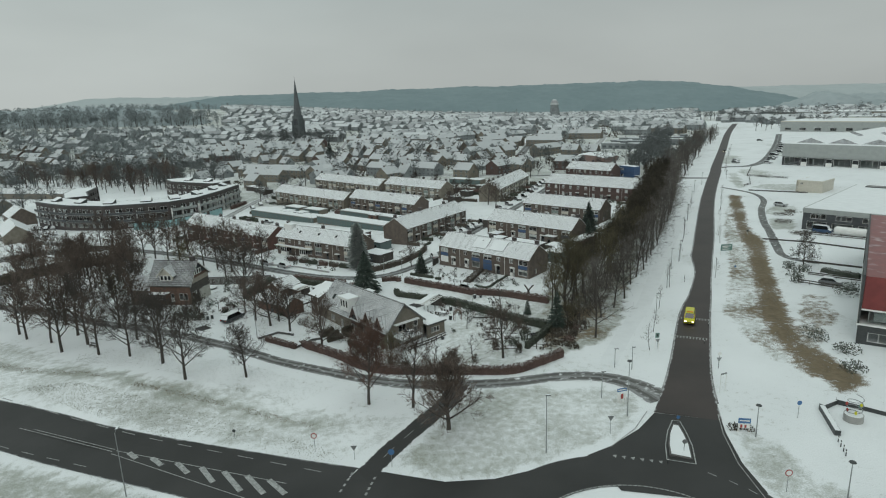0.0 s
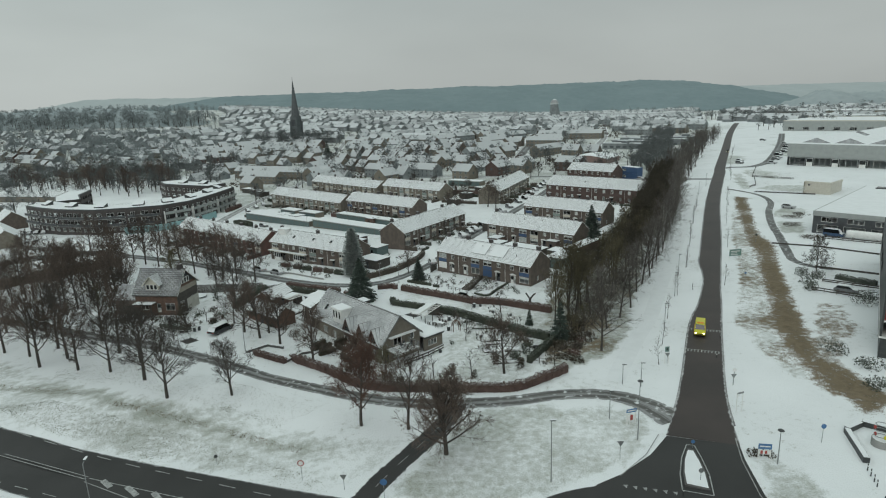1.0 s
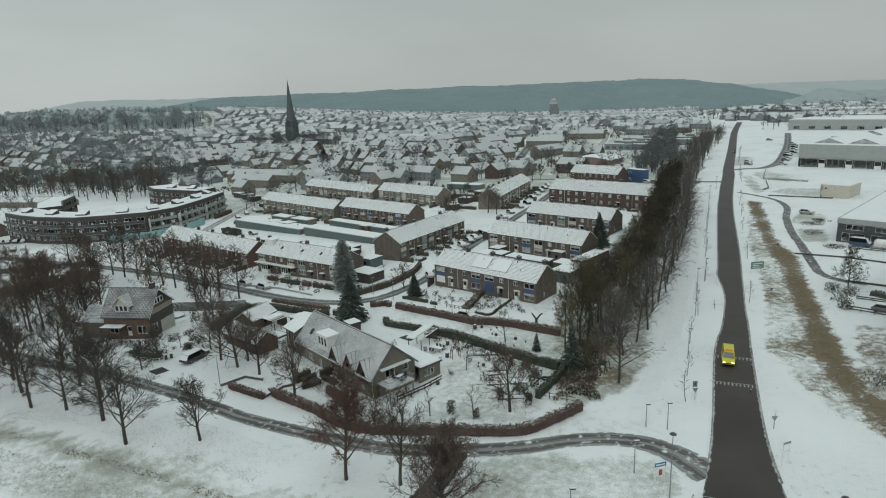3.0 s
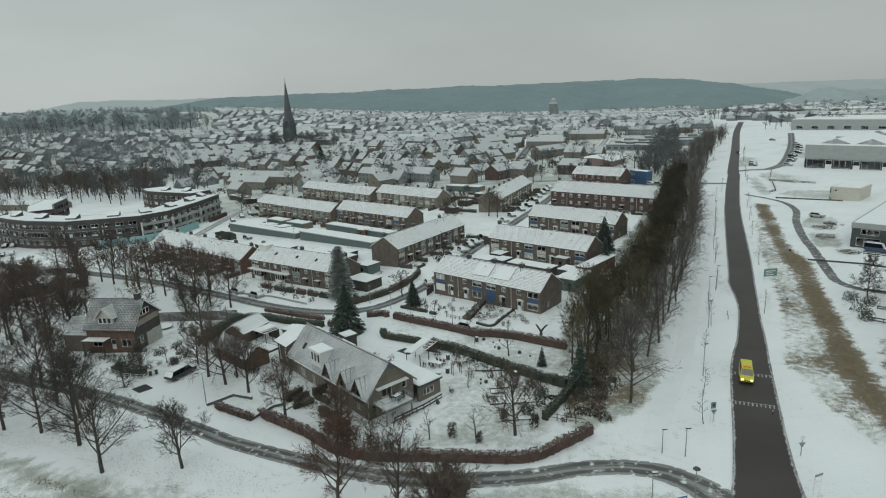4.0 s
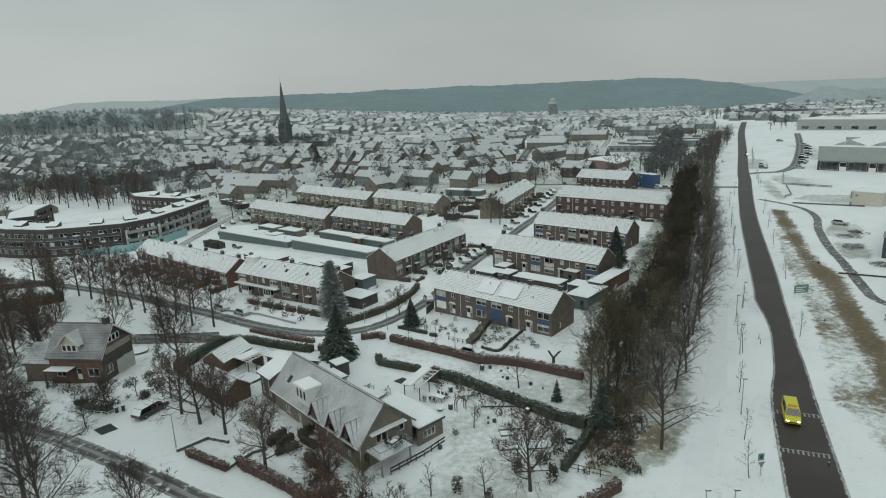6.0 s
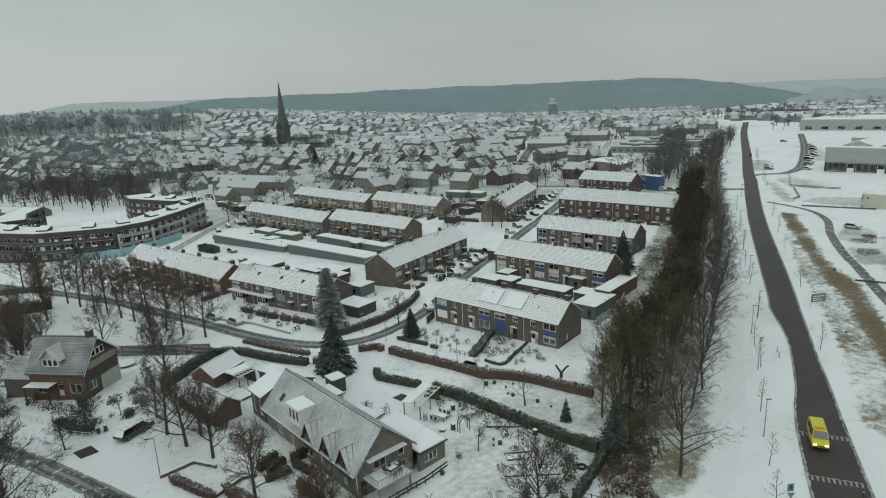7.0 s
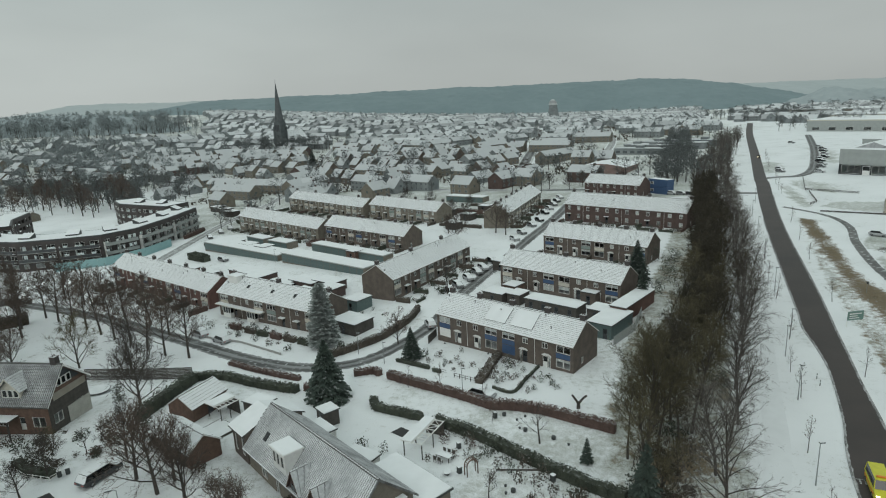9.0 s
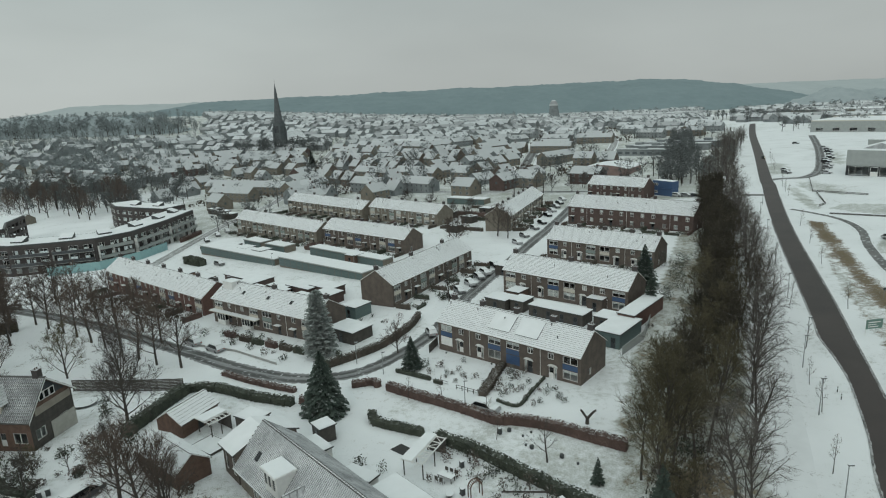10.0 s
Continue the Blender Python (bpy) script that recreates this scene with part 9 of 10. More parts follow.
# ---- wooded ridges on the horizon, haze painted into their colours
def ridge(name, x0, x1, y0, y1, crest, mat, label, clump, step, seed):
    """A wooded hill: its height by crest(x), rough with crowns."""
    nx, ny = int((x1 - x0) / step), int((y1 - y0) / step)
    verts, faces = [], []
    for j in range(ny + 1):
        for i in range(nx + 1):
            x, y = x0 + (x1 - x0) * i / nx, y0 + (y1 - y0) * j / ny
            t = j / ny
            rise = math.sin(min(1, t * 1.25) * math.pi / 2) if t < 0.8 else 1
            base = gz(x, y) - 4
            edge = min(1, t * 12)
            bump = clump * (abs(noise.noise((x / 9, y / 9, seed))) + 0.6 * noise.noise((x / 31, y / 31, seed))) * edge
            verts.append((x + rnd.uniform(-2, 2), y + rnd.uniform(-2, 2), base + max(crest(x) - base, -8) * rise + bump))
    for j in range(ny):
        for i in range(nx):
            a = j * (nx + 1) + i
            faces.append((a, a + 1, a + nx + 2, a + nx + 1))
    me = bpy.data.meshes.new(name)
    me.from_pydata(verts, [], faces)
    me.materials.append(mat)
    me.polygons.foreach_set("use_smooth", [True] * len(faces))
    return solid(name, me, None, Matrix(), label, "wooded hill", kind="structure")


def by_steps(steps):
    """Height along x through (x, z) steps, eased between them."""
    def crest(x):
        for (xa, za), (xb, zb) in zip(steps, steps[1:]):
            if x <= xb:
                return za + (zb - za) * eased((x - xa) / (xb - xa)) + 2.5 * noise.noise((x / 90, 0, 0))
        return steps[-1][1]
    return crest


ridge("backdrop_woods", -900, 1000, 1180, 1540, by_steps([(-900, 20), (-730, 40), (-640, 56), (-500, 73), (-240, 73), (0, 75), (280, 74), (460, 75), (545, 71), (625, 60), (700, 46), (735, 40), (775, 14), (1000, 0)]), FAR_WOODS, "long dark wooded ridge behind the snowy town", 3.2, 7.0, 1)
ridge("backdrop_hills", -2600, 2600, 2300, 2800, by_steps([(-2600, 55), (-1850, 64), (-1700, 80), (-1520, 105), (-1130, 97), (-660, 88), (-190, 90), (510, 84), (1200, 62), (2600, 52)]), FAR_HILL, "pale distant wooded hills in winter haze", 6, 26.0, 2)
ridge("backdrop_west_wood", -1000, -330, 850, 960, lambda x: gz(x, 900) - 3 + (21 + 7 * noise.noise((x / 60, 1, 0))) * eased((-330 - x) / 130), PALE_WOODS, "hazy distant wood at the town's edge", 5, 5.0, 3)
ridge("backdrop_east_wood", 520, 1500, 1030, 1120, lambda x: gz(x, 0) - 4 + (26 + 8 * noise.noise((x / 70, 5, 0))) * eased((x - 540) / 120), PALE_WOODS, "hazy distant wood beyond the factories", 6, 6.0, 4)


# ---- vehicles
def vehicle(name, x, y, turn, paint, label, L=4.4, W_=1.8, H_=1.48, van=False, snowy=True, category="car", lights=False, stripe=None, group="parked cars"):
    """A car: body, glass, wheels; the front towards -y of its own."""
    ob = thing(name, on_ground(x, y, turn, 0.05), label, category, group)

    def body_():
        s = Shape()
        w, l = W_ / 2, L / 2
        low, belt, bonnet = 0.28, 0.92 if not van else 1.05, 0.95 if not van else 1.15
        rows = [(-l, 0.42, 0.66, 0.86), (-l + 0.12, low, 0.78, 0.95), (-l + 0.95 if not van else -l + 0.7, low, bonnet - 0.02, 1.0), (0.0, low, belt, 1.0), (l - 0.25, low, belt + 0.02, 0.98), (l, 0.45, 0.85, 0.9)]
        loops = []
        for y_, z0, z1, k in rows:
            loops.append([(-w * k, y_, z0), (w * k, y_, z0), (w * k, y_, (z0 + z1) / 2), (w * k * 0.95, y_, z1), (-w * k * 0.95, y_, z1), (-w * k, y_, (z0 + z1) / 2)])
        for a, b in zip(loops, loops[1:]):
            for i in range(6):
                j = (i + 1) % 6
                s.face([a[i], a[j], b[j], b[i]], 0)
        s.face(loops[0][::-1], 0)
        s.face(loops[-1], 0)
        return s

    def cabin_():
        w, l = W_ / 2 * 0.93, L / 2
        z0, z1 = (0.9, H_ - 0.05)
        f0, f1 = (-l + 1.0, -l + 1.75) if not van else (-l + 0.65, -l + 1.25)
        b1, b0 = (l - 0.7, l - 0.18) if not van else (l - 0.12, l - 0.05)
        p = [(-w, f0, z0), (w, f0, z0), (w, b0, z0), (-w, b0, z0), (-w * 0.84, f1, z1), (w * 0.84, f1, z1), (w * 0.84, b1, z1), (-w * 0.84, b1, z1)]
        return p

    p = cabin_()
    part("body", body_(), paint, ob)
    for nm, q in (("windscreen", (0, 1, 5, 4)), ("side_window", (1, 2, 6, 5)), ("rear_window", (2, 3, 7, 6)), ("side_window", (3, 0, 4, 7))):
        s = Shape()
        s.face([p[i] for i in q], 0)
        part(nm, s, CAR_GLASS, ob, "dark glass")
    r = Shape()
    q = [Vector(v) for v in p[4:]]
    top = [v + Vector((0, 0, 0.06)) for v in q]
    r.face(top, 1)
    for i in range(4):
        r.face([q[i], q[(i + 1) % 4], top[(i + 1) % 4], top[i]], 0)
    for a, b in ((0, 4), (1, 5), (2, 6), (3, 7)):
        r.tube(p[a], p[b], 0.05, 0.05, 4, 0)
    part("roof", r, [paint, SNOW if snowy else paint], ob)
    if snowy:
        b = Shape()
        l = L / 2
        b.box(-W_ * 0.45, -l + 0.2, 0.9, W_ * 0.45, -l + 1.0, 1.02 if not van else 1.2, 0)
        up = Vector((0, -0.02, 0.03))
        b.face([Vector(p[0]) + up, Vector(p[1]) + up, Vector(p[5]) + up, Vector(p[4]) + up])
        up = Vector((0, 0.03, 0.03))
        b.face([Vector(p[2]) + up, Vector(p[3]) + up, Vector(p[7]) + up, Vector(p[6]) + up])
        b.box(-W_ * 0.39, -l + 1.76, H_, W_ * 0.39, l - 0.71, H_ + 0.09, 0)
        b.box(-W_ * 0.43, l - 0.2, 0.9, W_ * 0.43, l - 0.02, 0.98, 0)
        part("snow_cover", b, SNOW, ob, "snow lying on bonnet, roof and windscreen")
    for sx in (-1, 1):
        for yy in (-L * 0.31, L * 0.31):
            w = Shape()
            w.tube((sx * (W_ / 2 - 0.2), yy, 0.31), (sx * (W_ / 2 + 0.01), yy, 0.31), 0.31, 0.31, 14)
            wh = part("wheel", w, TYRE, ob)
            h = Shape()
            h.tube((sx * (W_ / 2), yy, 0.31), (sx * (W_ / 2 + 0.025), yy, 0.31), 0.19, 0.17, 10)
            part("rim", h, METAL, wh)
        for yy, mt in ((-L / 2 - 0.01, LAMP_GLOW if lights else MARK), (L / 2 - 0.03, SIGN_RED)):
            g = Shape()
            g.box(sx * W_ * 0.33 - 0.17, yy, 0.62, sx * W_ * 0.33 + 0.17, yy + 0.06, 0.76)
            part("headlight" if yy < 0 else "tail_light", g, mt, ob)
    if stripe:
        for zz in (0.62,):
            g = Shape()
            g.box(-W_ / 2 - 0.012, -L * 0.4, zz, W_ / 2 + 0.012, L * 0.42, zz + 0.16)
            part("stripe", g, stripe, ob, "orange stripe along the side")
        g = Shape()
        g.box(-0.55, -0.75, H_ + 0.03, 0.55, -0.5, H_ + 0.16)
        part("light_bar", g, ORANGE, ob, "orange roof light bar")
        g = Shape()
        g.box(-W_ * 0.38, -L / 2 - 0.02, 0.48, W_ * 0.38, -L / 2 + 0.02, 0.58)
        part("bumper", g, TYRE, ob)
    return ob


vehicle("rescue_van", 44.6, 115.6, -23.5, YELLOW, "bright yellow service van with lights on, driving the wet road", 4.9, 1.95, 2.0, True, False, "van", True, ORANGE, group="traffic")
vehicle("car", 180.6, 405.0, -24, BLACK_CAR, "dark car with headlights on the wet road", lights=True, snowy=False, group="traffic")
vehicle("car", -51.2, 132.2, 155, GRAPHITE, "dark grey estate car dusted with snow in the driveway", 5.5, 2.05, 1.65)
vehicle("car", -58.0, 183.4, 232, SILVER_CAR, "snow-covered silver car parked beside the street", 4.8, 1.9, 1.6)
vehicle("car", -51.4, 178.6, 232, SILVER_CAR, "snow-covered silver car parked beside the street", 4.8, 1.9, 1.6)
vehicle("car", 2.6, 144.6, 55, SILVER_CAR, "snow-covered car behind the beech hedge")
vehicle("car", -6.2, 177.6, 195, SILVER_CAR, "snow-covered car parked by the terrace")
for k, (x, y, a, p) in enumerate([(-179.2, 251.5, 30, SILVER_CAR), (-176.9, 253.6, 30, GREY_CAR), (-174.4, 255.5, 30, BLACK_CAR), (-171.9, 257.4, 30, SILVER_CAR), (-109.1, 148.6, 65, BLACK_CAR), (-100.4, 145.4, 60, GREY_CAR), (-192.0, 272.5, 20, SILVER_CAR), (-188.9, 272.6, 20, GREY_CAR), (-185.6, 272.7, 20, BLACK_CAR), (-182.4, 272.8, 20, SILVER_CAR), (160, 345, 25, GREY_CAR), (164, 353, 25, SILVER_CAR), (196, 372, 40, BLACK_CAR), (200, 379, 40, GREY_CAR), (188, 358, 40, SILVER_CAR), (222, 412, 40, BLACK_CAR), (229, 424, 40, GREY_CAR), (6.0, 214.0, 22, GREY_CAR), (11.0, 224.0, 24, BLACK_CAR), (20.5, 249.0, 24, SILVER_CAR), (24.0, 257.5, 24, GREY_CAR), (46.5, 313.0, 20, BLACK_CAR), (-97.8, 214.5, 55, BLACK_CAR), (-97.4, 307, 30, GREY_CAR), (-96, 314.5, 30, SILVER_CAR), (-98.3, 297.2, 30, BLACK_CAR), (37.3, 288.9, 20, BLACK_CAR), (43.6, 304.9, 20, GREY_CAR), (40.5, 297, 20, SILVER_CAR), (49.3, 320.7, 20, SILVER_CAR), (29, 268, 22, GREY_CAR), (33, 276, 22, BLACK_CAR), (7.9, 217.6, 25, SILVER_CAR), (0.5, 203.5, 22, GREY_CAR), (-1.4, 199, 22, BLACK_CAR), (3.4, 209, 22, SILVER_CAR), (117.2, 218.4, 40, SILVER_CAR), (81.2, 131.2, 50, GREY_CAR), (173, 335.5, 40, SILVER_CAR), (195, 371.3, 40, BLACK_CAR), (237, 471, 40, GREY_CAR), (234, 435.6, 40, SILVER_CAR), (206, 385, 40, BLACK_CAR), (214, 398, 40, SILVER_CAR), (183, 351, 40, GREY_CAR), (94, 308, 45, SILVER_CAR), (97, 305.5, 45, GREY_CAR), (100, 303, 45, BLACK_CAR), (-78, 255, 50, GREY_CAR)]):
    vehicle("car", x, y, a, p, {"black_car_paint": "snow-covered black parked car", "grey_car_paint": "snow-covered grey parked car", "silver_car_paint": "snow-covered silver parked car"}[p.name])
vehicle("van", 106.8, 176.6, 40, BLUE_CAR, "blue delivery van parked beside the shop", 5.0, 1.95, 2.1, True)


# ---- lamps and signs
def street_lamp(x, y, h, label, arm=0.0, turn=0.0, round_head=True):
    ob = thing("street_lamp", on_ground(x, y, turn), label, "street lamp", "street lamps")
    s = Shape()
    s.tube((0, 0, -0.3), (0, 0, h * 0.25), 0.085, 0.075, 8)
    s.tube((0, 0, h * 0.25), (0, 0, h), 0.065, 0.045, 8)
    part("pole", s, METAL, ob)
    s = Shape()
    if arm:
        s.tube((0, 0, h - 0.05), (arm, 0, h + 0.12), 0.04, 0.035, 6)
        part("arm", s, METAL, ob)
        s = Shape()
        s.box(arm - 0.1, -0.15, h + 0.06, arm + 0.65, 0.15, h + 0.2, 0, 1)
    elif round_head:
        s.tube((0, 0, h - 0.05), (0, 0, h + 0.1), 0.08, 0.36, 12, 0)
        s.tube((0, 0, h + 0.1), (0, 0, h + 0.2), 0.38, 0.3, 12, 0)
    else:
        s.box(-0.12, -0.12, h - 0.02, 0.5, 0.12, h + 0.12, 0, 1)
    part("lamp_head", s, [DARK_METAL, SNOW_FLAT], ob)
    return ob


street_lamp(22.9, 82.2, 8.2, "tall grey street lamp on the verge", 0, 0, True)
street_lamp(10.3, 74.6, 8.0, "tall grey street lamp with a dark head on the verge", 0, 0, False)
street_lamp(-42.4, 70.6, 8.8, "tall grey street lamp on the road bank", 0.6, 100)
for x, y in ((37.3, 75.2), (40.8, 62.5)):
    street_lamp(x, y, 4.3, "slim grey path lamp with a round head")
street_lamp(25.3, 97.6, 3.3, "slim grey path lamp with a narrow head", 0, 0, False)
street_lamp(27.8, 96.5, 3.9, "slim grey path lamp with a narrow head", 0, 0, False)
street_lamp(-41.9, 120.4, 5.2, "grey lane lamp with a short arm", 0.5, 200)
for x, y in ((38.7, 117.3), (47.5, 136), (58.3, 157.1), (68.5, 181), (78.7, 204.8), (90, 230), (101, 255), (112.9, 276.3), (53.5, 150)):
    street_lamp(x, y, 5.4, "slim grey roadside lamp in the snow", 0, 0, False)
for x, y in ((-0.5, 146.6), (-14.5, 160.5), (-58, 247), (-30, 235), (-20, 166), (-63, 188), (20.7, 87.8)):
    street_lamp(x, y, 4.2, "slim grey lamp beside the street", 0, 0, False)


def round_sign(x, y, h, face, label, turn=180.0, r=0.32, ring=None, tri=False):
    ob = thing("road_sign", on_ground(x, y, turn), label, "road sign", "road signs")
    s = Shape()
    s.tube((0, 0, -0.2), (0, 0, h), 0.035, 0.035, 6)
    part("post", s, METAL, ob)
    s = Shape()
    if tri:
        s.prism([(-0.4, -0.02), (0.4, -0.02), (0.4, 0.02), (-0.4, 0.02)], h - 0.1, h - 0.05)
        s.face([(-0.42, 0.05, h), (0.42, 0.05, h), (0, 0.05, h - 0.75)])
        s.face([(-0.42, 0.08, h), (0, 0.08, h - 0.75), (0.42, 0.08, h)])
    else:
        s.tube((0, 0.04, h), (0, 0.08, h), r, r, 18)
    b = part("plate", s, ring or face, ob)
    if ring:
        s = Shape()
        s.tube((0, 0.08, h), (0, 0.095, h), r * 0.72, r * 0.72, 18)
        part("plate_face", s, face, b)
    return ob


round_sign(-20.3, 77.9, 2.5, WHITE, "round white sign with a red ring on a post", ring=SIGN_RED, r=0.42)
round_sign(-14.6, 75.5, 2.1, METAL, "triangular give-way sign seen from behind", tri=True)
round_sign(-9.5, 73.4, 2.2, SIGN_BLUE, "round blue cycle path sign on a post", r=0.42)
round_sign(19.4, 78.0, 2.6, METAL, "round and triangular signs seen from behind", tri=True)
round_sign(44.7, 78.9, 2.3, SIGN_BLUE, "round blue path sign on a post")
round_sign(35.2, 64.2, 2.4, WHITE, "round white sign with a red ring on a post", ring=SIGN_RED, r=0.42)
round_sign(27.2, 72.8, 1.5, METAL, "dark sign on the traffic island", r=0.3)
round_sign(28.9, 79.4, 1.0, SIGN_BLUE, "small round blue sign on the island", r=0.25)
round_sign(41.2, 95.0, 2.5, WHITE, "white sign above a triangular warning sign", r=0.3)
round_sign(41.1, 94.9, 1.9, METAL, "triangular warning sign on a post", tri=True)
round_sign(34.4, 103.8, 1.9, METAL, "triangular warning sign under a dark board", tri=True)
round_sign(66.2, 143.5, 1.8, SIGN_BLUE, "small round roadside sign on a post", r=0.25)
round_sign(84.8, 176, 2.2, DARK_METAL, "dark sign on the snowy verge", r=0.3)
round_sign(-33, 82.8, 1.2, DARK_METAL, "small dark marker post on the bank", r=0.25)


def board_sign(x, y, w, h, z, face, label, turn=0.0, name="sign_board", bars=(), bar_mat=None):
    ob = thing(name, on_ground(x, y, turn), label, "sign")
    for xx in (-w / 2 + 0.05, w / 2 - 0.05):
        s = Shape()
        s.tube((xx, 0, -0.2), (xx, 0, z + h), 0.05, 0.05, 6)
        part("post", s, WHITE, ob)
    s = Shape()
    s.box(-w / 2, -0.07, z, w / 2, -0.01, z + h)
    plate = part("board", s, face, ob)
    for (x0, z0, x1, z1) in bars:
        s = Shape()
        s.box(x0, -0.085, z0, x1, -0.07, z1)
        part("lettering_bar", s, bar_mat or WHITE, plate)
    return ob


board_sign(23.2, 86.2, 1.5, 0.5, 1.7, SIGN_BLUE, "blue town name board over red and white chevrons", 15, bars=[(-0.6, 1.88, 0.6, 2.04)])
for k in range(3):
    board_sign(22.8 + 0.42 * k, 86.0 + 0.12 * k, 0.36, 0.75, 0.6, (WHITE, SIGN_RED, WHITE)[k], "red and white chevron board on white posts", 15, "chevron_board")
board_sign(36.3, 76.4, 1.5, 0.7, 1.3, SIGN_BLUE, "blue board over a red panel on white posts", -10, bars=[(-0.6, 1.6, 0.6, 1.75)])
board_sign(36.34, 76.42, 1.3, 0.55, 0.6, WHITE, "white panel with red bars on white posts", -10, "chevron_board", [(-0.5, 0.65, -0.25, 1.1), (0.0, 0.65, 0.25, 1.1)], SIGN_RED)
bush(35.6, 77.2, 1.6, 0.7, THICKET, "tuft of dry grass behind a sign", 611, 160)
bush(37.2, 76.9, 1.4, 0.6, THICKET, "tuft of dry grass behind a sign", 612, 140)
board_sign(71.5, 159.9, 3.2, 1.7, 1.2, SIGN_GREEN, "large grey-green information board on white posts", 8, bars=[(-1.2, 2.3, 1.2, 2.5), (-1.2, 1.9, 0.4, 2.05), (-1.2, 1.5, 0.8, 1.65)])
board_sign(34.3, 103.8, 0.7, 0.9, 2.1, SIGN_GREEN, "dark speed display board beside the road", 5, "speed_display", [(-0.15, 2.35, 0.15, 2.8)], DARK_METAL)
board_sign(38.3, 87.1, 1.1, 0.25, 2.9, METAL, "narrow direction board on posts", 20, "direction_sign")


# ---- fences, rails and bollards
def rail_fence(pts, h, label, mat, posts=2.0, rails=(0.5, 0.95), boards=False, name="fence"):
    ob = thing(name, Matrix(), label, "fence")
    for (x0, y0), (x1, y1) in zip(pts, pts[1:]):
        L = math.hypot(x1 - x0, y1 - y0)
        n = max(1, round(L / posts))
        ang = math.degrees(math.atan2(y1 - y0, x1 - x0))
        for k in range(n):
            xa, ya = x0 + (x1 - x0) * k / n, y0 + (y1 - y0) * k / n
            m = on_ground(xa, ya, ang)
            s = Shape()
            s.box(-0.05, -0.05, -0.3, 0.05, 0.05, h)
            part("post", s, mat, ob, "", m)
            for f in rails:
                s = Shape()
                xb, yb = x0 + (x1 - x0) * (k + 1) / n, y0 + (y1 - y0) * (k + 1) / n
                dz = gz(*on_rise(xb, yb)) - gz(*on_rise(xa, ya))
                th = 0.22 if boards else 0.05
                s.face([(0.05, -0.04, h * f - th), (L / n - 0.05, -0.04, h * f - th + dz), (L / n - 0.05, -0.04, h * f + dz), (0.05, -0.04, h * f)])
                s.face([(0.05, 0.02, h * f - th), (0.05, 0.02, h * f), (L / n - 0.05, 0.02, h * f + dz), (L / n - 0.05, 0.02, h * f - th + dz)])
                s.face([(0.05, -0.04, h * f), (L / n - 0.05, -0.04, h * f + dz), (L / n - 0.05, 0.02, h * f + dz), (0.05, 0.02, h * f)])
                part("rail", s, mat, ob, "", m)
    return ob


def low_wall(pts, h):
    """A low wall of short blocks with a snow cap on each run."""
    ob = thing("garden_wall", Matrix(), "low dark garden wall with snow on its coping", "wall")
    for (x0, y0), (x1, y1) in zip(pts, pts[1:]):
        L = math.hypot(x1 - x0, y1 - y0)
        n = max(1, round(L / 1.2))
        ang = math.degrees(math.atan2(y1 - y0, x1 - x0))
        for k in range(n):
            m = on_ground(x0 + (x1 - x0) * k / n, y0 + (y1 - y0) * k / n, ang)
            s = Shape()
            s.box(0.005, -0.14, -0.5, L / n - 0.005, 0.14, h)
            part("block", s, CONCRETE_DARK, ob, "", m)
            s = Shape()
            s.box(0.0, -0.2, h, L / n, 0.2, h + 0.1)
            part("snow_cap", s, SNOW, ob, "snow lying on the coping", m)
    return ob


rail_fence([(-72.5, 164.6), (-65, 163.4), (-58, 162.4), (-50.4, 161.6)], 2.2, "dark horizontal-board garden fence", WOOD, 2.4, [0.12 + 0.127 * k for k in range(8)], True)
rail_fence([(-51.8, 137.8), (-45, 133.4), (-38.1, 128.6)], 0.9, "low dark rail along the drive", WOOD, 2.5)
low_wall([(-41.4, 119.4), (-38, 122.4), (-34.4, 120.8)], 0.45)
low_wall([(-32.2, 113.7), (-29.8, 117.4), (-28, 118)], 0.45)
rail_fence([(-80.0, 144.0), (-74.0, 140.4), (-68.0, 137.2), (-62.6, 133.6), (-58.2, 132.2), (-57.0, 134.4)], 0.7, "white low garden rail", WHITE, 1.6, (0.45, 0.95))
rail_fence([(12.6, 107.8), (15, 106.5), (17.4, 105.2)], 1.1, "dark wire garden fence on posts", WOOD, 1.4, (0.4, 0.9))
rail_fence([(27.8, 160.0), (33.5, 166.0), (37.5, 174.2)], 1.7, "grey board fence behind the garage", GREY_PANEL, 1.8, [0.15 + 0.14 * k for k in range(7)], True)
rail_fence([(-166, 206), (-150, 218), (-121, 221)], 1.9, "dark board fence along the field", WOOD, 2.6, [0.15 + 0.14 * k for k in range(7)], True)
rail_fence([(-9.6, 109.6), (-5.4, 113.0), (-2.6, 116.0)], 1.0, "low dark garden screen beside the annexe", WOOD, 1.5, (0.5, 1.0), True)
for a, b, h in (((88.0, 173.4), (97.0, 166.8), 0.4), ((97.0, 166.8), (106.5, 154.6), 0.4), ((85.7, 149.7), (96.4, 139.4), 0.45), ((81.0, 139.0), (89.0, 131.2), 0.7), ((75.6, 133.6), (81.6, 127.0), 1.0), ((102.6, 175.0), (113.0, 164.2), 0.8)):
    rail_fence([a, b], h, "low dark edging wall round a parking bay", WOOD, 2.5, (0.5, 1.0), True)
for p in ([(126.9, 265.8), (131.2, 269.1), (141.3, 291.0)], [(159.5, 325.9), (141.7, 293.9), (152.8, 278.6)]):
    rail_fence(p, 0.8, "low dark wall round a snowy yard", WOOD, 2.5, (0.5, 1.0), True)
rail_fence([(123.2, 254.0), (131, 247), (139.2, 239.8)], 0.5, "low dark wall along a yard", WOOD, 2.5, (0.5, 1.0), True)
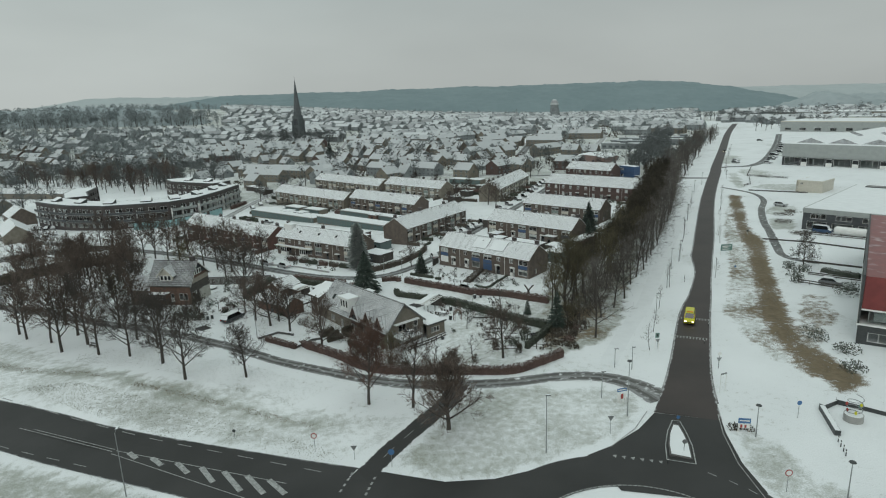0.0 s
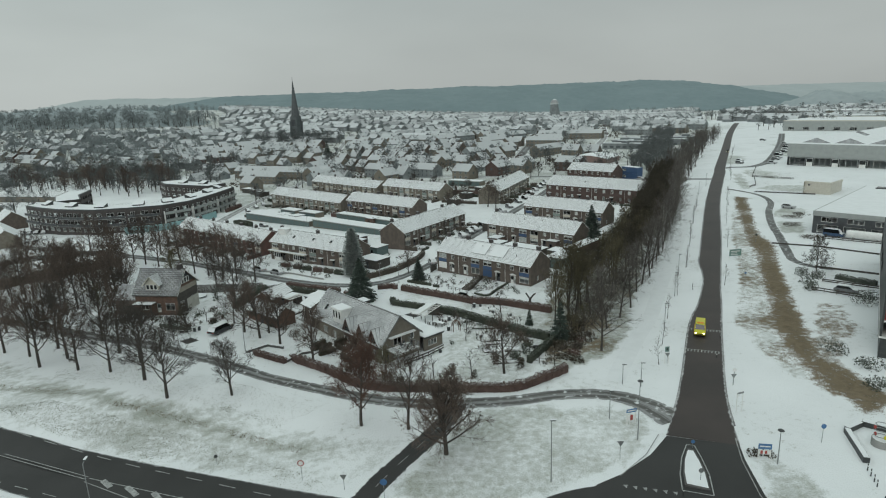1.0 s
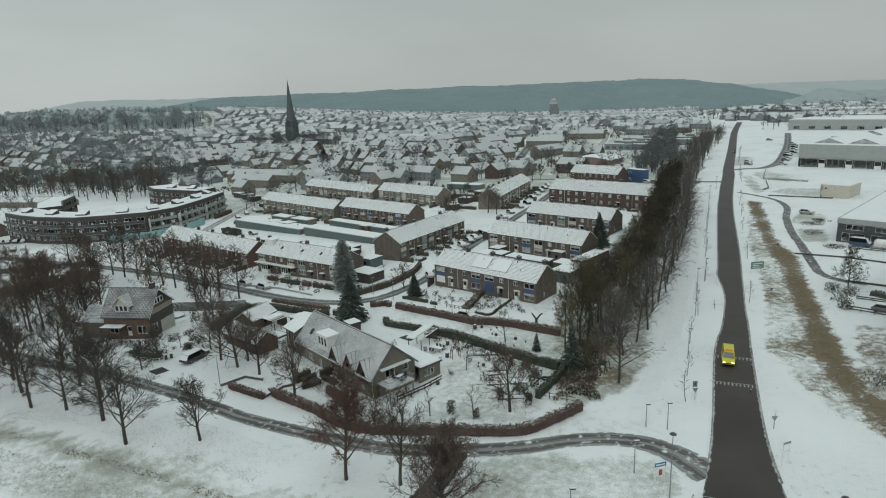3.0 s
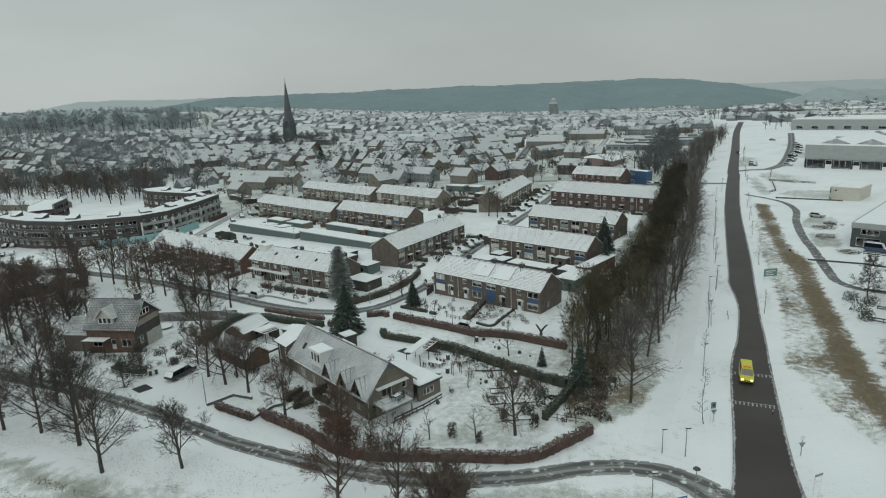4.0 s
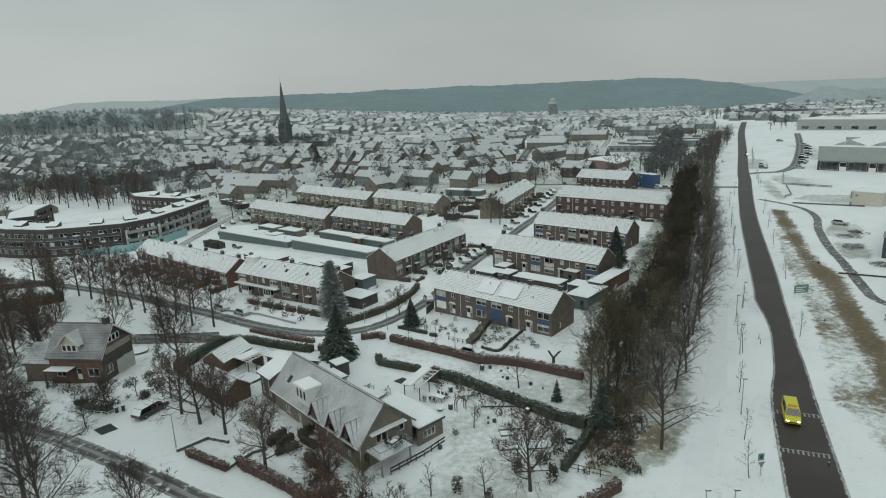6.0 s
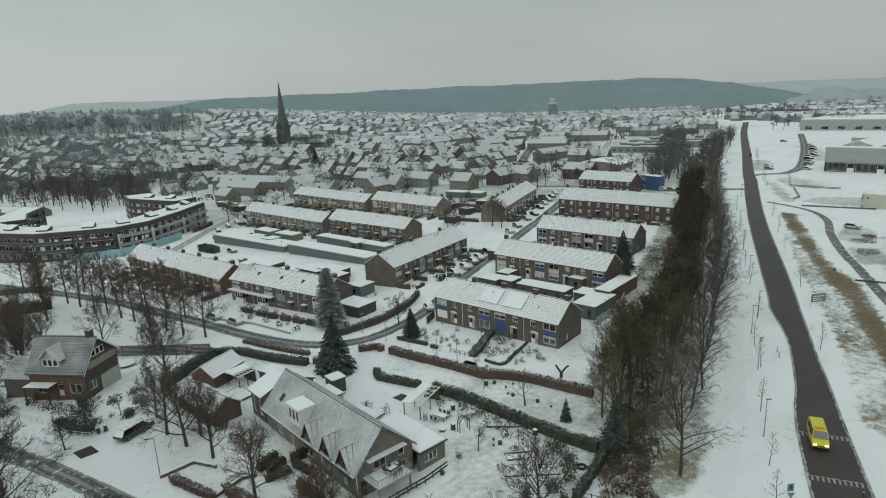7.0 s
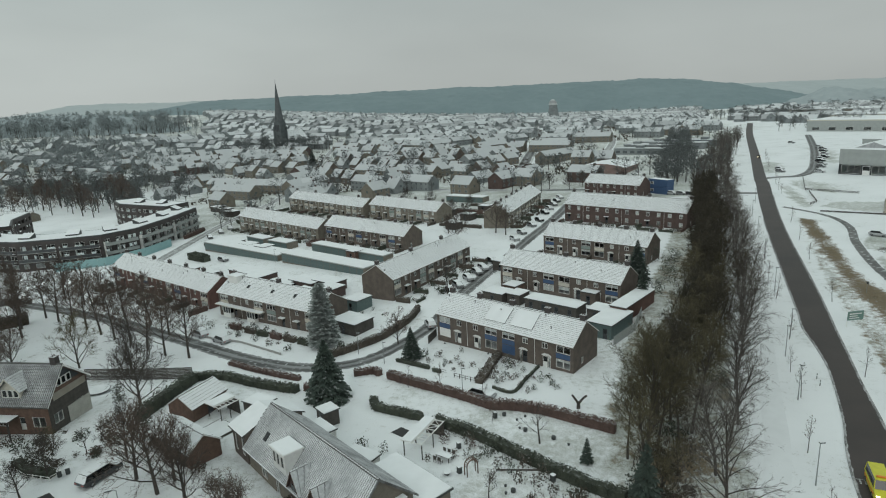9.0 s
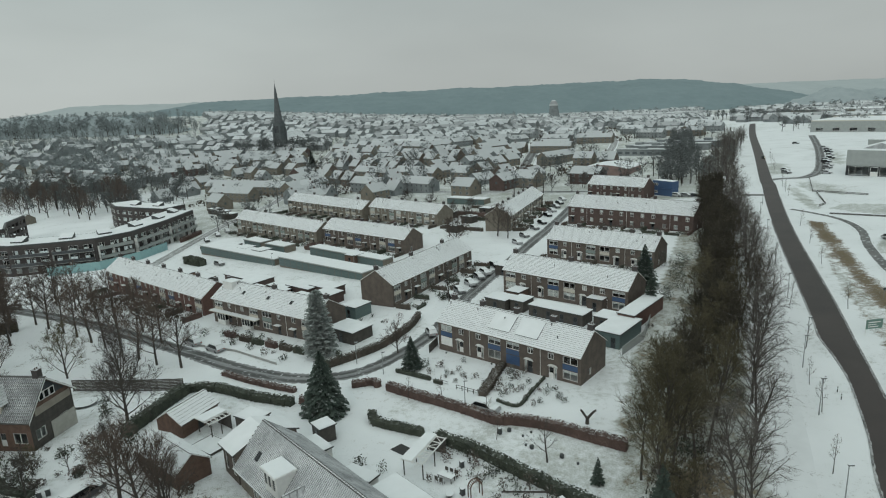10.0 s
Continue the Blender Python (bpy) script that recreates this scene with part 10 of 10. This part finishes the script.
for p in ([(-4.0, 154.5), (-3.0, 153.7)], [(-1.7, 152.4), (1.9, 149.6)]):
    rail_fence(p, 0.8, "low dark garden rail in the snow", WOOD, 1.2, (0.5, 1.0))
rail_fence([(-6.4, 168.1), (-4.8, 171.9)], 1.7, "dark board screen at the end of the terrace", WOOD, 1.4, [0.15 + 0.14 * k for k in range(7)], True)
rail_fence([(-56.4, 182.0), (-46.6, 177.0), (-35.7, 168.4)], 0.5, "low grey garden wall along the street", CONCRETE, 2.4, (0.5, 1.0), True, "garden_wall")
rail_fence([(3.0, 124.8), (8.6, 124.0)], 0.3, "low dark board edging a bed", WOOD, 1.8, (1.0,), True)
rail_fence([(5.0, 117.8), (8.2, 117.8)], 0.3, "low dark board edging a bed", WOOD, 1.6, (1.0,), True)


def bollard(x, y, label="small dark bollard with white bands", h=0.9):
    ob = thing("bollard", on_ground(x, y), label, "bollard", "bollards")
    s = Shape()
    s.tube((0, 0, -0.1), (0, 0, h), 0.07, 0.06, 8)
    part("post", s, DARK_METAL, ob)
    s = Shape()
    s.tube((0, 0, h * 0.6), (0, 0, h * 0.75), 0.075, 0.075, 8)
    part("band", s, WHITE, ob)


for x, y in ((46.3, 72.9), (46.0, 71.9), (45.7, 70.9), (45.4, 70.0), (52.8, 139.5), (53.6, 141.6), (42.9, 104.6), (46.9, 112.4), (-25.6, 163.7), (24.4, 70.6)):
    bollard(x, y)


# ---- the paved corner with planters and a sculpture
def planter(pts, label):
    ob = thing("planter", Matrix(), label, "planter", "planters")
    for (x0, y0), (x1, y1) in zip(pts, pts[1:]):
        s = Shape()
        L = math.hypot(x1 - x0, y1 - y0)
        s.box(0, -0.35, -0.2, L, 0.35, 0.7, 0)
        s.box(0.05, -0.3, 0.7, L - 0.05, 0.3, 0.75, 1)
        part("wall", s, [DARK_METAL, SNOW_TILE], ob, "", on_ground(x0, y0, math.degrees(math.atan2(y1 - y0, x1 - x0))))


planter([(47.1, 74.3), (49.0, 80.8), (51.8, 82.2), (58.5, 76.2), (66, 71)], "dark brick raised planter wall with snow on top")


def sculpture():
    ob = thing("sculpture", on_ground(51.2, 77.6), "spiral wire sculpture with coloured balls on a round plinth", "sculpture")
    s = Shape()
    s.tube((0, 0, -0.2), (0, 0, 0.9), 1.15, 1.15, 24)
    part("plinth", s, CONCRETE, ob)
    s = Shape()
    s.tube((0, 0, 0.9), (0, 0, 0.95), 1.05, 1.0, 24)
    part("snow_cap", s, SNOW, ob)
    s = Shape()
    for k in range(60):
        p = [Vector((0.9 * math.cos(t), 0.9 * math.sin(t), 0.9 + 0.04 * j)) for j, t in ((k, k * 0.33), (k + 1, (k + 1) * 0.33))]
        s.tube(p[0], p[1], 0.05, 0.05, 5, 0, False)
    part("spiral", s, METAL, ob)
    for k, m in enumerate((SIGN_RED, YELLOW, SIGN_GREEN, SIGN_RED, YELLOW)):
        s = Shape()
        t = 2 + k * 2.3
        c = Vector((0.9 * math.cos(t), 0.9 * math.sin(t), 1.1 + 0.38 * k))
        for j in range(4):
            s.tube(c + Vector((0, 0, -0.25 + 0.125 * j)), c + Vector((0, 0, -0.125 + 0.125 * j)), (0.06, 0.15, 0.18, 0.15)[j], (0.15, 0.18, 0.15, 0.06)[j], 10)
        part("ball", s, m, ob)


sculpture()


# ---- garden furniture and yard things
def pergola(x, y, turn, W_, L, h, covered, label, crossed=True):
    """A white-framed garden shelter; covered: how much of its width is roofed."""
    ob = thing("pergola", on_ground(x, y, turn), label, "pergola", "pergolas")
    for xx in (0.06, W_ - 0.06):
        for k in range(3):
            s = Shape()
            yy = 0.1 + (L - 0.2) * k / 2
            s.box(xx - 0.06, yy - 0.06, -0.3, xx + 0.06, yy + 0.06, h)
            part("post", s, WOOD, ob)
    for xx in (0.05, W_ * covered, W_ - 0.05):
        s = Shape()
        s.box(xx - 0.06, -0.2, h, xx + 0.06, L + 0.2, h + 0.14)
        part("beam", s, WHITE, ob)
    n = 5
    for k in range(n + 1):
        s = Shape()
        yy = L * k / n
        s.box(W_ * covered + 0.06, yy - 0.045, h + 0.03, W_ - 0.11, yy + 0.045, h + 0.13)
        part("slat", s, WHITE, ob)
    if crossed:
        for k in range(n):
            s = Shape()
            y0, y1 = L * k / n, L * (k + 1) / n
            s.tube((W_ * covered, y0 if k % 2 else y1, h + 0.08), (W_, y1 if k % 2 else y0, h + 0.08), 0.045, 0.045, 5)
            part("brace", s, WHITE, ob)
    s = Shape()
    s.box(-0.25, -0.25, h + 0.15, W_ * covered, L + 0.25, h + 0.24, 0)
    s.box(-0.2, -0.2, h + 0.24, W_ * covered - 0.04, L + 0.2, h + 0.31, 1)
    part("roof", s, [WHITE, SNOW_FLAT], ob, "snowy roof over part of the frame")
    s = Shape()
    s.box(0.0, L - 0.1, -0.2, W_, L - 0.04, h)
    part("back_screen", s, WOOD, ob, "dark back screen")
    return ob


pergola(-9.1, 129.9, -27.7, 2.9, 6.4, 2.3, 0.5, "white-framed garden pergola half roofed and snowy")
pergola(-41.8, 147.0, -36, 3.3, 3.4, 2.1, 0.62, "small glass garden shelter with a snowy corner roof", False)


def table_set():
    ob = thing("garden_table", on_ground(-3.6, 128.2, -35), "long garden table with snow on top", "table")
    s = Shape()
    s.box(-1.1, -0.5, 0.70, 1.1, 0.5, 0.75, 0)
    s.box(-1.08, -0.48, 0.75, 1.08, 0.48, 0.82, 1)
    part("tabletop", s, [WOOD, SNOW], ob)
    for x in (-0.95, 0.95):
        for y in (-0.4, 0.4):
            s = Shape()
            s.box(x - 0.04, y - 0.04, 0, x + 0.04, y + 0.04, 0.7)
            part("leg", s, WOOD, ob)
    for k in range(5):
        x, sg = (-0.75 + 0.75 * (k % 3), 1 if k < 3 else -1)
        c = thing("garden_chair", on_ground(-3.6, 128.2, -35) @ pose(x, sg * 0.95, 0, 0, 0, 0 if sg > 0 else 180), "dark garden chair with snow on the seat", "chair", "garden chairs")
        s = Shape()
        s.box(-0.23, -0.22, 0.40, 0.23, 0.22, 0.45, 0)
        s.box(-0.22, -0.21, 0.45, 0.22, 0.20, 0.50, 1)
        part("seat", s, [WOOD, SNOW], c)
        s = Shape()
        s.box(-0.23, 0.18, 0.5, 0.23, 0.23, 1.0)
        part("backrest", s, WOOD, c)
        for a in (-0.2, 0.2):
            for b in (-0.18, 0.18):
                s = Shape()
                s.box(a - 0.02, b - 0.02, 0, a + 0.02, b + 0.02, 0.4)
                part("leg", s, WOOD, c)


table_set()


def arch(x, y, turn):
    ob = thing("rose_arch", on_ground(x, y, turn), "rusty round rose arch in the snowy garden", "arch")
    s = Shape()
    for off in (-0.3, 0.3):
        pts = [(-0.8, off, 0)] + [(-0.8 * math.cos(t), off, 1.4 + 0.8 * math.sin(t)) for t in [math.pi * k / 10 for k in range(11)]] + [(0.8, off, 0)]
        for a, b in zip(pts, pts[1:]):
            s.tube(a, b, 0.07, 0.07, 6, 0, False)
    for k in range(11):
        t = math.pi * k / 10
        s.tube((-0.8 * math.cos(t), -0.3, 1.4 + 0.8 * math.sin(t)), (-0.8 * math.cos(t), 0.3, 1.4 + 0.8 * math.sin(t)), 0.05, 0.05, 5, 0, False)
    part("frame", s, WOOD_BROWN, ob)


arch(-0.2, 124.6, 30)


def trampoline():
    ob = thing("trampoline", on_ground(-66.8, 159.2), "round trampoline under smooth snow", "trampoline")
    s = Shape()
    s.tube((0, 0, 0.5), (0, 0, 0.56), 2.0, 2.0, 28, 0)
    part("rim", s, DARK_METAL, ob)
    s = Shape()
    s.tube((0, 0, 0.56), (0, 0, 0.62), 1.9, 1.85, 28)
    part("mat", s, SNOW, ob, "round mat under snow")
    for k in range(6):
        s = Shape()
        t = k * math.pi / 3
        s.tube((1.9 * math.cos(t), 1.9 * math.sin(t), 0), (1.9 * math.cos(t), 1.9 * math.sin(t), 0.5), 0.03, 0.03, 5)
        part("leg", s, METAL, ob)


trampoline()


def wheelie_bin(x, y, turn, label="dark wheelie bin with snow on the lid"):
    ob = thing("wheelie_bin", on_ground(x, y, turn), label, "bin", "wheelie bins")
    s = Shape()
    k = [(-0.24, -0.26), (0.24, -0.26), (0.24, 0.26), (-0.24, 0.26)]
    s.prism(k, 0.06, 0.9, 0)
    part("body", s, DARK_METAL, ob)
    s = Shape()
    s.box(-0.28, -0.32, 0.9, 0.28, 0.3, 0.98, 0, 1)
    part("lid", s, [DARK_METAL, SNOW], ob)
    for sx in (-0.22, 0.22):
        s = Shape()
        s.tube((sx - 0.04, 0.26, 0.1), (sx + 0.04, 0.26, 0.1), 0.1, 0.1, 8)
        part("wheel", s, TYRE, ob)


for x, y in ((-57.4, 133.2), (-56.6, 133.8), (9.6, 121.8), (-1.6, 130.6), (4.0, 137.8), (-13.0, 155.6), (-11.8, 154.2)):
    wheelie_bin(x, y, 30)


def bench():
    ob = thing("park_bench", on_ground(-76.9, 120.3, -25), "dark wooden park bench under the trees", "bench")
    for k, (y, z) in enumerate(((0.0, 0.45), (0.18, 0.45), (0.36, 0.45))):
        s = Shape()
        s.box(-0.9, y, z, 0.9, y + 0.14, z + 0.04)
        part("seat_board", s, WOOD, ob)
    for z in (0.6, 0.8):
        s = Shape()
        s.box(-0.9, 0.5, z, 0.9, 0.54, z + 0.13)
        part("back_board", s, WOOD, ob)
    for x in (-0.7, 0.7):
        s = Shape()
        s.box(x - 0.05, 0, -0.1, x + 0.05, 0.5, 0.45)
        s.box(x - 0.05, 0.5, -0.1, x + 0.05, 0.58, 0.95)
        part("frame", s, CONCRETE, ob)


bench()
# raised beds and the vegetable plot
for x, y, a, w, d in ((4.7, 113.0, 0, 3.2, 2.4), (8.4, 112.8, 0, 3.0, 2.2), (5.2, 116.4, 5, 5.0, 1.4), (-41.5, 143.0, -35, 4.6, 3.4), (6.0, 108.0, 0, 5.5, 1.4)):
    ob = thing("raised_bed", on_ground(x, y, a), "low raised garden bed full of snow", "garden bed", "raised beds")
    s = Shape()
    for q in ((0, 0, w, 0.12), (0, d - 0.12, w, d), (0, 0, 0.12, d), (w - 0.12, 0, w, d)):
        s.box(q[0], q[1], -0.2, q[2], q[3], 0.2, 0, 1)
    part("edging", s, [WOOD, SNOW_TILE], ob)
    s = Shape()
    s.box(0.12, 0.12, -0.1, w - 0.12, d - 0.12, 0.12)
    part("bed", s, SNOW, ob)
# dark mats and patches where snow was cleared
flat_patch("cleared_patch", [(-58.4, 127.9), (-56.6, 129.6), (-54.2, 127.6), (-56.0, 126.0)], ASPHALT, 0.03, "dark cleared patch of paving in the drive", "paving")
flat_patch("cleared_patch", [(-11.4, 136.2), (-9.9, 137.4), (-7.6, 135.2), (-9.0, 134.0)], ASPHALT, 0.03, "dark cleared patch of paving beside the pergola", "paving")
# a lopped tree stump with two forks
stump = Shape()
stump.tube((0, 0, -0.2), (0, 0, 0.9), 0.3, 0.25, 8)
stump.tube((0, 0, 0.8), (-0.9, 0.1, 2.2), 0.2, 0.15, 7)
stump.tube((0, 0, 0.8), (0.8, -0.2, 1.9), 0.2, 0.16, 7)
stump.tube((0.8, -0.2, 1.9), (1.2, -0.1, 2.1), 0.16, 0.14, 7)
solid("tree_stump", stump, BARK, on_ground(16.5, 138.6), "lopped forked tree stump in the snow", "tree stump")
for x, y in ((5.4, 138.3), (7.9, 133.6), (11.4, 131.0), (4.6, 120.4), (-3.3, 114.6)):
    s = Shape()
    s.prism([(0.3 * math.cos(k), 0.3 * math.sin(k)) for k in (0, 1.05, 2.1, 3.15, 4.2, 5.25)], 0, 0.45)
    solid("garden_pot", s, DARK_METAL, on_ground(x, y), "small dark garden pot in the snow", "pot", "garden pots")
# white tank beside the shop
ob = thing("storage_tank", on_ground(111.5, 170.4, -46), "long white cylindrical tank beside the shop", "tank")
s = Shape()
s.tube((-4.2, 0, 1.3), (4.2, 0, 1.3), 1.1, 1.1, 20)
s.tube((-4.6, 0, 1.3), (-4.2, 0, 1.3), 0.7, 1.1, 20)
s.tube((4.2, 0, 1.3), (4.6, 0, 1.3), 1.1, 0.7, 20)
part("shell", s, WHITE, ob)
for x in (-2.8, 2.8):
    s = Shape()
    s.box(x - 0.2, -0.8, -0.2, x + 0.2, 0.8, 0.5)
    part("saddle", s, CONCRETE, ob)

# fire bowl, tyre, small pots and pot-shaped molehills of the gardens
s = Shape()
s.tube((0, 0, -0.05), (0, 0, 0.35), 0.3, 0.55, 14)
s.tube((0, 0, 0.35), (0, 0, 0.42), 0.55, 0.45, 14, 1)
solid("fire_bowl", s, [DARK_METAL, SNOW], on_ground(-3.3, 125.0), "round dark fire bowl full of snow", "fire bowl")
s = Shape()
for k in range(14):
    a, b = 2 * math.pi * k / 14, 2 * math.pi * (k + 1) / 14
    s.tube((0.5 * math.cos(a), 0.5 * math.sin(a), 0.12), (0.5 * math.cos(b), 0.5 * math.sin(b), 0.12), 0.16, 0.16, 7, 0, False)
solid("old_tyre", s, TYRE, on_ground(14.2, 113.8), "old tyre lying in the snow", "tyre")
wheelie_bin(-1.7, 125.0, 30)
# those near (7.2, 134.4) stand in for small dark molehills
for x, y in ((3.8, 121.6), (3.7, 120.2), (-3.2, 167.4), (4.8, 160.8), (5.6, 160.3), (7.2, 134.4), (7.1, 136.7), (8.4, 137.5), (13.1, 129.3)):
    s = Shape()
    s.tube((0, 0, -0.05), (0, 0, 0.22), 0.14, 0.18, 9)
    pot = solid("garden_pot", s, DARK_METAL, on_ground(x, y), "small dark garden pot in the snow", "pot", "garden pots")
